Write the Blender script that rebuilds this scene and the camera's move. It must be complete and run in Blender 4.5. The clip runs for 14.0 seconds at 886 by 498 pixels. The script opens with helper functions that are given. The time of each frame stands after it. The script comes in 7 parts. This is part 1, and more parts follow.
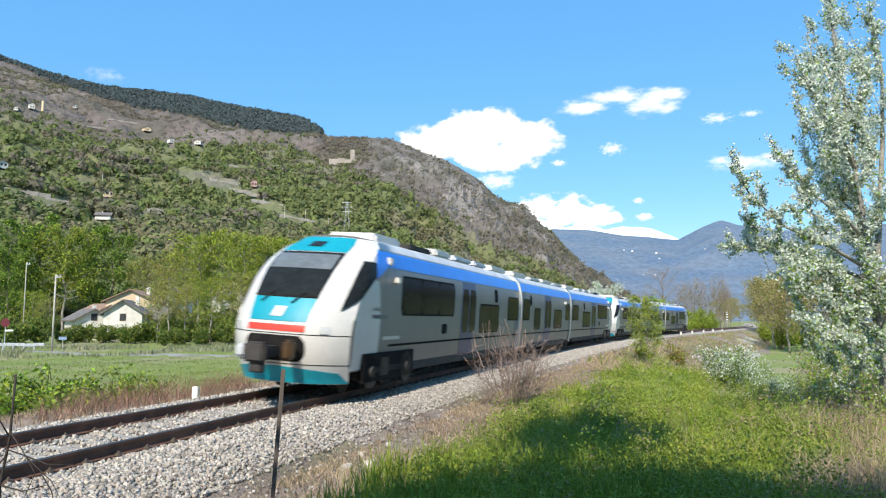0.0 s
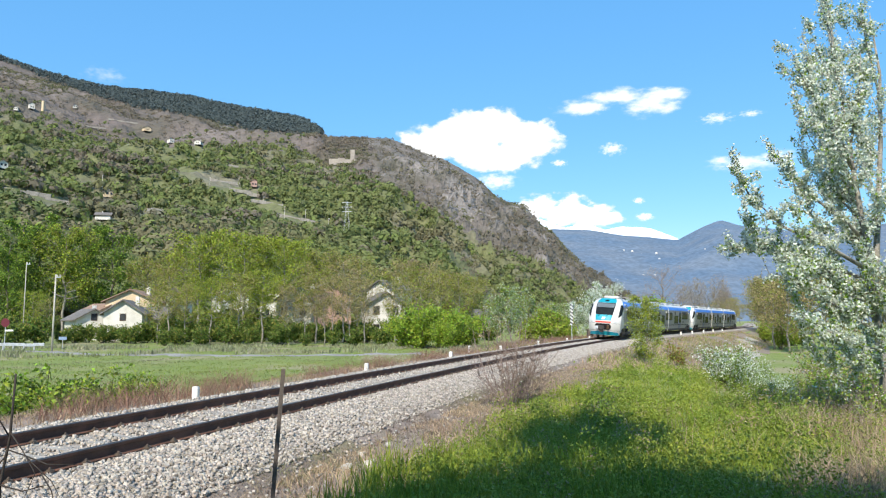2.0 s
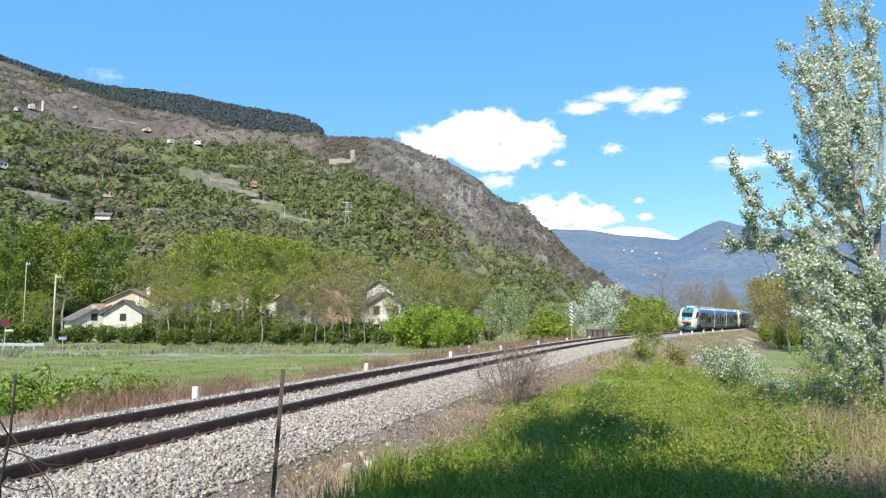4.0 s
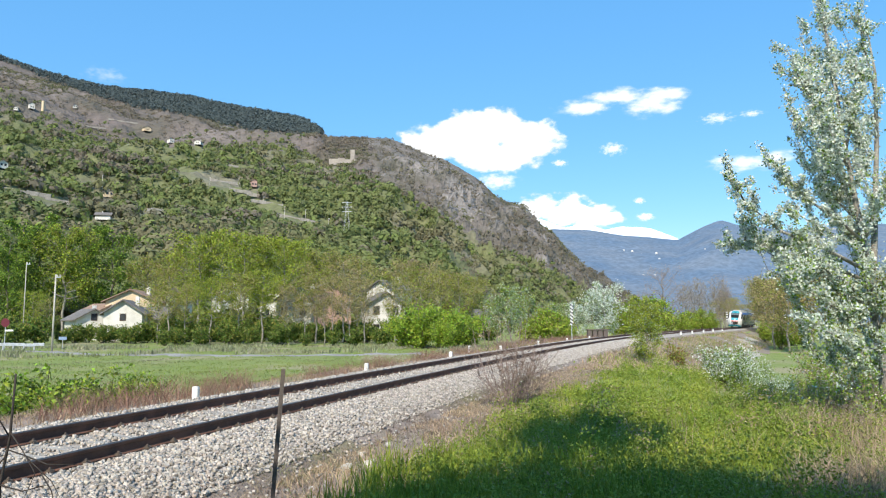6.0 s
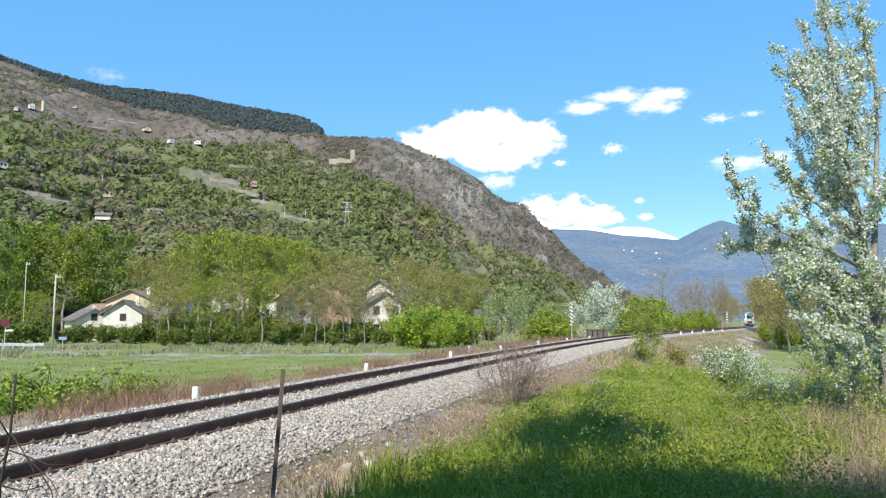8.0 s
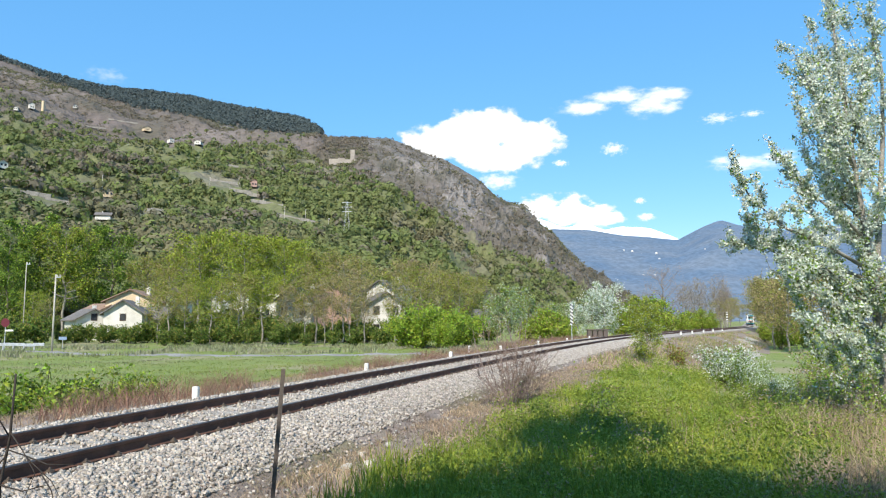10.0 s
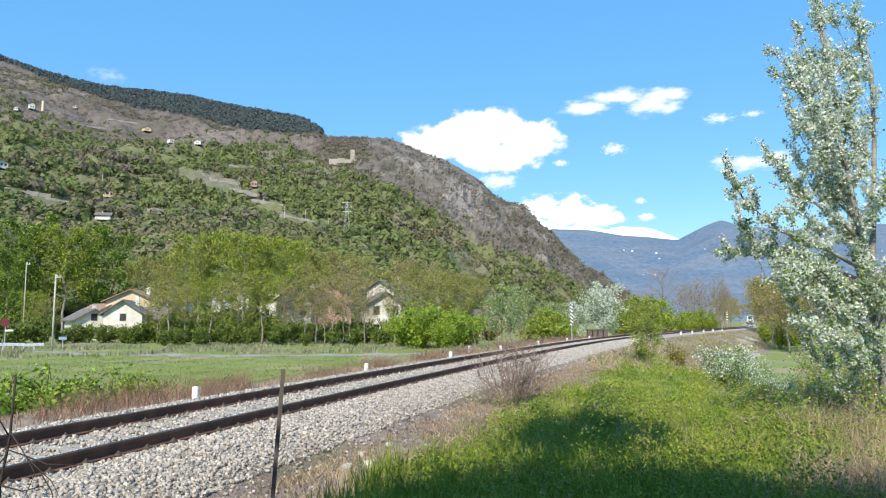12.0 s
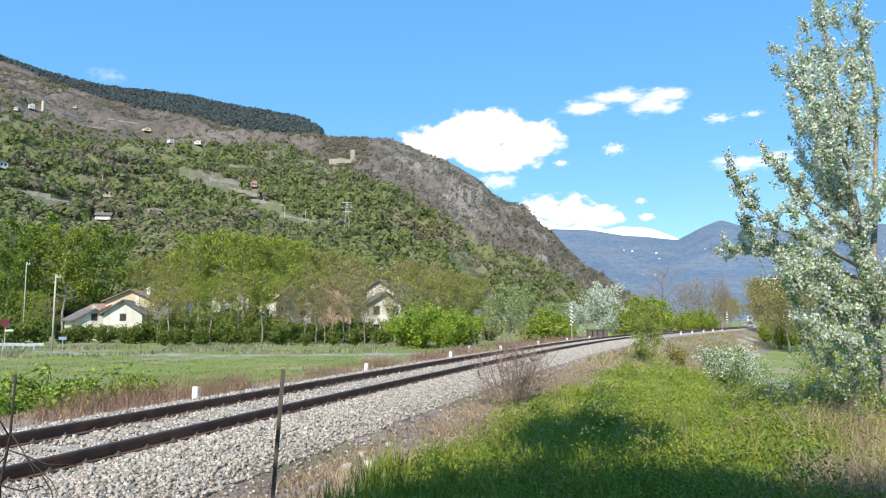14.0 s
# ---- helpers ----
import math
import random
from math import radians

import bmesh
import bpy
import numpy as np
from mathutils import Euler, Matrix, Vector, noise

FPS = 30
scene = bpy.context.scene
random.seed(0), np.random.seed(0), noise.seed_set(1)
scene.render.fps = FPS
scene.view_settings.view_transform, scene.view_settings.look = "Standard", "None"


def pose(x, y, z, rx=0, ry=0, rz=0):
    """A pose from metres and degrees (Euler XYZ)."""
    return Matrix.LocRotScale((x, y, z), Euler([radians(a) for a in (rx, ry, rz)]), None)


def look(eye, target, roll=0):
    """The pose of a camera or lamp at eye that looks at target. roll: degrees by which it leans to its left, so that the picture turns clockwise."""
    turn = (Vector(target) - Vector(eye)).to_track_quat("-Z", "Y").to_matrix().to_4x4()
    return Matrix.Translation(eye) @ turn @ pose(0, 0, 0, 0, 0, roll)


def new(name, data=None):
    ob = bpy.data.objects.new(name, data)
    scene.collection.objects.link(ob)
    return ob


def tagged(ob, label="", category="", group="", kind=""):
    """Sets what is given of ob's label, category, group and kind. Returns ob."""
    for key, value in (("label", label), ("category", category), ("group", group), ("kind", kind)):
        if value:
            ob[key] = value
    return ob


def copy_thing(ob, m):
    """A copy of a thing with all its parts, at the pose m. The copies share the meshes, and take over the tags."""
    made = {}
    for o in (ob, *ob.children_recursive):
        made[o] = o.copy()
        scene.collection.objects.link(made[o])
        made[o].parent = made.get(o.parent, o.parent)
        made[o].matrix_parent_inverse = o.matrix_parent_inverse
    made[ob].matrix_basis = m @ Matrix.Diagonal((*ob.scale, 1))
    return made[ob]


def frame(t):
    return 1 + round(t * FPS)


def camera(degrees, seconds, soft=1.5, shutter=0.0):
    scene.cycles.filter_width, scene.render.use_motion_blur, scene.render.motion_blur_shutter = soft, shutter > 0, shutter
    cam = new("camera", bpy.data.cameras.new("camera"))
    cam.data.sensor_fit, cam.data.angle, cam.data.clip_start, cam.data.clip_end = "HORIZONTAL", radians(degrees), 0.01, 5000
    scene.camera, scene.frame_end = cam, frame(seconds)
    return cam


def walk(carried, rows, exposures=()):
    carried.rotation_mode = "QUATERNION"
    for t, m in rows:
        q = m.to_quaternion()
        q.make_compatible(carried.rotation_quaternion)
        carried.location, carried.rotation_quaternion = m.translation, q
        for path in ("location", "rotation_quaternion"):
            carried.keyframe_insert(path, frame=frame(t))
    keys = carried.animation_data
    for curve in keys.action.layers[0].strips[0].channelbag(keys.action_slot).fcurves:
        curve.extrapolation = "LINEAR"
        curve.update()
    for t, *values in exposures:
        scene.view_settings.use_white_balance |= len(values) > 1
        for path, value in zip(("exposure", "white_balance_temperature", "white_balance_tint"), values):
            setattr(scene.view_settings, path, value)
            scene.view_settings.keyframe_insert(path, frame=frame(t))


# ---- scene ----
import collections

# camera on a tripod beside the line, rail head at z = 0
cam = camera(62.7, 14.0, soft=1.15, shutter=0.22)
EYE = (0.0, 0.0, 1.66)
walk(cam, [(0.0, pose(*EYE, 95.592, 0, 0)), (14.0, pose(*EYE, 95.592, 0, 0))], exposures=[(0.0, 0.42), (14.0, 0.42)])

# ---------------------------------------------------------------- light
SUN_AZ, SUN_EL = radians(195), radians(44)      # clockwise from the view's +y
sun_way = Vector((math.sin(SUN_AZ) * math.cos(SUN_EL), math.cos(SUN_AZ) * math.cos(SUN_EL), math.sin(SUN_EL)))
sun = new("sun", bpy.data.lights.new("sun", "SUN"))
sun.data.energy, sun.data.angle, sun.data.color = 5.0, radians(0.53), (1.0, 0.92, 0.80)
sun.matrix_world = look(sun_way * 50, (0, 0, 0))

world = bpy.data.worlds.new("world")
scene.world = world
world.use_nodes = True
wn = world.node_tree.nodes
sky = wn.new("ShaderNodeTexSky")
sky.sky_type, sky.sun_disc = "NISHITA", False
sky.sun_elevation, sky.sun_rotation = SUN_EL, SUN_AZ
sky.altitude, sky.air_density, sky.dust_density, sky.ozone_density = 600, 1.15, 0.15, 2.2
wn["Background"].inputs[1].default_value = 0.135
tone = wn.new("ShaderNodeHueSaturation")
tone.inputs["Saturation"].default_value, tone.inputs["Hue"].default_value = 1.22, 0.493
world.node_tree.links.new(sky.outputs[0], tone.inputs["Color"])
even = wn.new("ShaderNodeMix")      # clear air evens the blue out
even.data_type = "RGBA"
even.inputs[0].default_value, even.inputs[7].default_value = 0.5, (0.95, 3.2, 6.6, 1)
world.node_tree.links.new(tone.outputs[0], even.inputs[6])
world.node_tree.links.new(even.outputs[2], wn["Background"].inputs[0])


# ---------------------------------------------------------------- materials
def rgb(c):
    return (*c, 1.0)


def mat(name, a, b=None, rough=0.8, scale=3.0, fine=40.0, bump=0.0, metal=0.0, island=0.0, c=None, space="Object", spec=0.4, trans=0.0, grain=0.5):
    """Two colours mixed by a coarse and a fine noise, a third in patches; island: how far each loose piece varies."""
    m = bpy.data.materials.new(name)
    m.use_nodes = True
    n, l = m.node_tree.nodes, m.node_tree.links
    p = n["Principled BSDF"]
    p.inputs["Roughness"].default_value = rough
    p.inputs["Metallic"].default_value = metal
    p.inputs["Specular IOR Level"].default_value = spec
    b = b or tuple(x * 0.7 for x in a)
    if space == "Object":
        co = n.new("ShaderNodeTexCoord").outputs["Object"]
    else:
        co = n.new("ShaderNodeNewGeometry").outputs["Position"]

    def noise_of(s, detail=4.0):
        t = n.new("ShaderNodeTexNoise")
        t.inputs["Scale"].default_value, t.inputs["Detail"].default_value = s, detail
        l.new(co, t.inputs["Vector"])
        return t.outputs["Fac"]

    def mix(f, x, y, how="MIX"):
        k = n.new("ShaderNodeMix")
        k.data_type, k.blend_type = "RGBA", how
        for s, v in ((k.inputs[0], f), (k.inputs[6], x), (k.inputs[7], y)):
            if hasattr(v, "is_linked"):
                l.new(v, s)
            else:
                s.default_value = v
        return k.outputs[2]

    def ramp(f, lo, hi):
        r = n.new("ShaderNodeMapRange")
        r.inputs[1].default_value, r.inputs[2].default_value = lo, hi
        l.new(f, r.inputs[0])
        return r.outputs[0]

    coarse, small = noise_of(scale), noise_of(fine)
    col = mix(ramp(coarse, 0.35, 0.65), rgb(a), rgb(b))
    if c:
        col = mix(ramp(noise_of(scale * 0.43, 6.0), 0.5, 0.62), col, rgb(c))
    col = mix(grain, col, mix(ramp(small, 0.3, 0.7), rgb((0.55,) * 3), rgb((1.3,) * 3)), "MULTIPLY")
    if island:
        r = n.new("ShaderNodeNewGeometry").outputs["Random Per Island"]
        hs = n.new("ShaderNodeHueSaturation")
        l.new(ramp(r, 0, 1), hs.inputs["Value"])
        v = hs.inputs["Value"].links[0].from_node
        v.inputs[3].default_value, v.inputs[4].default_value = 1 - island, 1 + island
        w = n.new("ShaderNodeTexWhiteNoise")
        w.noise_dimensions = "1D"
        l.new(r, w.inputs["W"])
        h = ramp(w.outputs["Value"], 0, 1)
        h.node.inputs[3].default_value, h.node.inputs[4].default_value = 0.5 - island * 0.06, 0.5 + island * 0.06
        l.new(h, hs.inputs["Hue"])
        l.new(col, hs.inputs["Color"])
        col = hs.outputs["Color"]
    l.new(col, p.inputs["Base Color"])
    if bump:
        k = n.new("ShaderNodeBump")
        k.inputs["Strength"].default_value, k.inputs["Distance"].default_value = bump, 1.0 / fine
        l.new(small, k.inputs["Height"])
        l.new(k.outputs[0], p.inputs["Normal"])
    if trans:
        t = n.new("ShaderNodeBsdfTranslucent")
        l.new(col, t.inputs["Color"])
        k = n.new("ShaderNodeMixShader")
        k.inputs[0].default_value = trans
        l.new(p.outputs[0], k.inputs[1])
        l.new(t.outputs[0], k.inputs[2])
        l.new(k.outputs[0], n["Material Output"].inputs["Surface"])
    return m


M = {}
M["meadow"] = mat("meadow", (0.165, 0.215, 0.045), (0.205, 0.24, 0.07), 0.95, 0.25, 9, 0.6, c=(0.27, 0.25, 0.13), space="World")
M["dry_bank"] = mat("dry_bank", (0.29, 0.235, 0.195), (0.19, 0.15, 0.12), 0.95, 0.7, 22, 0.9, c=(0.22, 0.205, 0.10), space="World")
M["gravel"] = mat("gravel", (0.42, 0.375, 0.32), (0.26, 0.23, 0.195), 0.95, 2.0, 26, 1.0, space="World")
M["stone"] = mat("stone", (0.475, 0.43, 0.375), (0.325, 0.288, 0.245), 0.9, 6.0, 60, 0.5, island=0.34)
M["rail_rust"] = mat("rail_rust", (0.17, 0.08, 0.05), (0.10, 0.05, 0.033), 0.75, 3.0, 60, 0.4)
M["rail_top"] = mat("rail_top", (0.22, 0.17, 0.14), (0.15, 0.115, 0.095), 0.5, 3.0, 60, 0.1, metal=1.0)
M["concrete"] = mat("concrete", (0.42, 0.39, 0.34), (0.30, 0.275, 0.24), 0.9, 3.0, 50, 0.5)
M["clip"] = mat("clip", (0.17, 0.13, 0.10), (0.09, 0.07, 0.055), 0.7, 9.0, 90, 0.3)


# ---------------------------------------------------------------- mesh helpers
def mesh_of(name, verts, faces, mats, idx=None, smooth=False):
    me = bpy.data.meshes.new(name)
    me.from_pydata([tuple(v) for v in verts], [], faces)
    for m in (mats if isinstance(mats, (list, tuple)) else [mats]):
        me.materials.append(m)
    if idx is not None:
        me.polygons.foreach_set("material_index", list(idx))
    if smooth:
        me.polygons.foreach_set("use_smooth", [True] * len(me.polygons))
    me.update()
    return me


def solid(name, verts, faces, mats, parent=None, idx=None, smooth=False, label="", at=None):
    ob = new(name, mesh_of(name, verts, faces, mats, idx, smooth))
    if parent:
        ob.parent = parent
    if at:
        ob.matrix_basis = at
    return tagged(ob, label)


def part(name, bm, material, parent, label=""):
    me = bpy.data.meshes.new(name)
    bm.to_mesh(me)
    bm.free()
    me.materials.append(material)
    ob = new(name, me)
    ob.parent = parent
    return tagged(ob, label)


def box_bm(x0, x1, y0, y1, z0, z1, bevel=0.0, bm=None):
    bm = bm or bmesh.new()
    g = bmesh.ops.create_cube(bm, size=1)["verts"]
    for v in g:
        v.co = Vector((x0 + (v.co.x + .5) * (x1 - x0), y0 + (v.co.y + .5) * (y1 - y0), z0 + (v.co.z + .5) * (z1 - z0)))
    if bevel:
        bmesh.ops.bevel(bm, geom=[e for e in bm.edges if all(v in g for v in e.verts)], offset=bevel, segments=2, affect="EDGES")
    return bm


def tube(path, radii, sides=6):
    """Rings along a path; gives vertices and faces."""
    vs, fs = [], []
    for i, p in enumerate(path):
        p = Vector(p)
        d = Vector(path[min(i + 1, len(path) - 1)]) - Vector(path[max(i - 1, 0)])
        d.normalize()
        a = d.orthogonal().normalized()
        b = d.cross(a)
        for k in range(sides):
            q = 2 * math.pi * k / sides
            vs.append(p + (a * math.cos(q) + b * math.sin(q)) * radii[i])
    for i in range(len(path) - 1):
        for k in range(sides):
            fs.append((i * sides + k, i * sides + (k + 1) % sides, (i + 1) * sides + (k + 1) % sides, (i + 1) * sides + k))
    fs.append(tuple(range(sides))[::-1])
    fs.append(tuple((len(path) - 1) * sides + k for k in range(sides)))
    return vs, fs


class Heap:
    """Gathers many small meshes into one."""

    def __init__(self):
        self.v, self.f, self.m = [], [], []

    def add(self, vs, fs, mi=0):
        o = len(self.v)
        self.v.extend(tuple(x) for x in vs)
        self.f.extend(tuple(o + i for i in f) for f in fs)
        self.m.extend([mi] * len(fs))

    def mesh(self, name, mats, smooth=False):
        return mesh_of(name, self.v, self.f, mats, self.m, smooth)


# ---------------------------------------------------------------- the line of the track
STEP = 0.5
TS = np.arange(-60, 620, STEP)
_k = np.interp(TS, [0, 40, 90, 140, 200, 300], [0.0015, 0.0015, 0.0024, 0.0010, -0.0017, 0.0])
_th = np.concatenate([[0], np.cumsum((_k[1:] + _k[:-1]) / 2 * STEP)])
_z = int(np.searchsorted(TS, 0))
TH = _th - _th[_z] + 0.2597
TX = np.concatenate([[0], np.cumsum(np.sin(TH[:-1]) * STEP)])
TY = np.concatenate([[0], np.cumsum(np.cos(TH[:-1]) * STEP)])
TX, TY = TX - TX[_z] - 11.193, TY - TY[_z] - 10.075
CANT = 0.0662


def on_track(s, off=0.0, z=0.0):
    """Place at s along the line, off to its right, z above the canted rail plane."""
    x, y, h = (np.interp(s, TS, v) for v in (TX, TY, TH))
    return Vector((x + math.cos(h) * off, y - math.sin(h) * off, z - off * CANT))


def heading(s):
    return float(np.interp(s, TS, TH))


def line_coords(x, y):
    """Nearest s and the offset to the right, for arrays of places."""
    x, y = np.atleast_1d(x).astype(float), np.atleast_1d(y).astype(float)
    sx, sy, st, sh = TX[::4], TY[::4], TS[::4], TH[::4]
    s, off = np.empty_like(x), np.empty_like(x)
    for i in range(0, len(x), 4000):
        d = (x[i:i + 4000, None] - sx) ** 2 + (y[i:i + 4000, None] - sy) ** 2
        j = d.argmin(1)
        dx, dy = x[i:i + 4000] - sx[j], y[i:i + 4000] - sy[j]
        h = sh[j]
        off[i:i + 4000] = dx * np.cos(h) - dy * np.sin(h)
        s[i:i + 4000] = st[j] + dx * np.sin(h) + dy * np.cos(h)
    return s, off


def smooth01(v, a, b):
    t = np.clip((v - a) / (b - a), 0, 1)
    return t * t * (3 - 2 * t)


def ground_z(x, y):
    """Height of the ground: formation under the ballast, banks on both sides, the field and the lower meadow."""
    s, off = line_coords(x, y)
    x, y = np.atleast_1d(x).astype(float), np.atleast_1d(y).astype(float)
    right = -0.62 - 1.75 * smooth01(s, 45, 85)
    left = -1.55 + 0 * s
    dip = -0.85 * smooth01(off, 6.0, 13.0) * smooth01(s, 26, 44)
    near = 0.5 * np.exp(-((x - 0.5) ** 2 + (y + 0.5) ** 2) / 40.0)
    z = np.where(off > 0, -0.74 + (right + 0.74) * smooth01(off, 2.7, 5.0 + 4 * smooth01(s, 45, 85)), -0.40 + (left + 0.40) * smooth01(-off, 4.6, 9.5))
    z = z + np.where(off > 2.6, near + dip, 0)
    w = 0.06 * np.sin(x * 1.3 + 0.6 * y) * np.sin(y * 0.9 - x * 0.4) + 0.05 * np.sin(x * 0.37 + 1.0) * np.cos(y * 0.31)
    return z + w * smooth01(np.abs(off), 2.4, 4.5)


def gz(x, y):
    return float(ground_z(x, y)[0])


def build_ground():
    na, nr = 300, 150
    az = np.linspace(0, 2 * np.pi, na, endpoint=False)
    rad = np.concatenate([[0.01], np.geomspace(0.8, 4900, nr)])
    X = np.outer(rad, np.sin(az)).ravel()
    Y = np.outer(rad, np.cos(az)).ravel()
    Z = ground_z(X, Y)
    f, idx = [], []
    s, off = line_coords(X, Y)
    for i in range(nr):
        for j in range(na):
            a, b = i * na + j, i * na + (j + 1) % na
            f.append((a, a + na, b + na, b))
            o = off[a]
            idx.append(1 if (2.0 < o < (5.2 + 5 * min(max((s[a] - 40) / 40, 0), 1)) or -7.0 < o < -2.0) and s[a] < 400 and rad[i] < 500 else 0)
    f.append(tuple(range(na))[::-1])
    idx.append(0)
    ob = solid("ground", np.stack([X, Y, Z], 1), f, [M["meadow"], M["dry_bank"]], idx=idx, smooth=True)
    tagged(ob, "spring meadow with dry banks along the railway", "ground", kind="structure")


build_ground()

# ---------------------------------------------------------------- hills and mountains
M["hill"] = mat("hill", (0.15, 0.122, 0.108), (0.10, 0.09, 0.066), 0.95, 0.012, 0.10, 0.8, c=(0.19, 0.16, 0.14), space="World")
M["hill_green"] = mat("hill_green", (0.150, 0.158, 0.072), (0.115, 0.128, 0.055), 0.95, 0.02, 0.2, 0.6, c=(0.18, 0.165, 0.11), space="World")
M["rock_hill"] = mat("rock_hill", (0.165, 0.145, 0.132), (0.085, 0.08, 0.058), 0.95, 0.035, 0.22, 1.0, c=(0.23, 0.21, 0.195), space="World")


# stands in for air light: the surface glows with its own colour
def haze_glow_mat(name, a, b, scale, glow):
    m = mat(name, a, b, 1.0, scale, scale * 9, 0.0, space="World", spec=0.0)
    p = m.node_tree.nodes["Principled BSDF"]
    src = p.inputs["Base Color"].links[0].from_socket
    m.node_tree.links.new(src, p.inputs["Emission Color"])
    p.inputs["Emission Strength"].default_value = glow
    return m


# distance haze is painted in: blue base colour here, glow on both backdrops
M["far_blue_haze"] = haze_glow_mat("far_blue_haze", (0.092, 0.138, 0.20), (0.125, 0.160, 0.205), 0.006, 0.28)
M["snow"] = haze_glow_mat("snow", (0.85, 0.88, 0.93), (0.62, 0.70, 0.82), 0.004, 0.25)


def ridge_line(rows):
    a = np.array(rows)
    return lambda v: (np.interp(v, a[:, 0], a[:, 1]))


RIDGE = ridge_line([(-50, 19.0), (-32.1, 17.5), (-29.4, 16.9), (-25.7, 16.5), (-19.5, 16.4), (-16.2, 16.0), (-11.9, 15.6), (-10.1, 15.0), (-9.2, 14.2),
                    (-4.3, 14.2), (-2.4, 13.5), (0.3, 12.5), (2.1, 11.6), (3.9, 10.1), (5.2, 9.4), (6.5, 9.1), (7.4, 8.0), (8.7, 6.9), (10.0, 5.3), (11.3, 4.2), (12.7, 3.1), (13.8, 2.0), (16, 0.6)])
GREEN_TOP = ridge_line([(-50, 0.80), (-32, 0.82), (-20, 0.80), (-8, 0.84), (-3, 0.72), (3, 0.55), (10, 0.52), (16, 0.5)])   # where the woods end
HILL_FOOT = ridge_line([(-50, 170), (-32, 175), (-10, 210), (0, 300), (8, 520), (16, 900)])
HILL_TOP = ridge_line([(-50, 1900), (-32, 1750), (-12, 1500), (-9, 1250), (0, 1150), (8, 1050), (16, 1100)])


def rough_noise(p, octaves=5):
    return noise.fractal(p, 1.0, 2.0, octaves)


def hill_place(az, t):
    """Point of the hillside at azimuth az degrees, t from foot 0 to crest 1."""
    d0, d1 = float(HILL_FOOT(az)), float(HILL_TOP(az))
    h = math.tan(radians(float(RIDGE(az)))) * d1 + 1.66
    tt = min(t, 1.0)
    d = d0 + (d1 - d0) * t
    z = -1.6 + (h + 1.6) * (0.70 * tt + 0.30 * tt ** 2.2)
    if t > 1:
        z -= (t - 1) * h * 1.2
    x, y = d * math.sin(radians(az)), d * math.cos(radians(az))
    n = rough_noise(Vector((x, y, 0)) * 0.006) + 0.35 * rough_noise(Vector((x, y, 7)) * 0.03)
    z += n * 26 * min(tt * 3, 1.0) * (1 - 0.86 * smooth01(tt, 0.75, 1.0))
    # crags on the rocky spur
    crag = noise.ridged_multi_fractal(Vector((x, y, 2)) * 0.019, 0.9, 2.1, 6, 1.0, 2.0) - 1.2
    fine_crag = noise.ridged_multi_fractal(Vector((x, y, 5)) * 0.055, 0.9, 2.1, 4, 1.0, 2.0) - 1.2
    z += (crag * 19 + fine_crag * 6) * float(smooth01(az, -9, -1)) * min(tt * 4, 1.0) * (1 - 0.9 * float(smooth01(tt, 0.8, 1.0)))
    return x, y, z


def build_hill():
    na, nt = 330, 160
    vs = []
    for i in range(nt + 1):
        t = (i / (nt - 16)) * 1.0
        for j in range(na + 1):
            vs.append(hill_place(-50 + 66 * j / na, t))
    fs = []
    for i in range(nt):
        for j in range(na):
            a = i * (na + 1) + j
            fs.append((a, a + 1, a + na + 2, a + na + 1))
    idx = []
    for k in range(len(fs)):
        az, p = -50 + 66 * (k % na) / na, Vector(vs[k // na * (na + 1) + k % na])
        w = noise.noise(p * 0.004)
        fr = math.degrees(math.atan2(p.z - 1.66, math.hypot(p.x, p.y))) / float(RIDGE(az))
        idx.append(2 if fr < float(GREEN_TOP(az)) - 0.03 + 0.12 * w else 1 if az > -8 + 14 * w else 0)
    ob = solid("hillside", vs, fs, [M["hill"], M["rock_hill"], M["hill_green"]], idx=idx, smooth=True)
    ob.data.polygons.foreach_set("use_smooth", [k != 1 for k in idx])      # bare rock breaks in facets
    tagged(ob, "steep rocky valley side with brown scrub and terraces", "hillside", kind="structure")


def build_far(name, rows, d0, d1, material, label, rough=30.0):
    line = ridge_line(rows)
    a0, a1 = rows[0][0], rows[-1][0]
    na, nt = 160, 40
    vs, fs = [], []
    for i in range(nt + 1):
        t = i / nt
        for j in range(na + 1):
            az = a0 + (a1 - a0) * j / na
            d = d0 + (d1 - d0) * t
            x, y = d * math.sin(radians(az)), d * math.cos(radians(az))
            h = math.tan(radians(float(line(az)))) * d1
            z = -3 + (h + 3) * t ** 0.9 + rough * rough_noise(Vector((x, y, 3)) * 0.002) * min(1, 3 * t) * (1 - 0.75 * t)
            vs.append((x, y, z))
    for i in range(nt):
        for j in range(na):
            a = i * (na + 1) + j
            fs.append((a, a + 1, a + na + 2, a + na + 1))
    ob = solid(name, vs, fs, material, smooth=True)
    return tagged(ob, label, "mountain", kind="structure")


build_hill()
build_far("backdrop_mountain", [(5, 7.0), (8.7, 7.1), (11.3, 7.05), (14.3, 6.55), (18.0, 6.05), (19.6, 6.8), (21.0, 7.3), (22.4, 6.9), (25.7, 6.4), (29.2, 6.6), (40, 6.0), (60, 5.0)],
          1900, 4000, M["far_blue_haze"], "forested mountain painted hazy blue, closing the valley", 60)
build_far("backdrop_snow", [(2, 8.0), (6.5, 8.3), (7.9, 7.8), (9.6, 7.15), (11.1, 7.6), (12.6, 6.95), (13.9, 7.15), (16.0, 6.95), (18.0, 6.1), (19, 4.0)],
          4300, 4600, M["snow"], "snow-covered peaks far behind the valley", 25)


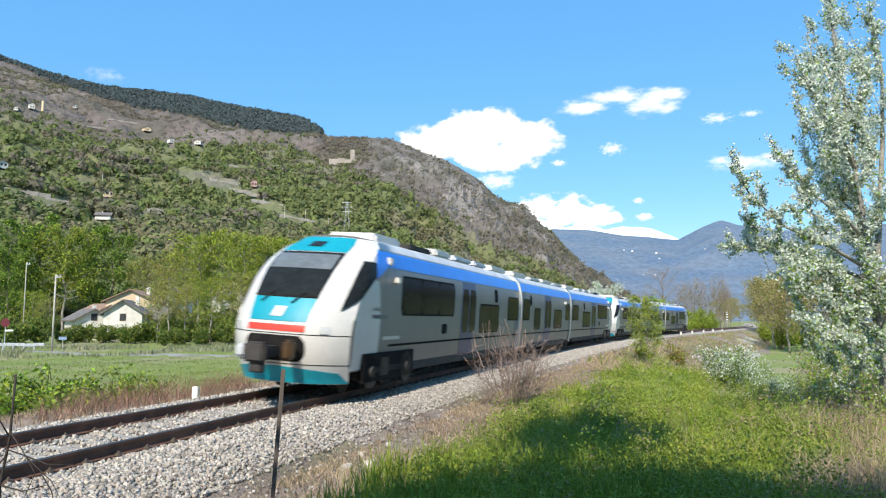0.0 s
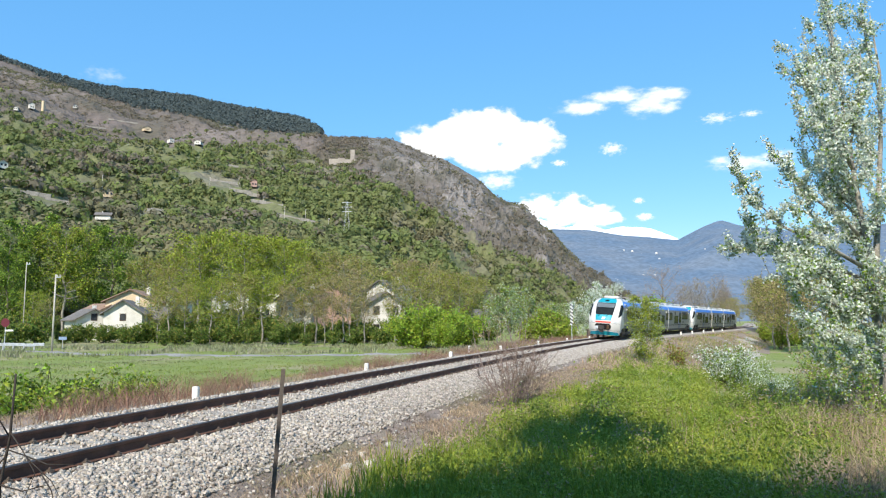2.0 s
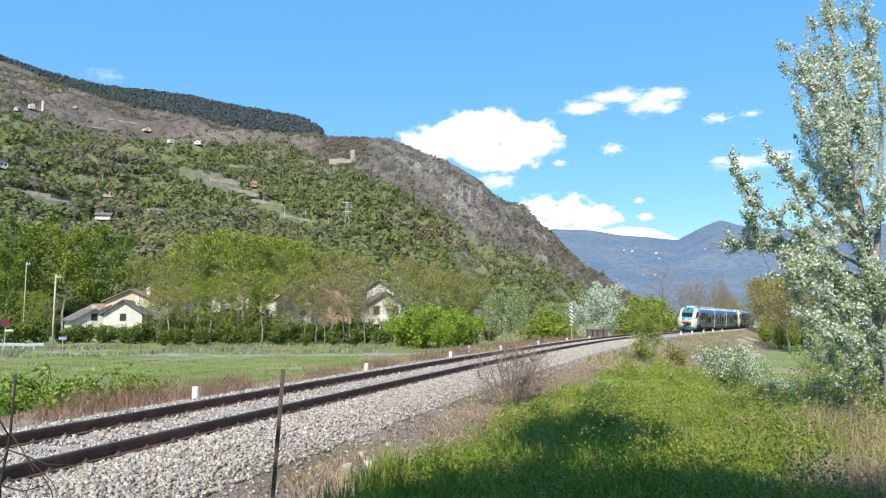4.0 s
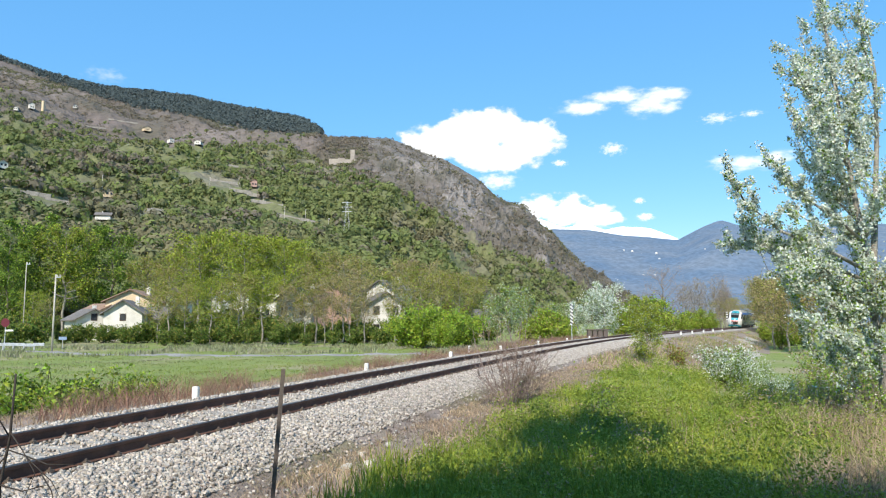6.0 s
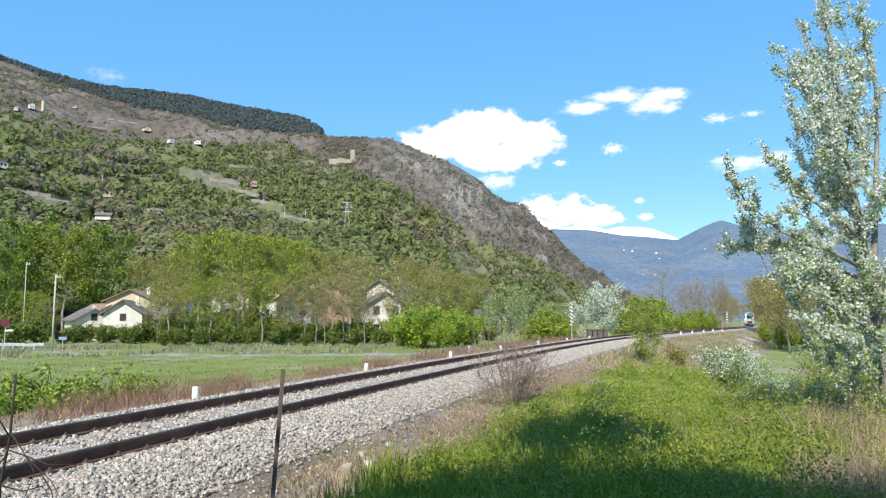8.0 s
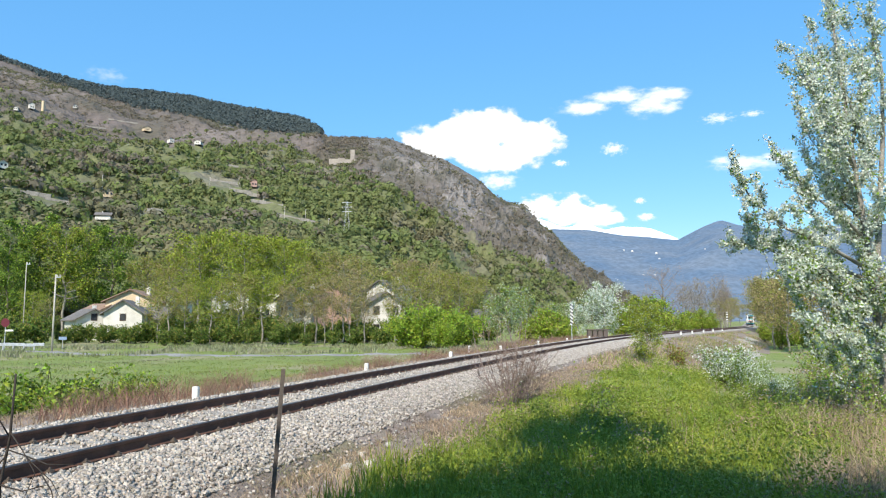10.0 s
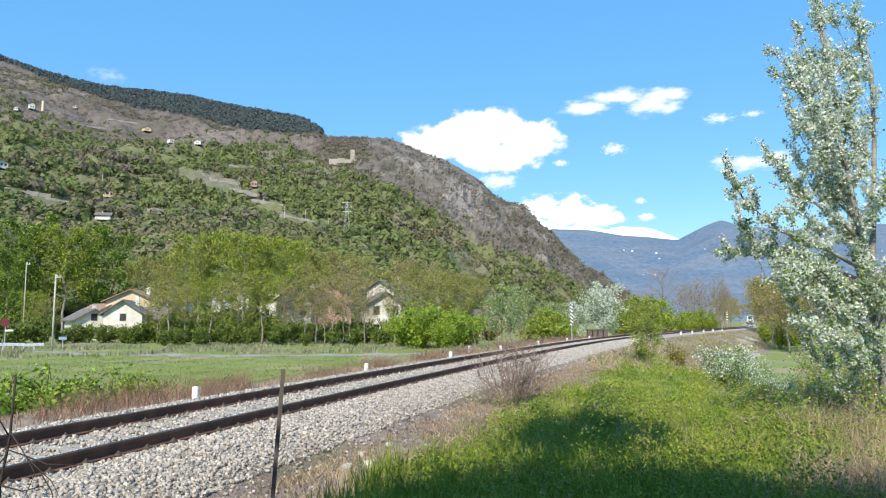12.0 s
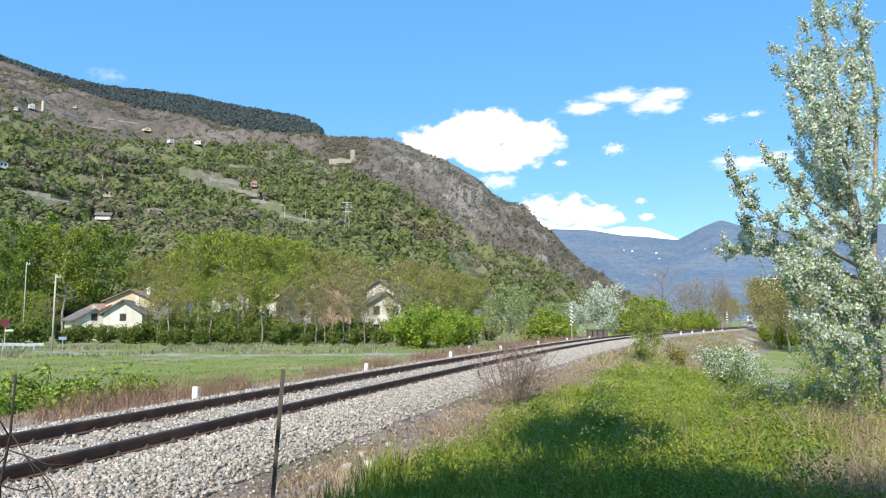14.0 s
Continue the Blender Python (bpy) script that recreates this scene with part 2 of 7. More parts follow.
# ---------------------------------------------------------------- clouds, far backdrop
def cloud_mat(name, seed, lumps, soft, torn):
    """White vapour: a union of round lumps with a torn edge."""
    m = bpy.data.materials.new(name)
    m.use_nodes = True
    n, l = m.node_tree.nodes, m.node_tree.links
    n.remove(n["Principled BSDF"])
    co = n.new("ShaderNodeTexCoord")

    def math_node(how, a, b, c=None):
        k = n.new("ShaderNodeMath")
        k.operation = how
        for s, v in zip(k.inputs, (a, b, c)):
            if v is None:
                continue
            if hasattr(v, "is_linked"):
                l.new(v, s)
            else:
                s.default_value = v
        return k.outputs[0]

    def ramp(f, lo, hi, soft_step=True):
        r = n.new("ShaderNodeMapRange")
        r.interpolation_type = "SMOOTHSTEP" if soft_step else "LINEAR"
        r.inputs[1].default_value, r.inputs[2].default_value = lo, hi
        l.new(f, r.inputs[0])
        return r.outputs[0]

    body = None
    for u, v, ru, rv in lumps:
        mp = n.new("ShaderNodeMapping")
        mp.vector_type = "TEXTURE"
        mp.inputs["Location"].default_value, mp.inputs["Scale"].default_value = (u, v, 0), (ru, rv, 1e3)
        l.new(co.outputs["Object"], mp.inputs["Vector"])
        g = n.new("ShaderNodeTexGradient")
        g.gradient_type = "SPHERICAL"
        l.new(mp.outputs[0], g.inputs["Vector"])
        body = g.outputs["Fac"] if body is None else math_node("SMOOTH_MAX", body, g.outputs["Fac"], 0.08)
    mp = n.new("ShaderNodeMapping")
    mp.inputs["Location"].default_value, mp.inputs["Scale"].default_value = (seed, seed * 0.7, 0), (1.5, 1.0, 1.0)
    l.new(co.outputs["Object"], mp.inputs["Vector"])
    t = n.new("ShaderNodeTexNoise")
    t.inputs["Scale"].default_value, t.inputs["Detail"].default_value, t.inputs["Roughness"].default_value = 3.0, 9.0, 0.56
    l.new(mp.outputs[0], t.inputs["Vector"])
    a = math_node("MULTIPLY_ADD", math_node("SUBTRACT", t.outputs["Fac"], 0.5), torn, body)
    cover = math_node("MULTIPLY", ramp(a, 0.2, 0.2 + soft), ramp(body, 0.0, 0.12))
    # cloud shading painted into the glow: blue-grey where thin, white where thick
    cm = n.new("ShaderNodeMix")
    cm.data_type = "RGBA"
    cm.inputs[6].default_value, cm.inputs[7].default_value = (0.56, 0.69, 0.88, 1), (1, 1, 1, 1)
    l.new(ramp(a, 0.12, 0.62), cm.inputs[0])
    e = n.new("ShaderNodeEmission")
    l.new(cm.outputs[2], e.inputs["Color"])
    tr = n.new("ShaderNodeBsdfTransparent")
    mx = n.new("ShaderNodeMixShader")
    l.new(cover, mx.inputs[0])
    l.new(tr.outputs[0], mx.inputs[1])
    l.new(e.outputs[0], mx.inputs[2])
    l.new(mx.outputs[0], n["Material Output"].inputs["Surface"])
    return m


CLOUDS = []


def cloud(az, el, wide, high, seed, lumps=((0, 0, 0.95, 0.95),), soft=0.2, torn=1.0, d=4700, label="white fair-weather cumulus cloud in a blue sky"):
    a, e = radians(az), radians(el)
    c = Vector((math.sin(a) * math.cos(e), math.cos(a) * math.cos(e), math.sin(e))) * d
    vs, fs = [], []
    for i in range(9):
        for j in range(9):
            u, v = i / 4 - 1, j / 4 - 1
            vs.append((u, v, -0.1 * (u * u + v * v)))
    for i in range(8):
        for j in range(8):
            p = i * 9 + j
            fs.append((p, p + 9, p + 10, p + 1))
    ob = solid("cloud", vs, fs, cloud_mat("cloud", seed, lumps, soft, torn))
    ob.scale = (radians(wide) * d / 2, radians(high) * d / 2, 60)
    m = look(c, EYE)
    ob.matrix_basis = m @ Matrix.Diagonal((*ob.scale, 1))
    tagged(ob, label, "cloud", "clouds", kind="structure")
    CLOUDS.append((ob, m))


STREAK, PUFF, WISP = "thin white streak of cloud in a blue sky", "small white puff of cloud in a blue sky", "faint wisp of cloud in a blue sky"
cloud(3.15, 13.55, 15.6, 6.9, 3.1, ((0.45, 0.13, 0.5, 0.6), (0.10, 0.18, 0.6, 0.8), (-0.13, 0.42, 0.45, 0.6), (-0.41, 0.16, 0.5, 0.66), (-0.18, -0.2, 0.6, 0.5)), 0.22, 1.1)
cloud(14.4, 16.1, 13, 3.8, 5.3, ((0.49, 0.10, 0.48, 0.5), (0.09, 0.45, 0.5, 0.55), (-0.30, 0.12, 0.5, 0.75), (-0.47, 0.4, 0.35, 0.5)), 0.8, 1.4, label=STREAK)
cloud(10.0, 8.3, 10.5, 4.0, 9.2, ((0.42, 0.18, 0.55, 0.8), (0, 0, 0.65, 0.95), (-0.36, -0.13, 0.5, 0.65)), 0.35, 1.4)
cloud(4.2, 10.9, 5.5, 2.0, 1.7, soft=0.9, torn=1.2)
cloud(23.3, 11.4, 9, 2.6, 6.6, ((0.07, 0, 0.8, 0.7), (-0.35, 0.2, 0.45, 0.6), (0.45, 0.27, 0.35, 0.4)), 1.0, 1.4, label=STREAK)
cloud(13.3, 13.1, 2.8, 1.5, 2.2, soft=0.9, torn=1.2, label=PUFF)
cloud(-25.6, 17.3, 4.6, 1.9, 8.8, soft=2.6, torn=1.6, label="faint wisp of cloud over the ridge")
cloud(15.6, 7.85, 2.2, 1.0, 4.4, soft=0.7, torn=1.0, label=PUFF)
cloud(15.2, 9.1, 1.4, 0.8, 3.4, soft=0.8, torn=1.0, label=PUFF)
cloud(21.0, 14.8, 3.6, 1.3, 7.1, soft=1.2, torn=1.6, label=WISP)
cloud(9.2, 12.2, 1.9, 0.9, 2.9, soft=0.9, torn=1.2, label=WISP)
cloud(23.4, 14.9, 2.6, 0.8, 6.1, soft=1.2, torn=1.4, label=WISP)


# ---------------------------------------------------------------- the railway
def sweep(s0, s1, ds, prof, closed=False):
    """Sweep a profile of (offset, z) along the track."""
    ss = np.arange(s0, s1, ds)
    vs = [on_track(s, o, z) for s in ss for o, z in prof]
    n = len(prof)
    fs, cols = [], []
    for i in range(len(ss) - 1):
        for k in range(n if closed else n - 1):
            a, b = i * n + k, i * n + (k + 1) % n
            fs.append((a, a + n, b + n, b))
            cols.append(k)
    return vs, fs, cols


def build_track():
    prof = [(-3.0, -0.60), (-2.6, -0.46), (-1.75, -0.20), (-1.3, -0.17), (-0.95, -0.20), (-0.5, -0.19), (0, -0.21), (0.5, -0.19), (0.95, -0.20), (1.3, -0.17), (1.75, -0.20), (2.2, -0.33), (2.7, -0.52), (3.1, -0.66)]
    ss = np.concatenate([np.arange(10, 70, 0.25), np.arange(70, 520, 1.5)])
    vs = []
    for s in ss:
        for k, (o, z) in enumerate(prof):
            p = on_track(s, o, z)
            j = noise.noise(p * 3.1) * 0.05 + noise.noise(p * 9) * 0.02
            vs.append((p.x, p.y, p.z + j))
    n = len(prof)
    fs = [(i * n + k, i * n + n + k, i * n + n + k + 1, i * n + k + 1) for i in range(len(ss) - 1) for k in range(n - 1)]
    bed = solid("track_bed", vs, fs, [M["gravel"], M["dry_bank"]], idx=[1 if k % (n - 1) >= 11 else 0 for k in range(len(fs))], smooth=True)
    tagged(bed, "pale crushed-stone ballast bed of a single railway line", "ballast", kind="structure")
    track = new("railway_track")
    tagged(track, "single rusty railway track on concrete sleepers", "railway track", kind="structure")
    rp = [(-0.036, 0.0), (-0.036, -0.035), (-0.009, -0.05), (-0.009, -0.15), (-0.075, -0.165), (-0.075, -0.172), (0.075, -0.172), (0.075, -0.165), (0.009, -0.15), (0.009, -0.05), (0.036, -0.035), (0.036, 0.0)]
    for side in (-1, 1):
        v, f, c = sweep(8, 520, 1.0, [(side * 0.753 + o, z) for o, z in rp], True)
        solid("rail", v, f, [M["rail_rust"], M["rail_top"]], track, [1 if k == 11 else 0 for k in c])
    sl = box_bm(-0.11, 0.11, -1.18, 1.18, -0.36, -0.178, 0.02)
    sme = bpy.data.meshes.new("sleeper")
    sl.to_mesh(sme)
    sl.free()
    sme.materials.append(M["concrete"])
    cb = box_bm(-0.05, 0.05, 0.065, 0.15, -0.178, -0.125, 0.015)
    box_bm(-0.018, 0.018, 0.085, 0.12, -0.13, -0.10, 0.008, cb)
    cme = bpy.data.meshes.new("clip")
    cb.to_mesh(cme)
    cb.free()
    cme.materials.append(M["clip"])
    for i in range(190):
        s = 14.3 + 0.6 * i + 0.016
        o = new("sleeper", sme)
        o.parent = track
        base = Matrix.Translation(on_track(s)) @ Matrix.Rotation(-heading(s), 4, "Z") @ Matrix.Rotation(math.atan(CANT), 4, "Y") @ Matrix.Rotation(math.pi / 2, 4, "Z")
        o.matrix_basis = base
        if i < 75:
            for off in (-0.753, 0.753):
                c = new("clip", cme)
                c.parent = track
                c.matrix_basis = base @ pose(0, -off, 0, 0, 0, 180)


build_track()

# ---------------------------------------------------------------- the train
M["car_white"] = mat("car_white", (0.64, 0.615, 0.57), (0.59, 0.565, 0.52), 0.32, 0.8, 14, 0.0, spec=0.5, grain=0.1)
# silver side paint, its colour darkened for the shade on the body sides
M["car_silver_shaded"] = mat("car_silver_shaded", (0.215, 0.207, 0.193), (0.185, 0.178, 0.167), 0.38, 0.7, 12, 0.0, spec=0.5, grain=0.1)
M["car_roof"] = mat("car_roof", (0.58, 0.60, 0.62), (0.46, 0.47, 0.49), 0.5, 1.5, 14, 0.05, grain=0.1)
M["car_blue"] = mat("car_blue", (0.008, 0.20, 0.78), (0.008, 0.17, 0.68), 0.3, 0.8, 14, 0.01, spec=0.5, grain=0.1)
M["car_teal"] = mat("car_teal", (0.0, 0.30, 0.38), (0.0, 0.26, 0.34), 0.5, 0.8, 14, 0.01, spec=0.5, grain=0.1)
M["car_red"] = mat("car_red", (0.72, 0.06, 0.035), (0.62, 0.05, 0.03), 0.35, 1, 14, 0.01, grain=0.1)
M["underframe"] = mat("underframe", (0.035, 0.033, 0.032), (0.06, 0.052, 0.045), 0.8, 2, 25, 0.4)
# black rubber; also the black of the painted recess shade on the cab car
M["rubber"] = mat("rubber", (0.012, 0.012, 0.012), (0.022, 0.02, 0.019), 0.95, 3, 30, 0.2, spec=0.1)
M["dark_glass"] = mat("dark_glass", (0.012, 0.016, 0.018), (0.02, 0.024, 0.026), 0.12, 0.7, 8, 0.0, spec=0.035)
M["grey_blind"] = mat("grey_blind", (0.14, 0.16, 0.17), (0.11, 0.125, 0.13), 0.35, 1, 9)
M["wheel_steel"] = mat("wheel_steel", (0.08, 0.07, 0.063), (0.05, 0.043, 0.038), 0.6, 4, 30, 0.1, metal=0.6)


def lamp_mat(name, c, power):
    m = mat(name, c, c, 0.2)
    p = m.node_tree.nodes["Principled BSDF"]
    p.inputs["Emission Color"].default_value = rgb(c)
    p.inputs["Emission Strength"].default_value = power
    return m


M["lamp_clear"] = mat("lamp_clear", (0.6, 0.6, 0.58), (0.5, 0.5, 0.48), 0.12)
M["lamp_amber"] = mat("lamp_amber", (0.09, 0.05, 0.02), (0.06, 0.035, 0.015), 0.4)

CARS = []
NOSE_S, SPEED = 26.53, 26.97
END_LEN, MID_LEN, UNIT = 19.1, 13.7, 51.9
ZS = [0.32, 0.45, 0.58, 0.7, 0.85, 1.0, 1.15, 1.28, 1.4, 1.52, 1.65, 1.8, 1.95, 2.1, 2.3, 2.45, 2.6, 2.75, 2.9, 3.05, 3.13, 3.2, 3.28, 3.35, 3.43, 3.5, 3.57, 3.64, 3.72]


def soft_line(z, xs, ys, r):
    """A polyline with its corners rounded over r."""
    return float(np.mean(np.interp(z + np.linspace(-r, r, 9), xs, ys)))


def half_width(z):
    return soft_line(z, [0.3, 0.9, 1.4, 2.6, 3.05, 3.5, 3.72], [1.34, 1.44, 1.475, 1.475, 1.42, 1.26, 0.98], 0.10)


def nose_base(z):
    return soft_line(z, [0.3, 0.68, 1.0, 1.4, 1.65, 2.0, 2.6, 3.0, 3.3, 3.55, 3.72], [0.82, 0.60, 0.50, 0.46, 0.52, 0.68, 1.08, 1.44, 1.84, 2.3, 2.8], 0.2)


def shell(q, z, out=0.0):
    """Cab surface: q 0 at the middle of the front, 1 where the side begins, then metres along the side; negative q is the other side."""
    a, w, b = abs(q), half_width(z), nose_base(z)
    y = min(a, 1.0) * w
    u = b + 0.8 * min(a, 1.0) ** 3 + max(a - 1.0, 0.0)
    e = 1e-3
    if a < 1:
        du = 0.8 * 3 * a ** 2 / w
        n = Vector((-1, du, (nose_base(z + e) - nose_base(z - e)) / (2 * e))).normalized()
        n = Vector((n.x, n.y, 0.6 * max(0, nose_base(z + .05) - b) / .05 * 0.5)).normalized()
    else:
        n = Vector((0, 1, 0))
    p = Vector((u, y, z)) + n * out
    return Vector((p.x, -p.y if q > 0 else p.y, p.z))     # q > 0: the side on the right of the heading


def patch(qz, nz, nq, out, thick=0.012):
    """A panel on the cab shell with edges: qz(i, j) gives q and z for i, j in 0..1."""
    top = [shell(*qz(j / nq, i / nz), out) for i in range(nz + 1) for j in range(nq + 1)]
    low = [shell(*qz(j / nq, i / nz), out - thick) for i in range(nz + 1) for j in range(nq + 1)]
    n = (nz + 1) * (nq + 1)
    fs = []
    for i in range(nz):
        for j in range(nq):
            a = i * (nq + 1) + j
            fs.append((a, a + 1, a + nq + 2, a + nq + 1))
    rim = [j for j in range(nq)] + [i * (nq + 1) + nq for i in range(nz)] + [nz * (nq + 1) + nq - j for j in range(nq)] + [(nz - i) * (nq + 1) for i in range(nz)]
    for a, b in zip(rim, rim[1:] + rim[:1]):
        fs.append((a, a + n, b + n, b))
    return top + low, fs


def shifted(vs, dx):
    return [(v[0] + dx, v[1], v[2]) for v in vs]


def side_panel(u0, u1, z0, z1, sgn, out=0.006, inset=0.0):
    """Panel on the straight body side, following its curve; rounded corners."""
    zs = [z0 + (z1 - z0) * k / 6 for k in range(7)]
    vs, fs = [], []
    r = min(0.1, (z1 - z0) * 0.2, (u1 - u0) * 0.25)
    for z in zs:
        cut = r if z in (zs[0], zs[-1]) else 0.0
        for u in (u0 + cut, u0 + r, u1 - r, u1 - cut):
            for o in (out, out - 0.02):
                vs.append((u, sgn * (half_width(z) + o), z))
    for i in range(6):
        for k in range(3):
            a = i * 8 + k * 2
            fs.append((a, a + 2, a + 10, a + 8))
        fs.append((i * 8, i * 8 + 8, i * 8 + 9, i * 8 + 1))
        fs.append((i * 8 + 6, i * 8 + 7, i * 8 + 15, i * 8 + 14))
    fs.append((0, 1, 3, 2)), fs.append((2, 3, 5, 4)), fs.append((4, 5, 7, 6))
    t = 48
    fs.append((t, t + 2, t + 3, t + 1)), fs.append((t + 2, t + 4, t + 5, t + 3)), fs.append((t + 4, t + 6, t + 7, t + 5))
    return vs, fs


def hull(u_start, u_end, closed_front):
    """Body shell between two stations: sides and rounded roof, following the cab edge at the front when asked."""
    prof = [(half_width(z), z) for z in ZS if z > 0.5] + [(0.55, 3.79), (0.0, 3.81)]
    ring = [(-y, z) for y, z in prof] + [(y, z) for y, z in prof[::-1][1:]]
    stations = 14
    vs, fs = [], []
    for i in range(stations + 1):
        f = i / stations
        for y, z in ring:
            s = u_start if not closed_front else nose_base(min(z, 3.72)) + 0.8 * (1.0 if z <= 3.72 else 0.4)
            vs.append((s + (u_end - s) * f, y, z))
    n = len(ring)
    idx = []
    for i in range(stations):
        for k in range(n - 1):
            a = i * n + k
            fs.append((a, a + n, a + n + 1, a + 1))
            zz = (ring[k][1] + ring[k + 1][1]) / 2
            idx.append(1 if zz > 3.5 else 0)
    fs.append(tuple(range(n))[::-1])
    idx.append(0)
    fs.append(tuple(stations * n + k for k in range(n)))
    idx.append(0)
    return vs, fs, idx


def bogie(parent, x, name="bogie"):
    b = box_bm(x - 1.75, x + 1.75, -1.12, -0.98, 0.42, 0.72, 0.04)
    box_bm(x - 1.75, x + 1.75, 0.98, 1.12, 0.42, 0.72, 0.04, b)
    box_bm(x - 0.3, x + 0.3, -1.05, 1.05, 0.40, 0.85, 0.05, b)
    for dx in (-1.25, 1.25):
        for sy in (-1, 1):
            box_bm(x + dx - 0.2, x + dx + 0.2, sy * 1.2 - 0.1, sy * 1.2 + 0.1, 0.32, 0.60, 0.04, b)
    bg = part(name, b, M["underframe"], parent)
    for dx in (-1.25, 1.25):
        for sy in (-1, 1):
            w = bmesh.new()
            bmesh.ops.create_cone(w, cap_ends=True, segments=28, radius1=0.42, radius2=0.42, depth=0.12)
            bmesh.ops.create_cone(w, cap_ends=True, segments=16, radius1=0.16, radius2=0.12, depth=0.22)
            bmesh.ops.bevel(w, geom=w.edges[:], offset=0.012, segments=1, affect="EDGES")
            bmesh.ops.transform(w, matrix=Matrix.Translation((x + dx, sy * 0.77, 0.425)) @ Matrix.Rotation(math.pi / 2, 4, "X"), verts=w.verts)
            part("wheel", w, M["wheel_steel"], bg)


def fittings(car, L, dx, windows, doors, slits, u_band):
    for sgn in (-1, 1):
        v, f = side_panel(u_band, L - 0.22, 3.07, 3.46, sgn, 0.008)
        solid("blue_band", shifted(v, dx), f, M["car_blue"], car, label="glossy blue painted band")
        for u0, u1, z0, z1 in windows:
            v, f = side_panel(u0, u1, z0, z1, sgn, 0.008)
            w = solid("window", shifted(v, dx), f, M["rubber"], car)
            k = max(1, round((u1 - u0) / 1.5))
            for i in range(k):
                a, b = u0 + 0.05 + (u1 - u0 - 0.1) * i / k, u0 + 0.05 + (u1 - u0 - 0.1) * (i + 1) / k
                v, f = side_panel(a + 0.012, b - 0.012, z0 + 0.05, z1 - 0.05, sgn, 0.012)
                solid("pane", shifted(v, dx), f, M["dark_glass"], w, label="dark tinted pane")
        for u0, u1 in doors:
            v, f = side_panel(u0, u1, 0.62, 3.03, sgn, 0.010)
            d = solid("door", shifted(v, dx), f, M["car_door"], car, label="grey blue sliding door")
            for a, b in ((u0 + 0.08, (u0 + u1) / 2 - 0.06), ((u0 + u1) / 2 + 0.06, u1 - 0.08)):
                v, f = side_panel(a, b, 1.35, 2.8, sgn, 0.016)
                solid("door_window", shifted(v, dx), f, M["dark_glass"], d)
        for u0, u1, z0, z1 in slits:
            v, f = side_panel(u0, u1, z0, z1, sgn, 0.008)
            solid("grille", shifted(v, dx), f, M["rubber"], car)
        v, f = side_panel(u_band + 0.4, L - 0.3, 1.10, 1.16, sgn, 0.01)
        solid("side_moulding", shifted(v, dx), f, M["rubber"], car)


M["car_door"] = mat("car_door", (0.035, 0.065, 0.16), (0.05, 0.08, 0.16), 0.35, 0.8, 10, grain=0.1)


def roof_gear(car, dx, spans):
    for u0, u1, w, h, key in spans:
        b = box_bm(u0 + dx, u1 + dx, -w, w, 3.72, 3.74 + h, min(0.07, h * 0.4))
        ob = part("roof_unit", b, M[key], car)
        if u1 - u0 > 1.6:
            for k in range(int((u1 - u0) / 0.75)):
                g = box_bm(u0 + dx + 0.2 + k * 0.75, u0 + dx + 0.6 + k * 0.75, -w * 0.75, w * 0.75, 3.735 + h, 3.755 + h, 0.01)
                part("roof_grille", g, M["underframe"], ob)


def end_frame(car, x, name="end_frame"):
    """White frame round the end of a car beside the gangway."""
    prof = [(half_width(z) + 0.012, z) for z in ZS[1:]] + [(0.55, 3.815), (0.0, 3.835)]
    ring = [(-y, z) for y, z in prof] + [(y, z) for y, z in prof[::-1][1:]]
    vs, fs = [], []
    for y, z in ring:
        for a, k in ((x - 0.07, 1.0), (x + 0.07, 1.0), (x + 0.07, 0.93), (x - 0.07, 0.93)):
            vs.append((a, y * k, 2.0 + (z - 2.0) * k))
    for i in range(len(ring) - 1):
        for k in range(4):
            a, b = i * 4 + k, i * 4 + (k + 1) % 4
            fs.append((a, a + 4, b + 4, b))
    solid(name, vs, fs, M["car_white"], car, label="white end frame")


def gangway(car, x0, x1):
    for k in range(4):
        a = x0 + (x1 - x0) * k / 4
        part("bellows", box_bm(a + 0.005, a + (x1 - x0) / 4 - 0.005, -1.25, 1.25, 0.7, 3.4, 0.04), M["rubber"], car, "black rubber gangway fold")


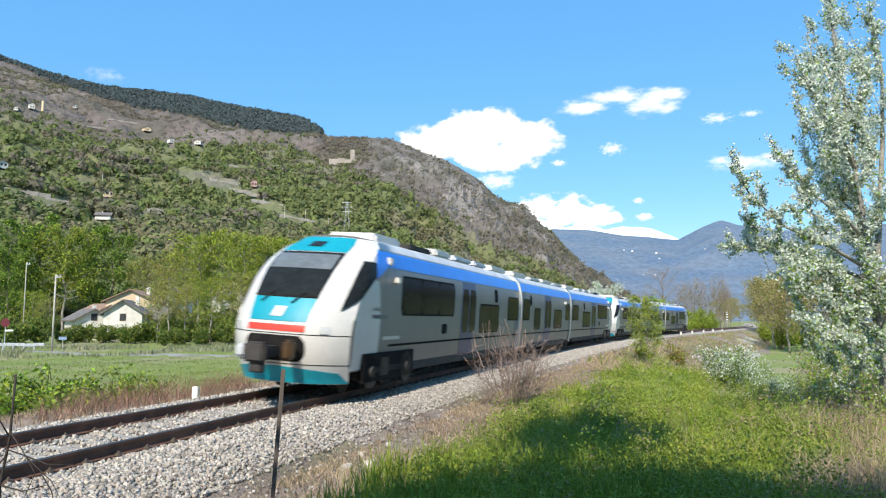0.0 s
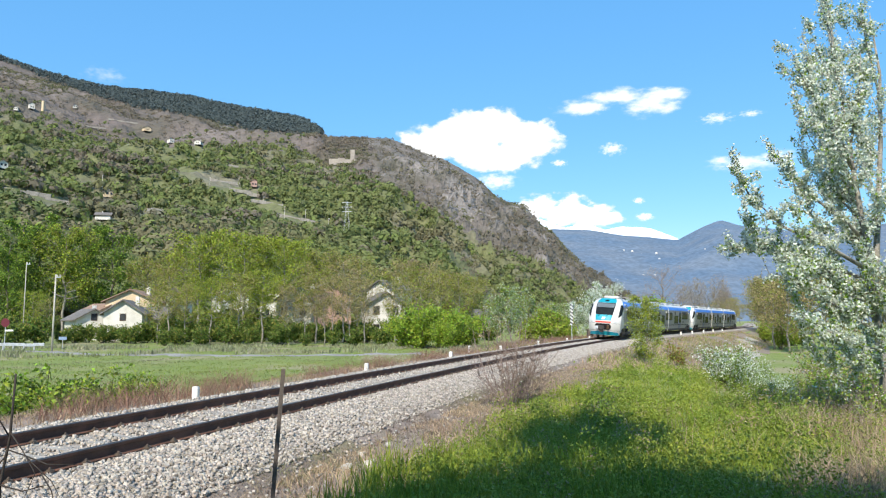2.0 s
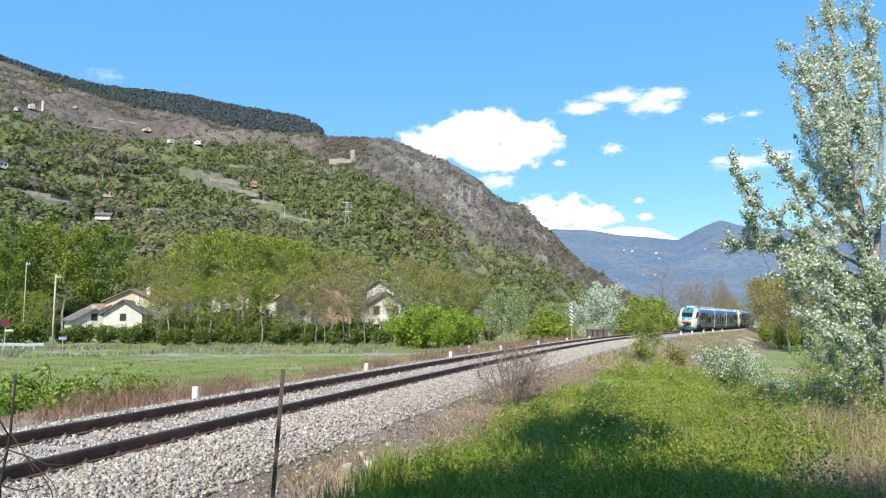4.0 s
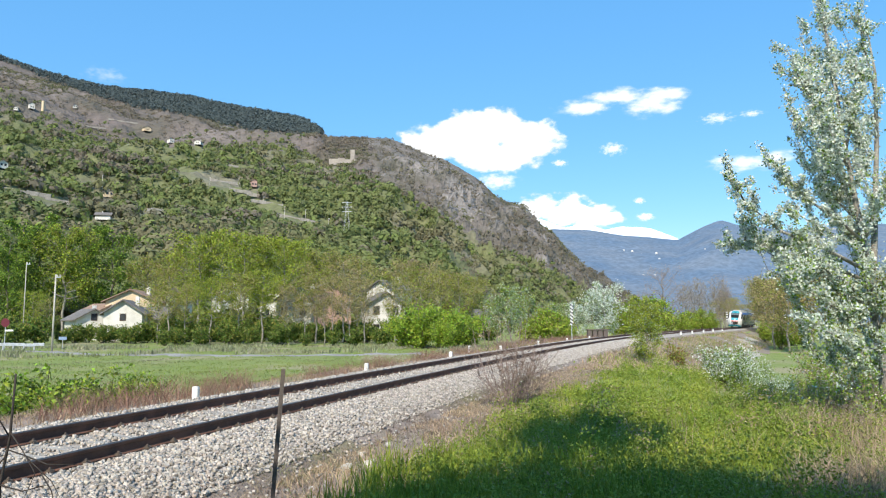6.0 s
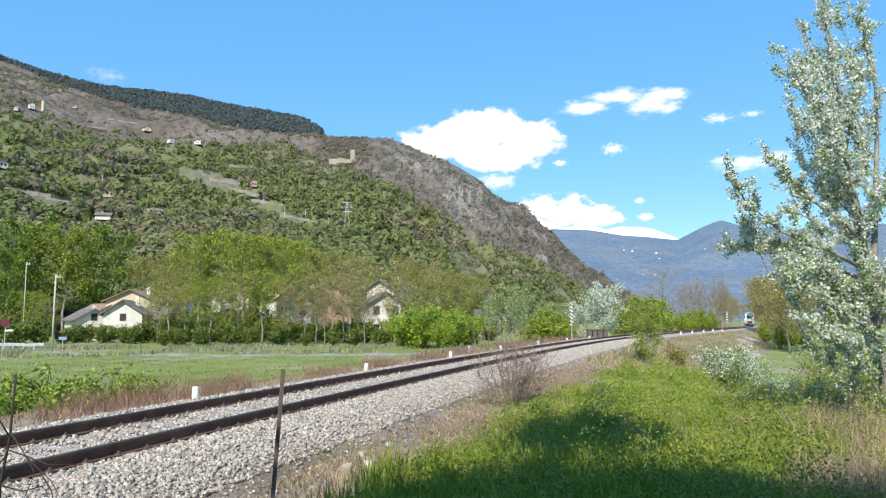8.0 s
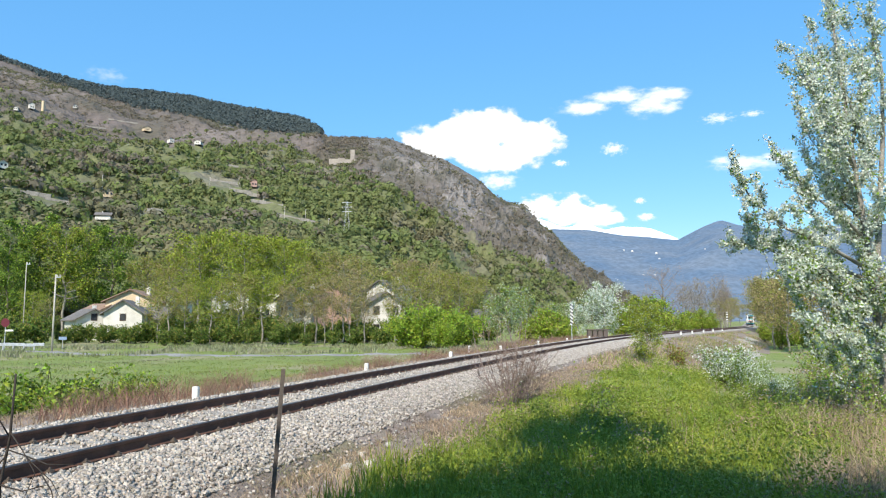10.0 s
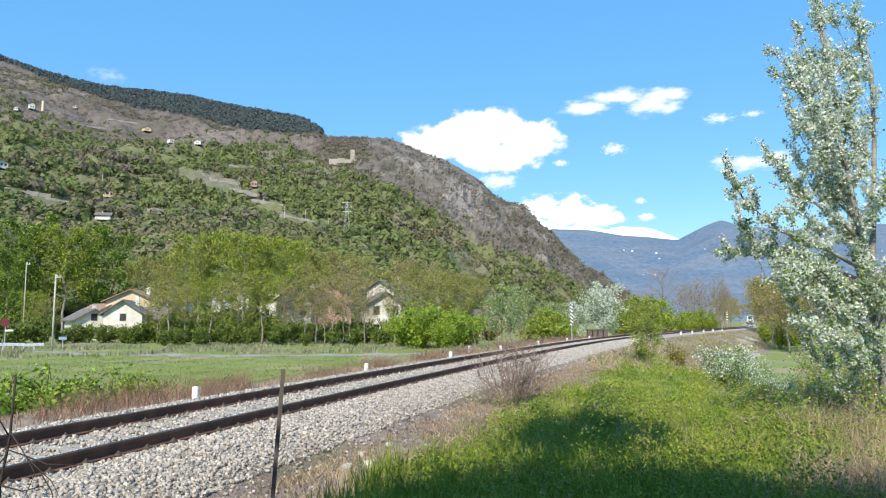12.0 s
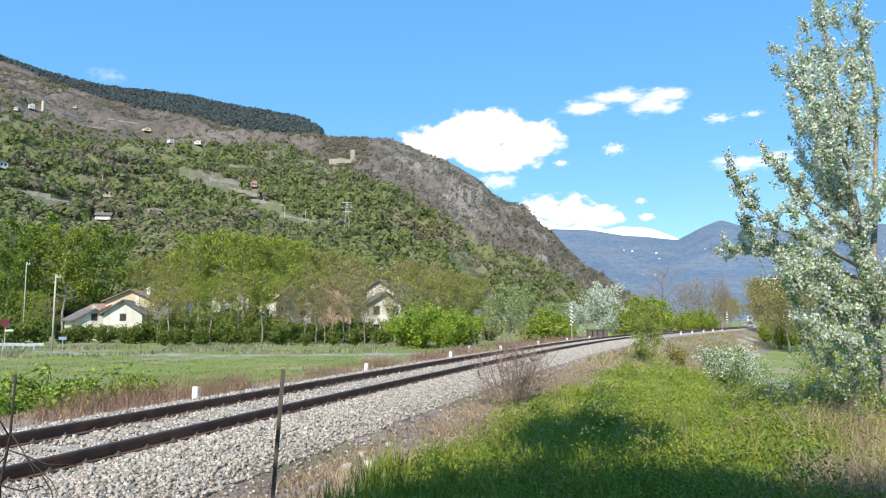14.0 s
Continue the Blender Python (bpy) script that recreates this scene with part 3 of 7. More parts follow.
def cab_car():
    L = END_LEN
    dx = -L / 2
    car = new("railcar")
    # cab front shell
    nq = 14
    qs = [2 * j / (2 * nq) - 1 for j in range(2 * nq + 1)]
    vs = [shell(q, z) for z in ZS for q in qs]
    nn = len(qs)
    fs = [(i * nn + j, i * nn + j + 1, i * nn + nn + j + 1, i * nn + nn + j) for i in range(len(ZS) - 1) for j in range(nn - 1)]
    solid("cab_front", shifted(vs, dx), fs, M["car_white"], car, smooth=True, label="rounded white cab front")
    # crown over the cab
    cv, cf = [], []
    for i in range(7):
        y = -1 + i / 3
        for j in range(5):
            f = j / 4
            w = half_width(3.72)
            u0 = nose_base(3.72) + 0.8 * abs(y) ** 3
            u1 = nose_base(3.72) + 0.81
            cv.append((u0 + (u1 - u0) * f + dx, y * w, 3.72 + 0.09 * (1 - y * y) * f))
    for i in range(6):
        for j in range(4):
            a = i * 5 + j
            cf.append((a, a + 5, a + 6, a + 1))
    solid("cab_roof", cv, cf, M["car_roof"], car)
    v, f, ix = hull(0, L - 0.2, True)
    solid("body", shifted(v, dx), f, [M["car_silver_shaded"], M["car_roof"]], car, ix, True, "silver body side greyed for shade")
    # front panels
    W = lambda z: float(np.interp(z, [0.3, 1.65, 2.25, 3.2, 3.35, 3.72], [0.60, 0.47, 0.53, 0.62, 0.64, 0.68]))
    def strip(z0, z1, wide=1.0):
        return lambda a, b: ((2 * a - 1) * W(z0 + (z1 - z0) * b) * wide, z0 + (z1 - z0) * b)
    def add(name, qz, material, out, label="", parent=None, nz=8, n=12):
        v, f = patch(qz, nz, n, out)
        return solid(name, shifted(v, dx), f, M[material], parent or car, label=label)
    add("crown_panel", strip(3.30, 3.71), "car_teal", 0.012, "glossy teal panel")
    add("destination_display", strip(3.42, 3.56, 0.22), "dark_glass", 0.03)
    ws = add("windscreen", strip(2.22, 3.28), "dark_glass", 0.014, "dark raked windscreen")
    add("sun_blind", strip(2.86, 3.22, 0.92), "grey_blind", 0.022, "grey pulled-down blind", ws)
    add("windscreen_rim", strip(2.19, 2.24), "rubber", 0.03, "", ws, 2)
    for q0 in (-0.36, 0.16):
        add("wiper", lambda a, b, q0=q0: (q0 + 0.03 * a + 0.16 * b, 2.06 + 0.24 * b), "rubber", 0.05, "", ws, 4, 2)
    add("front_panel", strip(1.66, 2.18), "car_teal", 0.012, "glossy teal panel")
    add("emblem", lambda a, b: (-0.11 + 0.19 * a + 0.05 * b, 1.76 + 0.22 * b), "car_white", 0.026, "white slanted emblem", None, 3, 3)
    add("red_strip", lambda a, b: ((2 * a - 1) * 0.47, 1.45 + 0.14 * b), "car_red", 0.012, "red strip")
    # black patch on the shell, painted as the shade inside the coupler opening
    add("coupler_recess", lambda a, b: ((2 * a - 1) * (0.50 - 0.10 * abs(2 * b - 1) ** 3), 0.80 + 0.56 * b), "rubber", 0.006)
    add("bumper_lip", lambda a, b: ((2 * a - 1) * (1.0 - 0.1 * b), 0.33 + 0.36 * b * (1 - 0.35 * abs(2 * a - 1) ** 2)), "car_teal", 0.014, "teal lower apron", None, 6, 18)
    add("seam", lambda a, b: ((2 * a - 1) * 1.0, 1.385 + 0.02 * b), "rubber", 0.004, "", None, 1, 20)
    add("seam", lambda a, b: ((2 * a - 1) * 1.0, 0.735 + 0.02 * b), "rubber", 0.004, "", None, 1, 20)
    for sg in (-1, 1):
        add("headlight", lambda a, b: (sg * (0.66 + 0.12 * a), 1.43 + 0.16 * b), "lamp_clear", 0.02, "clear round headlight", None, 3, 3)
        add("cab_window", lambda a, b: (sg * (0.84 + 0.05 * b + (float(np.interp(b, [0, 0.3, 0.68, 0.74, 1.0], [0.85, 1.07, 1.40, 1.42, 1.14])) - 0.84 - 0.05 * b) * a), 1.95 + 1.17 * b), "dark_glass", 0.030, "dark slanted cab window", None, 12, 8)
        add("cab_side", lambda a, b: (sg * (0.97 + (float(np.interp(b, [0, 0.16, 0.65, 1.0], [1.95, 2.85, 2.85, 2.66])) - nose_base(0.62 + 2.08 * b) - 0.77) * a), 0.62 + 2.08 * b), "car_white", 0.007, "white cab side", None, 12, 8)
        add("blue_corner", lambda a, b: (sg * (float(np.interp(b, [0, 0.45, 1.0], [1.48, 1.21, 0.98])) + a * float(np.interp(b, [0, 0.45, 1.0], [0.05, 0.72, 0.45]))), 2.75 + 0.70 * b), "car_blue", 0.022, "glossy blue painted band", None, 8, 6)
        b = box_bm(dx + 3.35, dx + 3.55, sg * 1.40 - 0.06, sg * 1.40 + 0.10, 3.12, 3.32, 0.03)
        part("side_lamp", b, M["car_white"], car, "small white lamp housing")
        b = box_bm(dx + 3.6, dx + 3.85, sg * 1.53 - 0.08, sg * 1.53 + 0.06, 2.68, 2.84, 0.03)
        part("camera_housing", b, M["car_white"], car, "white box on the side")
    # coupler
    cx = dx + 0.50
    b = box_bm(cx - 0.62, cx + 0.3, -0.17, 0.17, 0.88, 1.12, 0.04)
    box_bm(cx - 0.78, cx - 0.56, -0.26, 0.26, 0.80, 1.22, 0.05, b)
    box_bm(cx - 0.68, cx - 0.46, -0.16, 0.16, 0.58, 0.82, 0.03, b)
    part("coupler", b, M["underframe"], car, "grey automatic coupler")
    b = box_bm(cx - 0.5, cx - 0.2, 0.26, 0.62, 0.86, 1.14, 0.05)
    part("coupler_box", b, M["car_roof"], car)
    b = box_bm(cx - 0.36, cx - 0.1, -0.64, -0.42, 0.86, 1.28, 0.05)
    part("hose_box", b, M["lamp_amber"], car)
    fittings(car, L, dx, [(4.2, 8.9, 1.88, 2.92), (12.0, 15.0, 1.3, 2.36), (16.5, 18.6, 1.75, 2.75)], [(9.7, 11.5)], [(14.2, 14.7, 2.45, 2.95), (7.7, 8.2, 1.35, 1.65)], 3.1)
    for sgn in (-1, 1):
        # the arched boundary between white cab and shade-greyed silver side
        v, f = [], []
        for i in range(9):
            z = 1.75 + 1.7 * i / 8
            u = nose_base(z) + 0.77 + 0.10 * i / 8
            for o, w in ((0.010, 0.0), (0.010, 0.34 - 0.2 * abs(i / 8 - 0.3)), (-0.01, 0.34 - 0.2 * abs(i / 8 - 0.3)), (-0.01, 0.0)):
                v.append((u + w + dx, sgn * (half_width(z) + o), z))
        for i in range(8):
            for k in range(4):
                a, b = i * 4 + k, i * 4 + (k + 1) % 4
                f.append((a, a + 4, b + 4, b))
        solid("cab_arch", v, f, M["car_white"], car, label="white arch behind the cab")
        # side writing as plain bars
        for z, w in ((1.98, 0.55), (1.80, 0.95)):
            b = box_bm(dx + 2.35, dx + 2.35 + w, sgn * 1.478 - 0.004, sgn * 1.478 + 0.004, z, z + 0.09)
            part("lettering_bar", b, M["grey_blind"], car, "grey lettering bar")
        b = box_bm(dx + 3.1, dx + 4.2, sgn * 1.472 - 0.006, sgn * 1.472 + 0.006, 1.28, 1.36)
        part("lettering_bar", b, M["car_white"], car, "white lettering bar")
        # apron between the bogies
        b = box_bm(dx + 5.4, dx + 18.2, sgn * 1.38 - 0.03, sgn * 1.38 + 0.03, 0.40, 0.66, 0.02)
        part("apron", b, M["underframe"], car)
        # flat black panel that paints the shade in the bogie opening
        b = box_bm(dx + 2.0, dx + 5.3, sgn * 1.45 - 0.045, sgn * 1.45 + 0.012, 0.30, 0.98, 0.01)
        part("wheel_recess", b, M["rubber"], car)
        for wx in (2.5, 4.8):
            w = bmesh.new()
            bmesh.ops.create_cone(w, cap_ends=True, segments=28, radius1=0.40, radius2=0.40, depth=0.05)
            bmesh.ops.create_cone(w, cap_ends=True, segments=16, radius1=0.17, radius2=0.12, depth=0.14)
            bmesh.ops.transform(w, matrix=Matrix.Translation((dx + wx, sgn * 1.47, 0.55)) @ Matrix.Rotation(math.pi / 2, 4, "X"), verts=w.verts)
            part("axle_cover", w, M["wheel_steel"], car)
        part("bogie_beam", box_bm(dx + 2.2, dx + 5.1, sgn * 1.475 - 0.02, sgn * 1.475 + 0.02, 0.50, 0.66, 0.01), M["underframe"], car)
        part("damper", box_bm(dx + 3.05, dx + 3.5, sgn * 1.49 - 0.02, sgn * 1.49 + 0.02, 0.42, 0.86, 0.01), M["wheel_steel"], car)
    roof_gear(car, dx, [(4.0, 5.8, 0.7, 0.26, "car_white"), (6.0, 7.9, 0.95, 0.16, "underframe"), (8.2, 9.7, 1.0, 0.24, "car_white"), (10.2, 12.2, 1.0, 0.20, "car_roof"), (12.8, 14.4, 1.0, 0.20, "car_roof"), (15.6, 18.2, 0.9, 0.26, "car_white")])
    ant = box_bm(dx + 5.0, dx + 5.08, -0.5, -0.42, 3.75, 4.15, 0.01)
    part("antenna", ant, M["underframe"], car)
    b = box_bm(dx + 2.0, dx + L - 1.2, -1.2, 1.2, 0.55, 0.9, 0.05)
    part("underframe_block", b, M["underframe"], car)
    bogie(car, dx + 3.65)
    bogie(car, dx + L - 0.9)
    end_frame(car, dx + L - 0.2)
    gangway(car, dx + L - 0.12, dx + L + 0.0)
    tagged(car, "white and silver railcar with blue band and teal cab front", "train car", "cars of the train")
    return car


def middle_car():
    L = MID_LEN
    dx = -L / 2
    car = new("railcar_middle")
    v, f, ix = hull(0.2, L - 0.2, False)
    solid("body", shifted(v, dx), f, [M["car_silver_shaded"], M["car_roof"]], car, ix, True, "silver body side greyed for shade")
    fittings(car, L, dx, [(0.5, 1.9, 1.75, 2.75), (2.9, 4.4, 1.3, 2.36), (8.0, 10.4, 1.3, 2.36), (11.6, 13.1, 1.75, 2.75)], [(5.4, 7.2)], [(1.9, 2.3, 2.45, 2.95)], 0.3)
    for sg in (-1, 1):
        b = box_bm(dx + 11.0, dx + 11.25, sg * 1.53 - 0.08, sg * 1.53 + 0.06, 2.68, 2.86, 0.03)
        part("side_lamp", b, M["car_white"], car, "small white lamp housing")
        b = box_bm(dx + 2.0, dx + 11.8, sg * 1.38 - 0.03, sg * 1.38 + 0.03, 0.40, 0.66, 0.02)
        part("apron", b, M["underframe"], car)
    roof_gear(car, dx, [(0.6, 3.2, 0.9, 0.26, "car_white"), (3.8, 6.2, 1.0, 0.18, "car_roof"), (6.8, 9.4, 1.0, 0.22, "car_white"), (10.2, 12.8, 1.0, 0.18, "car_roof")])
    b = box_bm(dx + 0.6, dx + L - 0.6, -1.2, 1.2, 0.55, 0.9, 0.05)
    part("underframe_block", b, M["underframe"], car)
    for x in (dx + 0.2, dx + L - 0.2):
        end_frame(car, x)
    gangway(car, dx, dx + 0.12)
    gangway(car, dx + L - 0.12, dx + L)
    tagged(car, "silver middle railcar with shade-greyed sides, blue band and dark windows", "train car", "cars of the train")
    return car


def car_pose(s, half, turned):
    a, b = on_track(s - half * 0.75), on_track(s + half * 0.75)
    d = b - a
    m = Matrix.Translation((a + b) / 2) @ Matrix.Rotation(math.atan2(d.y, d.x), 4, "Z") @ Matrix.Rotation(math.atan(CANT), 4, "X")
    return m @ Matrix.Rotation(math.pi, 4, "Z") if turned else m


def build_train():
    end, mid = cab_car(), middle_car()
    for u in range(2):
        for k, (m, ln) in enumerate(((END_LEN / 2, END_LEN), (END_LEN + MID_LEN / 2, MID_LEN), (UNIT - END_LEN / 2, END_LEN))):
            src = mid if k == 1 else end
            ob = src if u == 0 and k < 2 else copy_thing(src, Matrix())
            CARS.append((ob, u * UNIT + m, ln / 2, k == 2))


build_train()

# ---------------------------------------------------------------- plants
rng = np.random.default_rng(7)


def quick_mesh(name, verts, tris, mats, idx=None):
    """Mesh from arrays of vertices and triangles."""
    me = bpy.data.meshes.new(name)
    v, t = np.asarray(verts, np.float32), np.asarray(tris, np.int32)
    me.vertices.add(len(v))
    me.vertices.foreach_set("co", v.ravel())
    me.loops.add(t.size)
    me.loops.foreach_set("vertex_index", t.ravel())
    me.polygons.add(len(t))
    me.polygons.foreach_set("loop_start", np.arange(0, t.size, t.shape[1], dtype=np.int32))
    for m in (mats if isinstance(mats, (list, tuple)) else [mats]):
        me.materials.append(m)
    if idx is not None:
        me.polygons.foreach_set("material_index", np.asarray(idx, np.int32))
    me.update(calc_edges=True)
    return me


def leaves(centres, size, mats, share=None, up=0.3, slim=0.6, name="crown", pick=None):
    """Folded four-cornered leaves or sprays at the centres; share: portions of the materials."""
    c = np.asarray(centres, float)
    n = len(c)
    a = rng.normal(size=(n, 3))
    a /= np.linalg.norm(a, axis=1)[:, None]
    b = rng.normal(size=(n, 3)) + np.array([0, 0, up])
    b -= a * (a * b).sum(1)[:, None]
    b /= np.linalg.norm(b, axis=1)[:, None] + 1e-9
    nn = np.cross(a, b)
    s = (size * rng.uniform(0.6, 1.35, n))[:, None]
    v = np.empty((n, 4, 3))
    v[:, 0] = c - a * s * 0.5
    v[:, 1] = c + b * s * slim * 0.5 + nn * s * 0.12
    v[:, 2] = c + a * s * 0.5
    v[:, 3] = c - b * s * slim * 0.5 + nn * s * 0.12
    k = np.arange(n)[:, None] * 4
    t = np.concatenate([k + [0, 1, 2], k + [0, 2, 3]], 1).reshape(-1, 3)
    idx = None
    if share is not None:
        idx = np.repeat(rng.choice(len(share), n, p=share), 2)
    if pick is not None:
        idx = np.repeat(pick, 2)
    return quick_mesh(name, v.reshape(-1, 3), t, mats, idx)


def leafy(name, a, b, island=0.35, trans=0.3, rough=0.6, scale=0.5, space="Object", c=None):
    return mat(name, a, b, rough, scale, 5.0, 0.0, island=island, trans=trans, space=space, c=c, spec=0.25)


M["leaf_spring"] = leafy("leaf_spring", (0.34, 0.40, 0.042), (0.25, 0.31, 0.035))
M["leaf_olive"] = leafy("leaf_olive", (0.288, 0.278, 0.061), (0.220, 0.219, 0.054))
M["leaf_tan"] = leafy("leaf_tan", (0.410, 0.317, 0.156), (0.312, 0.257, 0.117))
M["leaf_dark"] = leafy("leaf_dark", (0.086, 0.143, 0.026), (0.062, 0.108, 0.026))
M["leaf_mid"] = leafy("leaf_mid", (0.158, 0.235, 0.035), (0.122, 0.184, 0.028))
M["leaf_bright"] = leafy("leaf_bright", (0.276, 0.397, 0.041), (0.194, 0.312, 0.034))
M["leaf_pale"] = leafy("leaf_pale", (0.414, 0.483, 0.310), (0.287, 0.368, 0.207))
M["leaf_white"] = leafy("leaf_white", (0.800, 0.820, 0.740), (0.700, 0.730, 0.630), island=0.2, trans=0.42)
M["leaf_twig"] = leafy("leaf_twig", (0.351, 0.277, 0.223), (0.270, 0.209, 0.162), trans=0.15)
M["leaf_silver"] = leafy("leaf_silver", (0.54, 0.60, 0.50), (0.40, 0.47, 0.36), island=0.3, trans=0.4)
M["leaf_red"] = leafy("leaf_red", (0.280, 0.100, 0.040), (0.200, 0.130, 0.040))
M["twig_bare"] = mat("twig_bare", (0.324, 0.257, 0.203), (0.216, 0.169, 0.135), 0.9, 3, 30, 0.3)
M["twig_dry"] = mat("twig_dry", (0.29, 0.215, 0.18), (0.19, 0.14, 0.115), 0.9, 3, 30, 0.3)
M["bark"] = mat("bark", (0.17, 0.15, 0.12), (0.10, 0.085, 0.07), 0.9, 3, 30, 0.6)
M["bark_pale"] = mat("bark_pale", (0.36, 0.33, 0.28), (0.18, 0.165, 0.14), 0.85, 3, 22, 0.5)
M["bark_dark"] = mat("bark_dark", (0.05, 0.04, 0.035), (0.03, 0.025, 0.02), 0.9, 3, 30, 0.4)


def limb(p0, p1, r0, r1, bend=0.12, n=6, sides=6):
    p0, p1 = Vector(p0), Vector(p1)
    d = (p1 - p0).length
    w = Vector(rng.normal(size=3)) * bend * d
    path = [p0.lerp(p1, i / n) + w * math.sin(math.pi * i / n) * 0.5 + Vector(rng.normal(size=3)) * 0.012 * d for i in range(n + 1)]
    path[0] = p0
    return path, [r0 + (r1 - r0) * i / n for i in range(n + 1)]


def grow(height, spread, crown_low, limbs, trunk_r, lean=(0, 0), upright=0.5, twigs=5):
    """Trunk, limbs and twigs; gives the wood heap and points along the twigs with their reach."""
    heap, tips = Heap(), []
    top = Vector((lean[0] * height, lean[1] * height, height * 0.93))
    path, rad = limb((0, 0, -0.15), top, trunk_r, trunk_r * 0.15, 0.05, 9, 8)
    heap.add(*tube(path, rad, 8))
    for i in range(limbs):
        f = crown_low + (0.95 - crown_low) * (i + rng.uniform(0, 0.9)) / limbs
        k = min(int(f * 9), 8)
        o = path[k].lerp(path[k + 1], f * 9 - k)
        a = i * 2.4 + rng.uniform(-0.5, 0.5)
        # widest in the lower middle of the crown
        g = (f - crown_low) / (1 - crown_low)
        reach = spread * (0.35 + 0.75 * math.sin(math.pi * min(max(0.18 + 0.78 * g, 0), 1))) * rng.uniform(0.75, 1.15)
        e = o + Vector((math.cos(a) * reach, math.sin(a) * reach, reach * (upright + rng.uniform(-0.15, 0.25))))
        r = trunk_r * (0.42 - 0.28 * g)
        lp, lr = limb(o, e, r, r * 0.2, 0.15, 5)
        heap.add(*tube(lp, lr, 5))
        for j in range(twigs):
            m = rng.uniform(0.35, 1.0)
            q = lp[min(int(m * 5), 4)].lerp(lp[min(int(m * 5) + 1, 5)], 0.5)
            t = q + Vector(rng.normal(size=3) * [0.5, 0.5, 0.4] + [0, 0, 0.25]) * reach * 0.42
            tp, tr = limb(q, t, r * 0.3, r * 0.08, 0.15, 3)
            heap.add(*tube(tp, tr, 4))
            tips.append((tp, reach * 0.25))
        tips.append((lp[2:], reach * 0.25))
    tips.append((path[6:], spread * 0.25))
    return heap, tips


def cloud_of(tips, count, loose=1.0):
    """Points round the twigs, thick in clumps and thin between them."""
    per = max(1, count // len(tips))
    out = []
    for tp, r in tips:
        n = int(per * rng.uniform(0.4, 1.6)) + 1
        f = rng.uniform(0, len(tp) - 1, n)
        P = np.array([tuple(p) for p in tp])
        i = np.minimum(f.astype(int), len(tp) - 2) if len(tp) > 1 else np.zeros(n, int)
        base = P[i] + (P[np.minimum(i + 1, len(tp) - 1)] - P[i]) * (f - i)[:, None]
        out.append(base + rng.normal(size=(n, 3)) * r * 0.55 * loose)
    return np.concatenate(out)


def tree(name, label, category, height, spread, mats, share, count, size, crown_low=0.25, limbs=14, trunk_r=0.16, bark="bark", upright=0.5, twigs=5, group="", lean=(0, 0), slim=0.6, loose=1.0):
    ob = new(name)
    heap, tips = grow(height, spread, crown_low, limbs, trunk_r, lean, upright, twigs)
    t = new("trunk", heap.mesh("trunk", M[bark], True))
    t.parent = ob
    if count:
        c = new("crown", leaves(cloud_of(tips, count, loose), size, [M[m] for m in mats], share, slim=slim))
        c.parent = ob
    return tagged(ob, label, category, group)


def bush(name, label, height, spread, mats, share, count, size, stems=9, bark="bark", group="", twigs=4, slim=0.6, loose=1.0):
    """Many stems from one foot."""
    ob = new(name)
    heap, tips = Heap(), []
    for i in range(stems):
        a = i * 2.4 + rng.uniform(-0.4, 0.4)
        out = spread * rng.uniform(0.15, 1.0)
        h = height * rng.uniform(0.6, 1.0) * (1 - 0.35 * (out / spread) ** 2)
        p, r = limb((math.cos(a) * 0.08 * spread, math.sin(a) * 0.08 * spread, -0.1), (math.cos(a) * out, math.sin(a) * out, h), (0.012 if count else 0.0042) * height, 0.002 * height, 0.12, 6)
        heap.add(*tube(p, r, 5))
        tips.append((p[2:], spread * 0.22))
        for j in range(twigs):
            q = p[int(rng.integers(2, 6))]
            e = q + Vector(rng.normal(size=3) * [0.5, 0.5, 0.35] + [0, 0, 0.35]) * height * 0.22
            tp, tr = limb(q, e, (0.005 if count else 0.0022) * height, 0.0012 * height, 0.15, 3)
            heap.add(*tube(tp, tr, 4))
            tips.append((tp, spread * 0.2))
    t = new("stem", heap.mesh("stem", M[bark], True))
    t.parent = ob
    if count:
        c = new("foliage", leaves(cloud_of(tips, count, loose), size, [M[m] for m in mats], share, slim=slim))
        c.parent = ob
    return tagged(ob, label, "shrub", group)


def put(ob, x, y, turn=0.0, size=1.0, z=None):
    """Stand a thing on the ground; far ones keep clear of the line."""
    off = float(line_coords(x, y)[1][0])
    if y > 110 and abs(off) < 7.5:
        x += (7.5 if off >= 0 else -7.5) - off
    ob.matrix_basis = Matrix.Translation((x, y, gz(x, y) if z is None else z)) @ Matrix.Rotation(turn, 4, "Z") @ Matrix.Diagonal((size, size, size, 1))
    return ob


def abeam(col, depth):
    """World x of a column of the view (0 middle, -1 and 1 its edges) at a depth."""
    return col * 0.6092 * depth


def C(x):
    return (x - 784) / 784


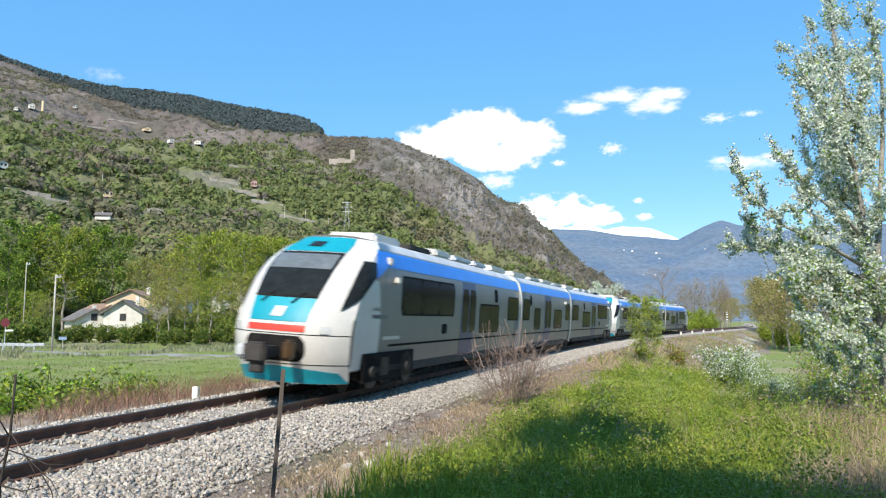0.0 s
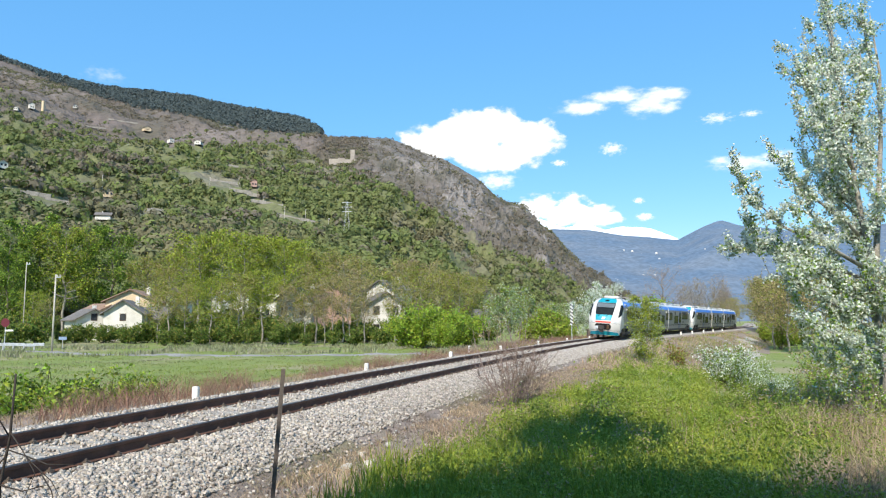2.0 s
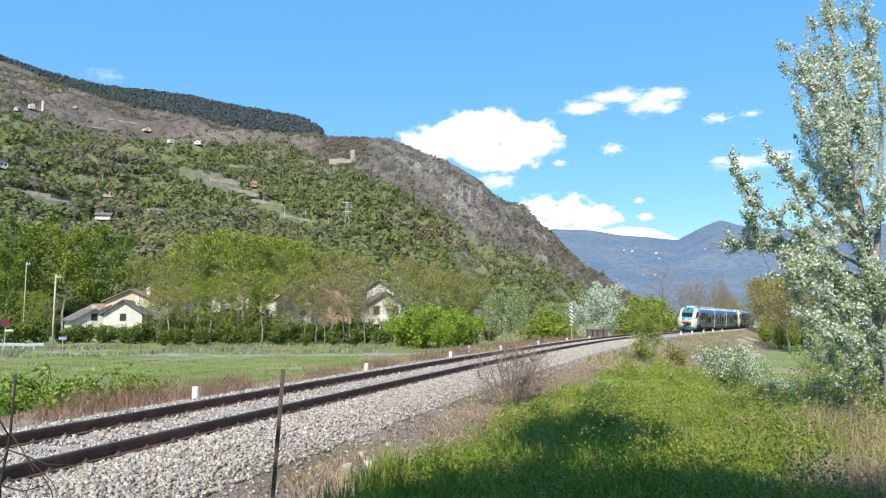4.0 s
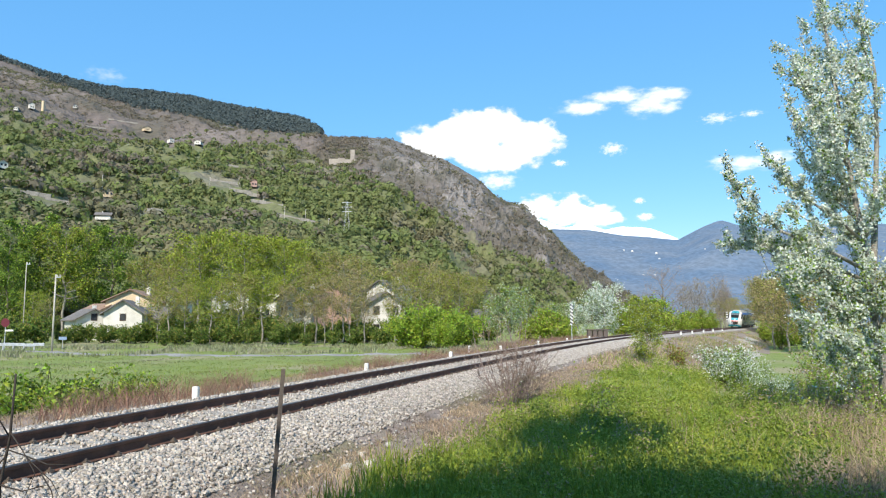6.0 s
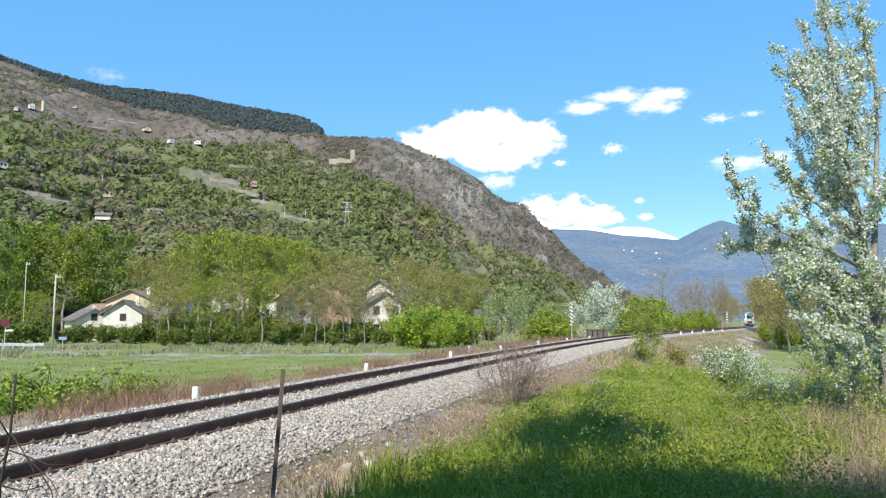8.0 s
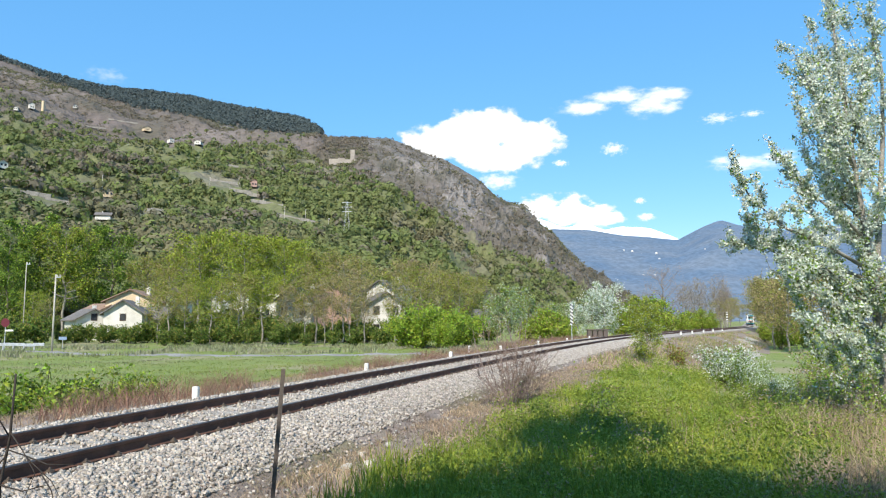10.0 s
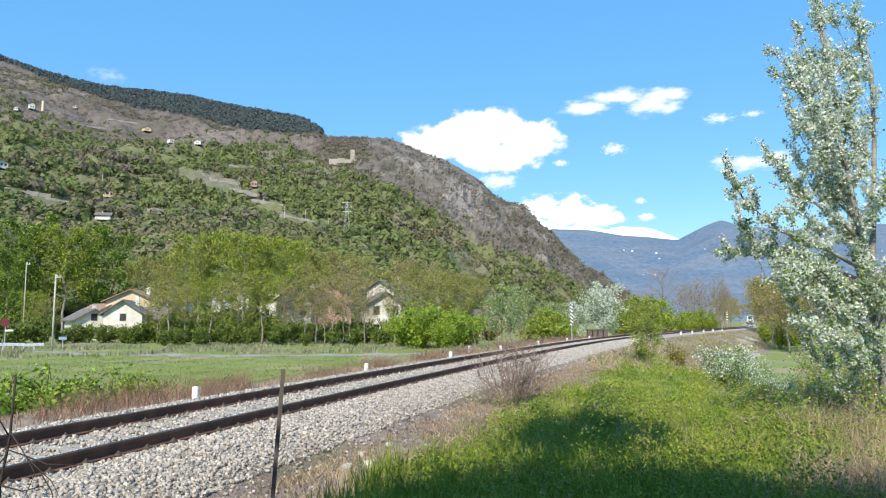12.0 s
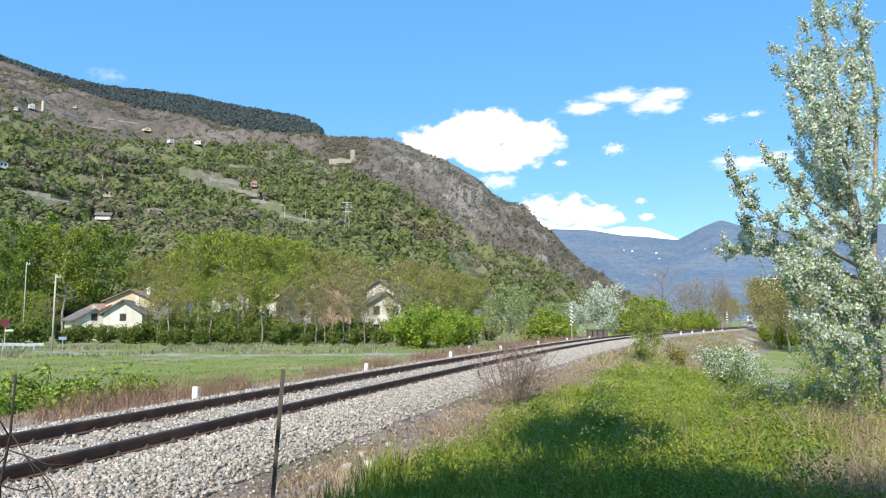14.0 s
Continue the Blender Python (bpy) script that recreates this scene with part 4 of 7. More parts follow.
# --- the row of trees behind the field
def tree_row():
    kinds = [
        (tree("field_tree", "tall tree in fresh yellow-green spring leaf beside the field", "tree", 14.5, 3.9, ["leaf_spring", "leaf_olive", "leaf_mid"], [0.65, 0.25, 0.1], 6000, 0.25, 0.34, 18, 0.2, "bark_pale", twigs=6, group="trees behind the field", loose=0.8), 14.5),
        (tree("field_tree", "tall tree with thin olive spring leaves beside the field", "tree", 13.0, 3.6, ["leaf_olive", "leaf_spring", "leaf_tan"], [0.5, 0.25, 0.25], 4000, 0.24, 0.32, 17, 0.17, "bark_pale", twigs=6, group="trees behind the field", loose=0.8), 13.0),
        (tree("field_tree", "half-bare tree with budding tan twigs beside the field", "tree", 11.5, 3.2, ["leaf_tan", "leaf_olive"], [0.65, 0.35], 2200, 0.21, 0.34, 18, 0.13, "bark_pale", twigs=8, group="trees behind the field"), 11.5),
        (tree("field_tree", "dense dark green tree beside the field", "tree", 15.0, 3.8, ["leaf_mid", "leaf_dark", "leaf_bright"], [0.55, 0.2, 0.25], 8500, 0.27, 0.12, 20, 0.2, twigs=6, group="trees behind the field", loose=0.8), 15.0),
    ]
    first = [True] * 4
    rows = [(35, 152, 3, 388), (75, 156, 3, 380), (115, 152, 0, 392), (150, 158, 3, 396), (192, 156, 3, 398), (15, 146, 3, 420), (60, 112, 0, 512), (90, 108, 1, 525),
            (262, 150, 1, 452), (296, 152, 1, 442), (330, 150, 1, 440), (352, 116, 0, 408), (392, 118, 0, 404), (432, 112, 0, 412), (470, 116, 0, 410), (503, 114, 0, 420), (520, 150, 0, 416), (560, 150, 1, 436), (600, 150, 1, 442),
            (300, 104, 1, 474), (330, 98, 1, 505), (375, 97, 0, 492), (425, 96, 1, 484), (465, 97, 0, 476), (282, 97, 1, 512), (508, 96, 2, 508),
            (607, 104, 2, 455), (632, 110, 2, 468), (640, 150, 1, 455), (712, 112, 2, 456), (720, 150, 1, 460), (745, 108, 1, 468), (780, 112, 1, 474), (812, 110, 1, 476), (838, 114, 1, 486), (760, 140, 2, 462),
            (560, 100, 1, 470), (540, 98, 2, 486), (700, 100, 1, 476), (575, 96, 2, 500), (590, 97, 2, 490), (618, 96, 2, 492), (645, 98, 2, 500)]
    for px, d, k, top in rows:
        src, h0 = kinds[k]
        h = (567 - top) / 1287 * d + 1.66 + 1.55
        ob = src if first[k] else copy_thing(src, Matrix())
        first[k] = False
        x = abeam(C(px), d)
        put(ob, x, d, rng.uniform(0, 6.28), h / h0 * rng.uniform(0.97, 1.03))
    dark_hedge()


def dark_hedge():
    src = bush("hedge_bush", "dense green bush under the trees by the field", 4.2, 2.4, ["leaf_mid", "leaf_dark", "leaf_olive"], [0.45, 0.35, 0.2], 2200, 0.3, 12, group="bushes under the trees")
    used = False
    for px, d, s in ((296, 93, 0.6), (315, 94, 0.7), (360, 92, 0.75), (410, 94, 0.8), (450, 93, 0.7), (500, 94, 0.8), (545, 92, 0.5), (590, 94, 0.6), (630, 93, 0.65), (680, 92, 0.7), (560, 112, 0.8), (600, 114, 1.0), (520, 116, 0.9), (480, 114, 1.2), (40, 96, 0.9), (70, 98, 1.1), (120, 100, 0.6), (185, 102, 0.75), (160, 104, 0.8), (240, 102, 0.8), (262, 104, 0.9), (135, 103, 0.75), (205, 106, 0.7), (222, 104, 0.65), (10, 104, 1.3), (640, 114, 1.0), (712, 114, 1.0), (760, 116, 1.3), (820, 118, 1.3), (870, 116, 1.0), (330, 118, 1.3), (390, 116, 1.4), (440, 118, 1.4), (280, 106, 0.9), (305, 108, 1.1), (335, 107, 1.0), (372, 108, 1.15), (402, 106, 0.95), (428, 109, 1.2), (462, 107, 1.05), (492, 108, 1.15), (526, 106, 0.8), (552, 108, 0.9), (578, 105, 0.7), (612, 108, 0.95), (650, 106, 0.8), (668, 104, 0.6), (694, 107, 1.0)):
        ob = src if not used else copy_thing(src, Matrix())
        used = True
        put(ob, abeam(C(px), d), d, rng.uniform(0, 6.28), s)
    b = bush("leafy_bush", "large bright green spring bush at the edge of the field", 6.2, 3.4, ["leaf_bright", "leaf_spring", "leaf_mid"], [0.6, 0.25, 0.15], 5200, 0.30, 16, group="bright green bushes")
    put(b, abeam(C(745), 84), 84)
    for px, d, s in ((795, 86, 0.95), (715, 86, 0.8), (828, 90, 0.85), (780, 82, 0.6)):
        put(copy_thing(b, Matrix()), abeam(C(px), d), d, rng.uniform(0, 6.28), s)


tree_row()


# --- trees beyond the bend
def far_trees():
    pale = tree("pale_poplar", "young poplar with silvery pale green spring leaves", "tree", 8.0, 2.3, ["leaf_pale", "leaf_bright", "leaf_olive"], [0.5, 0.25, 0.25], 3200, 0.24, 0.1, 18, 0.11, "bark_pale", 0.9, group="pale poplars")
    put(pale, abeam(C(903), 96), 96)
    for px, d, s in ((930, 104, 0.85), (880, 102, 0.8), (985, 108, 0.75), (960, 112, 0.6)):
        put(copy_thing(pale, Matrix()), abeam(C(px), d), d, rng.uniform(0, 6.28), s)
    white = tree("blossom_tree", "small tree covered with white spring leaves and blossom", "tree", 7.4, 2.9, ["leaf_white", "leaf_pale", "leaf_bright"], [0.62, 0.28, 0.10], 4200, 0.24, 0.08, 20, 0.12, "bark_pale", 0.7, group="white trees by the line")
    put(white, abeam(C(1068), 101), 101)
    put(copy_thing(white, Matrix()), abeam(C(1020), 112), 112, 2.0, 0.75)
    gb = bush("trackside_bush", "rounded fresh green bush behind the railway line", 5.0, 2.6, ["leaf_bright", "leaf_spring", "leaf_olive"], [0.4, 0.35, 0.25], 3600, 0.27, 13, group="bushes beyond the line")
    put(gb, abeam(C(1125), 118), 118, 0, 1.4)
    for px, d, s in ((1160, 128, 1.55), (1185, 134, 1.45), (1100, 112, 1.1), (940, 92, 0.8), (965, 94, 1.05), (985, 96, 0.95), (1003, 98, 0.8), (1215, 168, 1.2), (1350, 138, 0.9), (1378, 122, 0.9), (1366, 160, 1.2), (1398, 140, 1.1), (1420, 130, 1.1), (1240, 178, 1.3), (1262, 186, 1.1), (1230, 196, 1.2), (1140, 140, 1.5), (1205, 150, 0.9)):
        put(copy_thing(gb, Matrix()), abeam(C(px), d), d, rng.uniform(0, 6.28), s)
    bare = tree("bare_tree", "large leafless tree with grey-brown twigs beyond the line", "tree", 17.0, 5.2, ["leaf_twig"], [1.0], 1500, 0.34, 0.10, 26, 0.24, "twig_bare", 0.8, 16, group="bare trees beyond the line", slim=0.14)
    put(bare, abeam(C(1172), 190), 190)
    for px, d, s in ((1120, 240, 0.7), (1145, 230, 0.75), (1200, 245, 0.7), (1090, 260, 0.65), (1236, 250, 0.7), (1300, 250, 0.75)):
        put(copy_thing(bare, Matrix()), abeam(C(px), d), d, rng.uniform(0, 6.28), s)
    slim = tree("bare_tree", "slender upright leafless tree in a brown thicket", "tree", 13.0, 2.0, ["leaf_twig", "leaf_tan"], [0.7, 0.3], 1100, 0.30, 0.2, 16, 0.13, "bark_pale", 1.7, 9, group="slender bare trees", slim=0.2)
    put(slim, abeam(C(1222), 205), 205, 0, 0.95)
    for px in range(1206, 1330, 7):
        d = 196 + rng.uniform(0, 46)
        put(copy_thing(slim, Matrix()), abeam(C(px + rng.uniform(-3, 3)), d), d, rng.uniform(0, 6.28), rng.uniform(0.85, 1.15))
    ol = tree("roadside_tree", "spreading tree with olive-tan spring leaves over the line", "tree", 13.5, 4.4, ["leaf_tan", "leaf_olive", "leaf_spring"], [0.62, 0.26, 0.12], 4200, 0.32, 0.22, 20, 0.2, "bark_pale", 0.55, 6, group="trees over the line")
    put(ol, abeam(C(1366), 122), 122, 0, 0.82)
    for px, d, s in ((1362, 168, 1.05), (1392, 112, 0.85), (1435, 116, 0.9), (1385, 165, 1.0), (1420, 150, 1.0), (1362, 205, 1.05), (1470, 120, 0.95), (1510, 118, 0.9), (1550, 116, 0.9), (1355, 178, 1.0), (1600, 112, 0.9), (1390, 190, 1.0)):
        put(copy_thing(ol, Matrix()), abeam(C(px), d), d, rng.uniform(0, 6.28), s)
    # they close in over the line where it runs straight away
    for s, off, k in ((192, 6.6, 1.1), (203, 5.8, 1.2), (213, 5.6, 1.2), (226, 6.4, 1.2), (243, 6.8, 1.15), (262, 6.6, 1.0), (285, 6.8, 1.1), (320, 7.0, 1.1), (246, -8.0, 0.8), (270, -7.5, 0.9), (300, -7.5, 1.0), (340, -7.5, 1.1), (548, 1.0, 1.2), (552, -6.0, 1.2), (550, 8.0, 1.2)):
        p = on_track(s, off)
        copy_thing(ol, Matrix.Translation((p.x, p.y, gz(p.x, p.y))) @ Matrix.Rotation(s, 4, "Z") @ Matrix.Diagonal((k, k, k, 1)))


far_trees()


# --- bushes on the near bank
def near_bushes():
    sh = tree("bank_shrub", "slender fresh green young tree on the railway bank", "tree", 4.4, 0.95, ["leaf_spring", "leaf_pale", "leaf_olive"], [0.62, 0.18, 0.20], 8000, 0.10, 0.04, 26, 0.04, upright=0.9, loose=1.2)
    put(sh, abeam(C(1136), 49), 49, 0, 1.05)
    rd = bush("reddish_shrub", "small shrub with reddish green leaves on the bank", 2.3, 1.0, ["leaf_olive", "leaf_red", "leaf_spring"], [0.5, 0.25, 0.25], 1100, 0.13, 8)
    put(rd, abeam(C(1195), 54), 54)
    bl = bush("blossom_bush", "low bush with white spring leaves and blossom in the meadow", 2.3, 1.7, ["leaf_white", "leaf_bright", "leaf_mid"], [0.46, 0.24, 0.30], 5200, 0.085, 16, group="blossom bushes")
    put(bl, abeam(C(1285), 31), 31)
    for px, d, s, in ((1322, 34, 0.7), (1372, 27, 0.55), (1350, 29, 0.45)):
        put(copy_thing(bl, Matrix()), abeam(C(px), d), d, rng.uniform(0, 6.28), s)
    gr = bush("bramble_bush", "tangled green bramble bush with dry stems", 1.9, 1.7, ["leaf_mid", "leaf_bright", "leaf_white", "leaf_tan"], [0.25, 0.42, 0.10, 0.23], 2200, 0.10, 24, "twig_bare", "bramble bushes", 5)
    put(gr, abeam(C(1440), 21), 21, 0, 0.6)
    for px, d, s in ((1500, 19, 0.7), (1400, 20, 0.45), (1545, 21, 0.8), (1470, 24, 0.7), (1330, 24, 0.5), (1600, 18, 0.9), (1510, 27, 1.0), (1560, 15, 0.6), (1440, 17, 0.5), (1540, 32, 1.3), (1450, 36, 1.2)):
        put(copy_thing(gr, Matrix()), abeam(C(px), d), d, rng.uniform(0, 6.28), s)
    dr = bush("dry_shrub", "leafless shrub of dry brown twigs beside the ballast", 2.6, 1.5, [], [], 0, 0, 38, "twig_dry", "", 14)
    put(dr, abeam(C(905), 19.6), 19.6)
    d2 = bush("dry_shrub", "small clump of dry brown twigs beside the ballast", 1.6, 0.9, [], [], 0, 0, 18, "twig_dry", "dry shrubs", 8)
    put(d2, abeam(C(935), 20.4), 20.4)
    for px, d, s in ((1430, 19, 0.9), (1500, 18, 1.0), (1470, 16.5, 0.8), (1545, 17, 1.1), (1400, 22, 0.8), (1520, 14, 0.7), (860, 21, 0.6)):
        put(copy_thing(d2, Matrix()), abeam(C(px), d), d, rng.uniform(0, 6.28), s)


near_bushes()


# --- the silver poplar beside the camera, in swaying limbs
SWAY = []


def silver_poplar():
    base = Vector((abeam(C(1562), 16.6), 16.6, 0))
    base.z = gz(base.x, base.y)
    ob = new("silver_poplar")
    ob.matrix_basis = Matrix.Translation(base)

    def at(px, py, dep):
        return Vector((abeam(C(px), dep), dep, 1.66 + (567 - py) / 1287 * dep)) - base
    heap = Heap()
    stem = [at(1562, 775, 16.6), at(1554, 650, 16.6), at(1545, 540, 16.6), at(1536, 430, 16.6), at(1524, 330, 16.6), at(1512, 230, 16.6), at(1500, 110, 16.6), at(1488, -30, 16.6)]
    stem[0] = Vector((0, 0, -0.2))
    heap.add(*tube(stem, [0.12, 0.105, 0.09, 0.075, 0.055, 0.04, 0.026, 0.01], 10))
    stem2 = [at(1545, 540, 16.6), at(1558, 400, 17.0), at(1572, 250, 17.3), at(1578, 120, 17.4), at(1566, 10, 17.4)]
    heap.add(*tube(stem2, [0.08, 0.07, 0.055, 0.035, 0.012], 8))
    t = new("trunk", heap.mesh("trunk", M["bark_pale"], True))
    t.parent = ob

    def branch(points, r, count, fat, white, sub=7):
        """A limb with its side shoots and leaves, one swaying piece with its foot at its own origin."""
        o = points[0]
        pts = [p - o for p in points]
        h, tips = Heap(), []
        h.add(*tube(pts, [r * (1 - 0.85 * i / (len(pts) - 1)) for i in range(len(pts))], 6))
        tips.append((pts[1:], fat * 0.7))
        for j in range(int(sub * 1.7)):
            f = rng.uniform(0.2, 0.98) * (len(pts) - 1)
            i = min(int(f), len(pts) - 2)
            q = pts[i].lerp(pts[i + 1], f - i)
            d = (pts[i + 1] - pts[i]).normalized()
            e = q + (d * 0.7 + Vector(rng.normal(size=3)) * 0.55 + Vector((0, 0, 0.35))) * fat * rng.uniform(0.7, 1.6)
            tp, tr = limb(q, e, r * 0.3, 0.004, 0.12, 4)
            h.add(*tube(tp, tr, 4))
            tips.append((tp, fat * 0.42))
        b = new("branch", h.mesh("branch", M["bark_pale"], True))
        b.parent = ob
        b.matrix_basis = Matrix.Translation(o)
        lf = new("branch_leaves", leaves(cloud_of(tips, int(count * 2.5), 1.0), 0.062, [M["leaf_white"], M["leaf_silver"], M["leaf_bright"], M["leaf_mid"]], [white * 0.95, (1 - white) * 0.62 + white * 0.05, (1 - white) * 0.26, (1 - white) * 0.12], up=0.6, slim=0.75))
        lf.parent = b
        SWAY.append((b, Matrix.Translation(o), rng.uniform(0, 6.28), 0.8 + 0.5 * rng.uniform()))

    D = 16.6
    branch([at(1512, 230, D), at(1506, 150, D), at(1494, 60, D), at(1486, -25, D)], 0.05, 900, 0.26, 0.72)
    branch([at(1520, 300, D), at(1490, 230, 16.3), at(1462, 180, 16.1), at(1438, 130, 16), at(1415, 70, 16)], 0.04, 900, 0.26, 0.72, 9)
    branch([at(1524, 330, D), at(1492, 270, 16.9), at(1470, 210, 17.1), at(1458, 120, 17.2), at(1452, 60, 17.2)], 0.045, 1100, 0.26, 0.72, 10)
    branch([at(1516, 260, D), at(1530, 200, 16.4), at(1540, 140, 16.3), at(1545, 80, 16.2)], 0.035, 800, 0.28, 0.6)
    branch([at(1572, 250, 17.3), at(1576, 150, 17.2), at(1562, 60, 17), at(1555, 0, 17)], 0.04, 800, 0.28, 0.6)
    branch([at(1536, 430, D), at(1500, 390, 16.2), at(1440, 345, 15.9), at(1400, 300, 15.8), at(1368, 262, 15.8)], 0.045, 1000, 0.2, 0.72, 10)
    branch([at(1540, 480, D), at(1470, 440, 15.9), at(1390, 405, 15.6), at(1330, 350, 15.5), at(1300, 290, 15.4)], 0.05, 1200, 0.2, 0.7, 12)
    branch([at(1542, 500, D), at(1470, 470, 16.5), at(1400, 440, 16.4), at(1340, 435, 16.4), at(1290, 430, 16.3)], 0.045, 1300, 0.22, 0.66, 12)
    branch([at(1530, 390, D), at(1500, 360, 17), at(1480, 320, 17.2), at(1468, 270, 17.3)], 0.04, 1000, 0.35, 0.5, 9)
    branch([at(1545, 540, D), at(1500, 500, 16), at(1450, 470, 15.7), at(1420, 470, 15.6)], 0.04, 1300, 0.38, 0.42, 10)
    branch([at(1550, 590, D), at(1500, 560, 15.8), at(1440, 520, 15.4), at(1390, 500, 15.3)], 0.035, 1300, 0.30, 0.45, 10)
    branch([at(1552, 620, D), at(1510, 610, 15.6), at(1460, 585, 15.2), at(1415, 560, 15.1)], 0.03, 500, 0.24, 0.5, 7)
    branch([at(1550, 590, D), at(1570, 540, 16.2), at(1590, 480, 16), at(1610, 440, 16)], 0.03, 900, 0.35, 0.45, 8)
    branch([at(1536, 430, D), at(1560, 380, 16.4), at(1590, 340, 16.2), at(1610, 300, 16)], 0.035, 900, 0.35, 0.5, 8)
    branch([at(1524, 330, D), at(1540, 300, 17), at(1556, 250, 17.2), at(1565, 200, 17.3)], 0.03, 800, 0.3, 0.55, 8)
    branch([at(1520, 300, D), at(1505, 250, 16.2), at(1490, 190, 16), at(1478, 120, 16)], 0.03, 900, 0.28, 0.6, 9)
    spots = [(1500, 300), (1492, 240), (1475, 340), (1545, 250), (1500, 410), (1452, 410), (1475, 460), (1525, 450), (1550, 330), (1430, 440), (1500, 520), (1540, 580), (1495, 150), (1560, 160), (1360, 405), (1432, 215), (1440, 290), (1455, 150), (1415, 345), (1470, 90), (1530, 60), (1525, 200), (1512, 340), (1535, 400), (1465, 250), (1500, 60), (1400, 520), (1440, 560), (1480, 600), (1425, 600), (1520, 620), (1465, 640), (1545, 500), (1400, 470), (1350, 450), (1330, 400)]
    for k, (qx, qy) in enumerate(spots):
        dd = 16.6 + rng.uniform(-1.1, 1.3)
        foot = min(range(len(stem)), key=lambda i: abs((stem[i] - at(qx, qy + 90, D)).z))
        o = stem[foot].lerp(at(qx, qy + 60, dd), 0.35)
        branch([stem[foot], o, at(qx + 12, qy + 30, dd), at(qx - 8, qy - 25, dd), at(qx - 18, qy - 70, dd)], 0.016, 430, 0.19, 0.68 if qy < 440 else 0.3, 9)
    tagged(ob, "silver poplar with white-backed spring leaves swaying in the wind", "tree")
    SWAY.append((ob, Matrix.Translation(base), None, 1.0))


silver_poplar()


# --- leafy shoot beside the camera, in front of the track
def near_shoot():
    ob = new("young_shoot")
    heap = Heap()
    b = Vector((-3.55, 6.1, 0))
    b.z = gz(b.x, b.y)
    def at(px, py, dep):
        return Vector((abeam(C(px), dep), dep, 1.66 + (567 - py) / 1287 * dep)) - b
    heap.add(*tube([Vector((0, 0, -0.1)), at(20, 850, 6.1), at(33, 770, 6.1), at(37, 660, 6.1)], [0.013, 0.012, 0.011, 0.008], 6))
    for p in ([(33, 770), (10, 735), (-15, 720)], [(30, 790), (60, 800), (110, 845), (130, 880)], [(60, 800), (100, 815), (150, 815)], [(28, 800), (5, 830), (-20, 850)], [(90, 830), (110, 860), (120, 900)], [(33, 760), (55, 790), (80, 830), (60, 880)], [(20, 850), (60, 860), (100, 850)]):
        heap.add(*tube([at(x, y, 6.1 - 0.05 * i) for i, (x, y) in enumerate(p)], [0.007 - 0.0016 * i for i in range(len(p))], 5))
    s = new("stem", heap.mesh("stem", M["bark_dark"], True))
    s.parent = ob
    ob.matrix_basis = Matrix.Translation(b)
    tagged(ob, "dark leafless shoot with thin side twigs beside the track", "shrub")
    # leafy shrub across the track
    sh = bush("field_shrub", "loose shrub with young green leaves across the track", 2.0, 1.5, ["leaf_bright", "leaf_spring", "leaf_mid"], [0.35, 0.2, 0.45], 1700, 0.14, 12, "bark_dark", "shrubs across the track", 4)
    put(sh, -11.0, 20, 0, 1.0)
    for x, y, k in ((-12.6, 20.5, 1.05), (-9.6, 20.6, 0.8), (-8.6, 21.0, 0.55)):
        put(copy_thing(sh, Matrix()), x, y, rng.uniform(0, 6), k)


near_shoot()


# ---------------------------------------------------------------- grass, weeds and ballast stones
def blades(xy, height, width, material, name, label, lean=0.35, kind="grass"):
    n = len(xy)
    z = ground_z(xy[:, 0], xy[:, 1]) - 0.02
    off = line_coords(xy[:, 0], xy[:, 1])[1]
    z = np.where(np.abs(off) < 3.1, np.maximum(z, bed_height(off) - off * CANT - 0.02), z)
    a = rng.uniform(0, 2 * np.pi, n)
    h = height * rng.uniform(0.45, 1.3, n)
    w = width * rng.uniform(0.7, 1.3, n)
    side = np.stack([np.cos(a), np.sin(a), 0 * a], 1) * w[:, None] * 0.5
    tip = np.stack([rng.normal(size=n) * lean, rng.normal(size=n) * lean, np.ones(n)], 1) * h[:, None]
    p = np.stack([xy[:, 0], xy[:, 1], z], 1)
    mid = p + tip * [0.35, 0.35, 0.6]
    v = np.stack([p - side, p + side, mid + side * 0.7, mid - side * 0.7, p + tip], 1).reshape(-1, 3)
    k = np.arange(n)[:, None] * 5
    t = np.concatenate([k + [0, 1, 2], k + [0, 2, 3], k + [3, 2, 4]], 1).reshape(-1, 3)
    ob = new(name, quick_mesh(name, v, t, material))
    return tagged(ob, label, kind, kind="stuff")


def wedge(n, a0, a1, r0, r1, power=1.0):
    """Random places in a fan before the camera, thicker near it."""
    a = np.radians(rng.uniform(a0, a1, n))
    r = r0 * (r1 / r0) ** (rng.uniform(0, 1, n) ** power)
    return np.stack([r * np.sin(a), r * np.cos(a)], 1)


def patchy(xy, scale, cut, seed=0.0):
    v = np.array([noise.noise(Vector((x * scale, y * scale, seed))) for x, y in xy])
    return v > cut


M["grass_green"] = leafy("grass_green", (0.20, 0.275, 0.03), (0.29, 0.335, 0.05), 0.3, 0.35, 0.5, 0.6, "World")
M["grass_field"] = leafy("grass_field", (0.191, 0.261, 0.048), (0.264, 0.298, 0.084), 0.3, 0.3, 0.6, 0.15, "World", c=(0.22, 0.22, 0.11))
M["grass_dry"] = leafy("grass_dry", (0.459, 0.351, 0.225), (0.324, 0.234, 0.163), 0.35, 0.2, 0.8, 0.6, "World")
M["weed"] = leafy("weed", (0.235, 0.305, 0.032), (0.285, 0.335, 0.048), 0.2, 0.2, 0.45, 0.7, "World", c=(0.19, 0.26, 0.05))


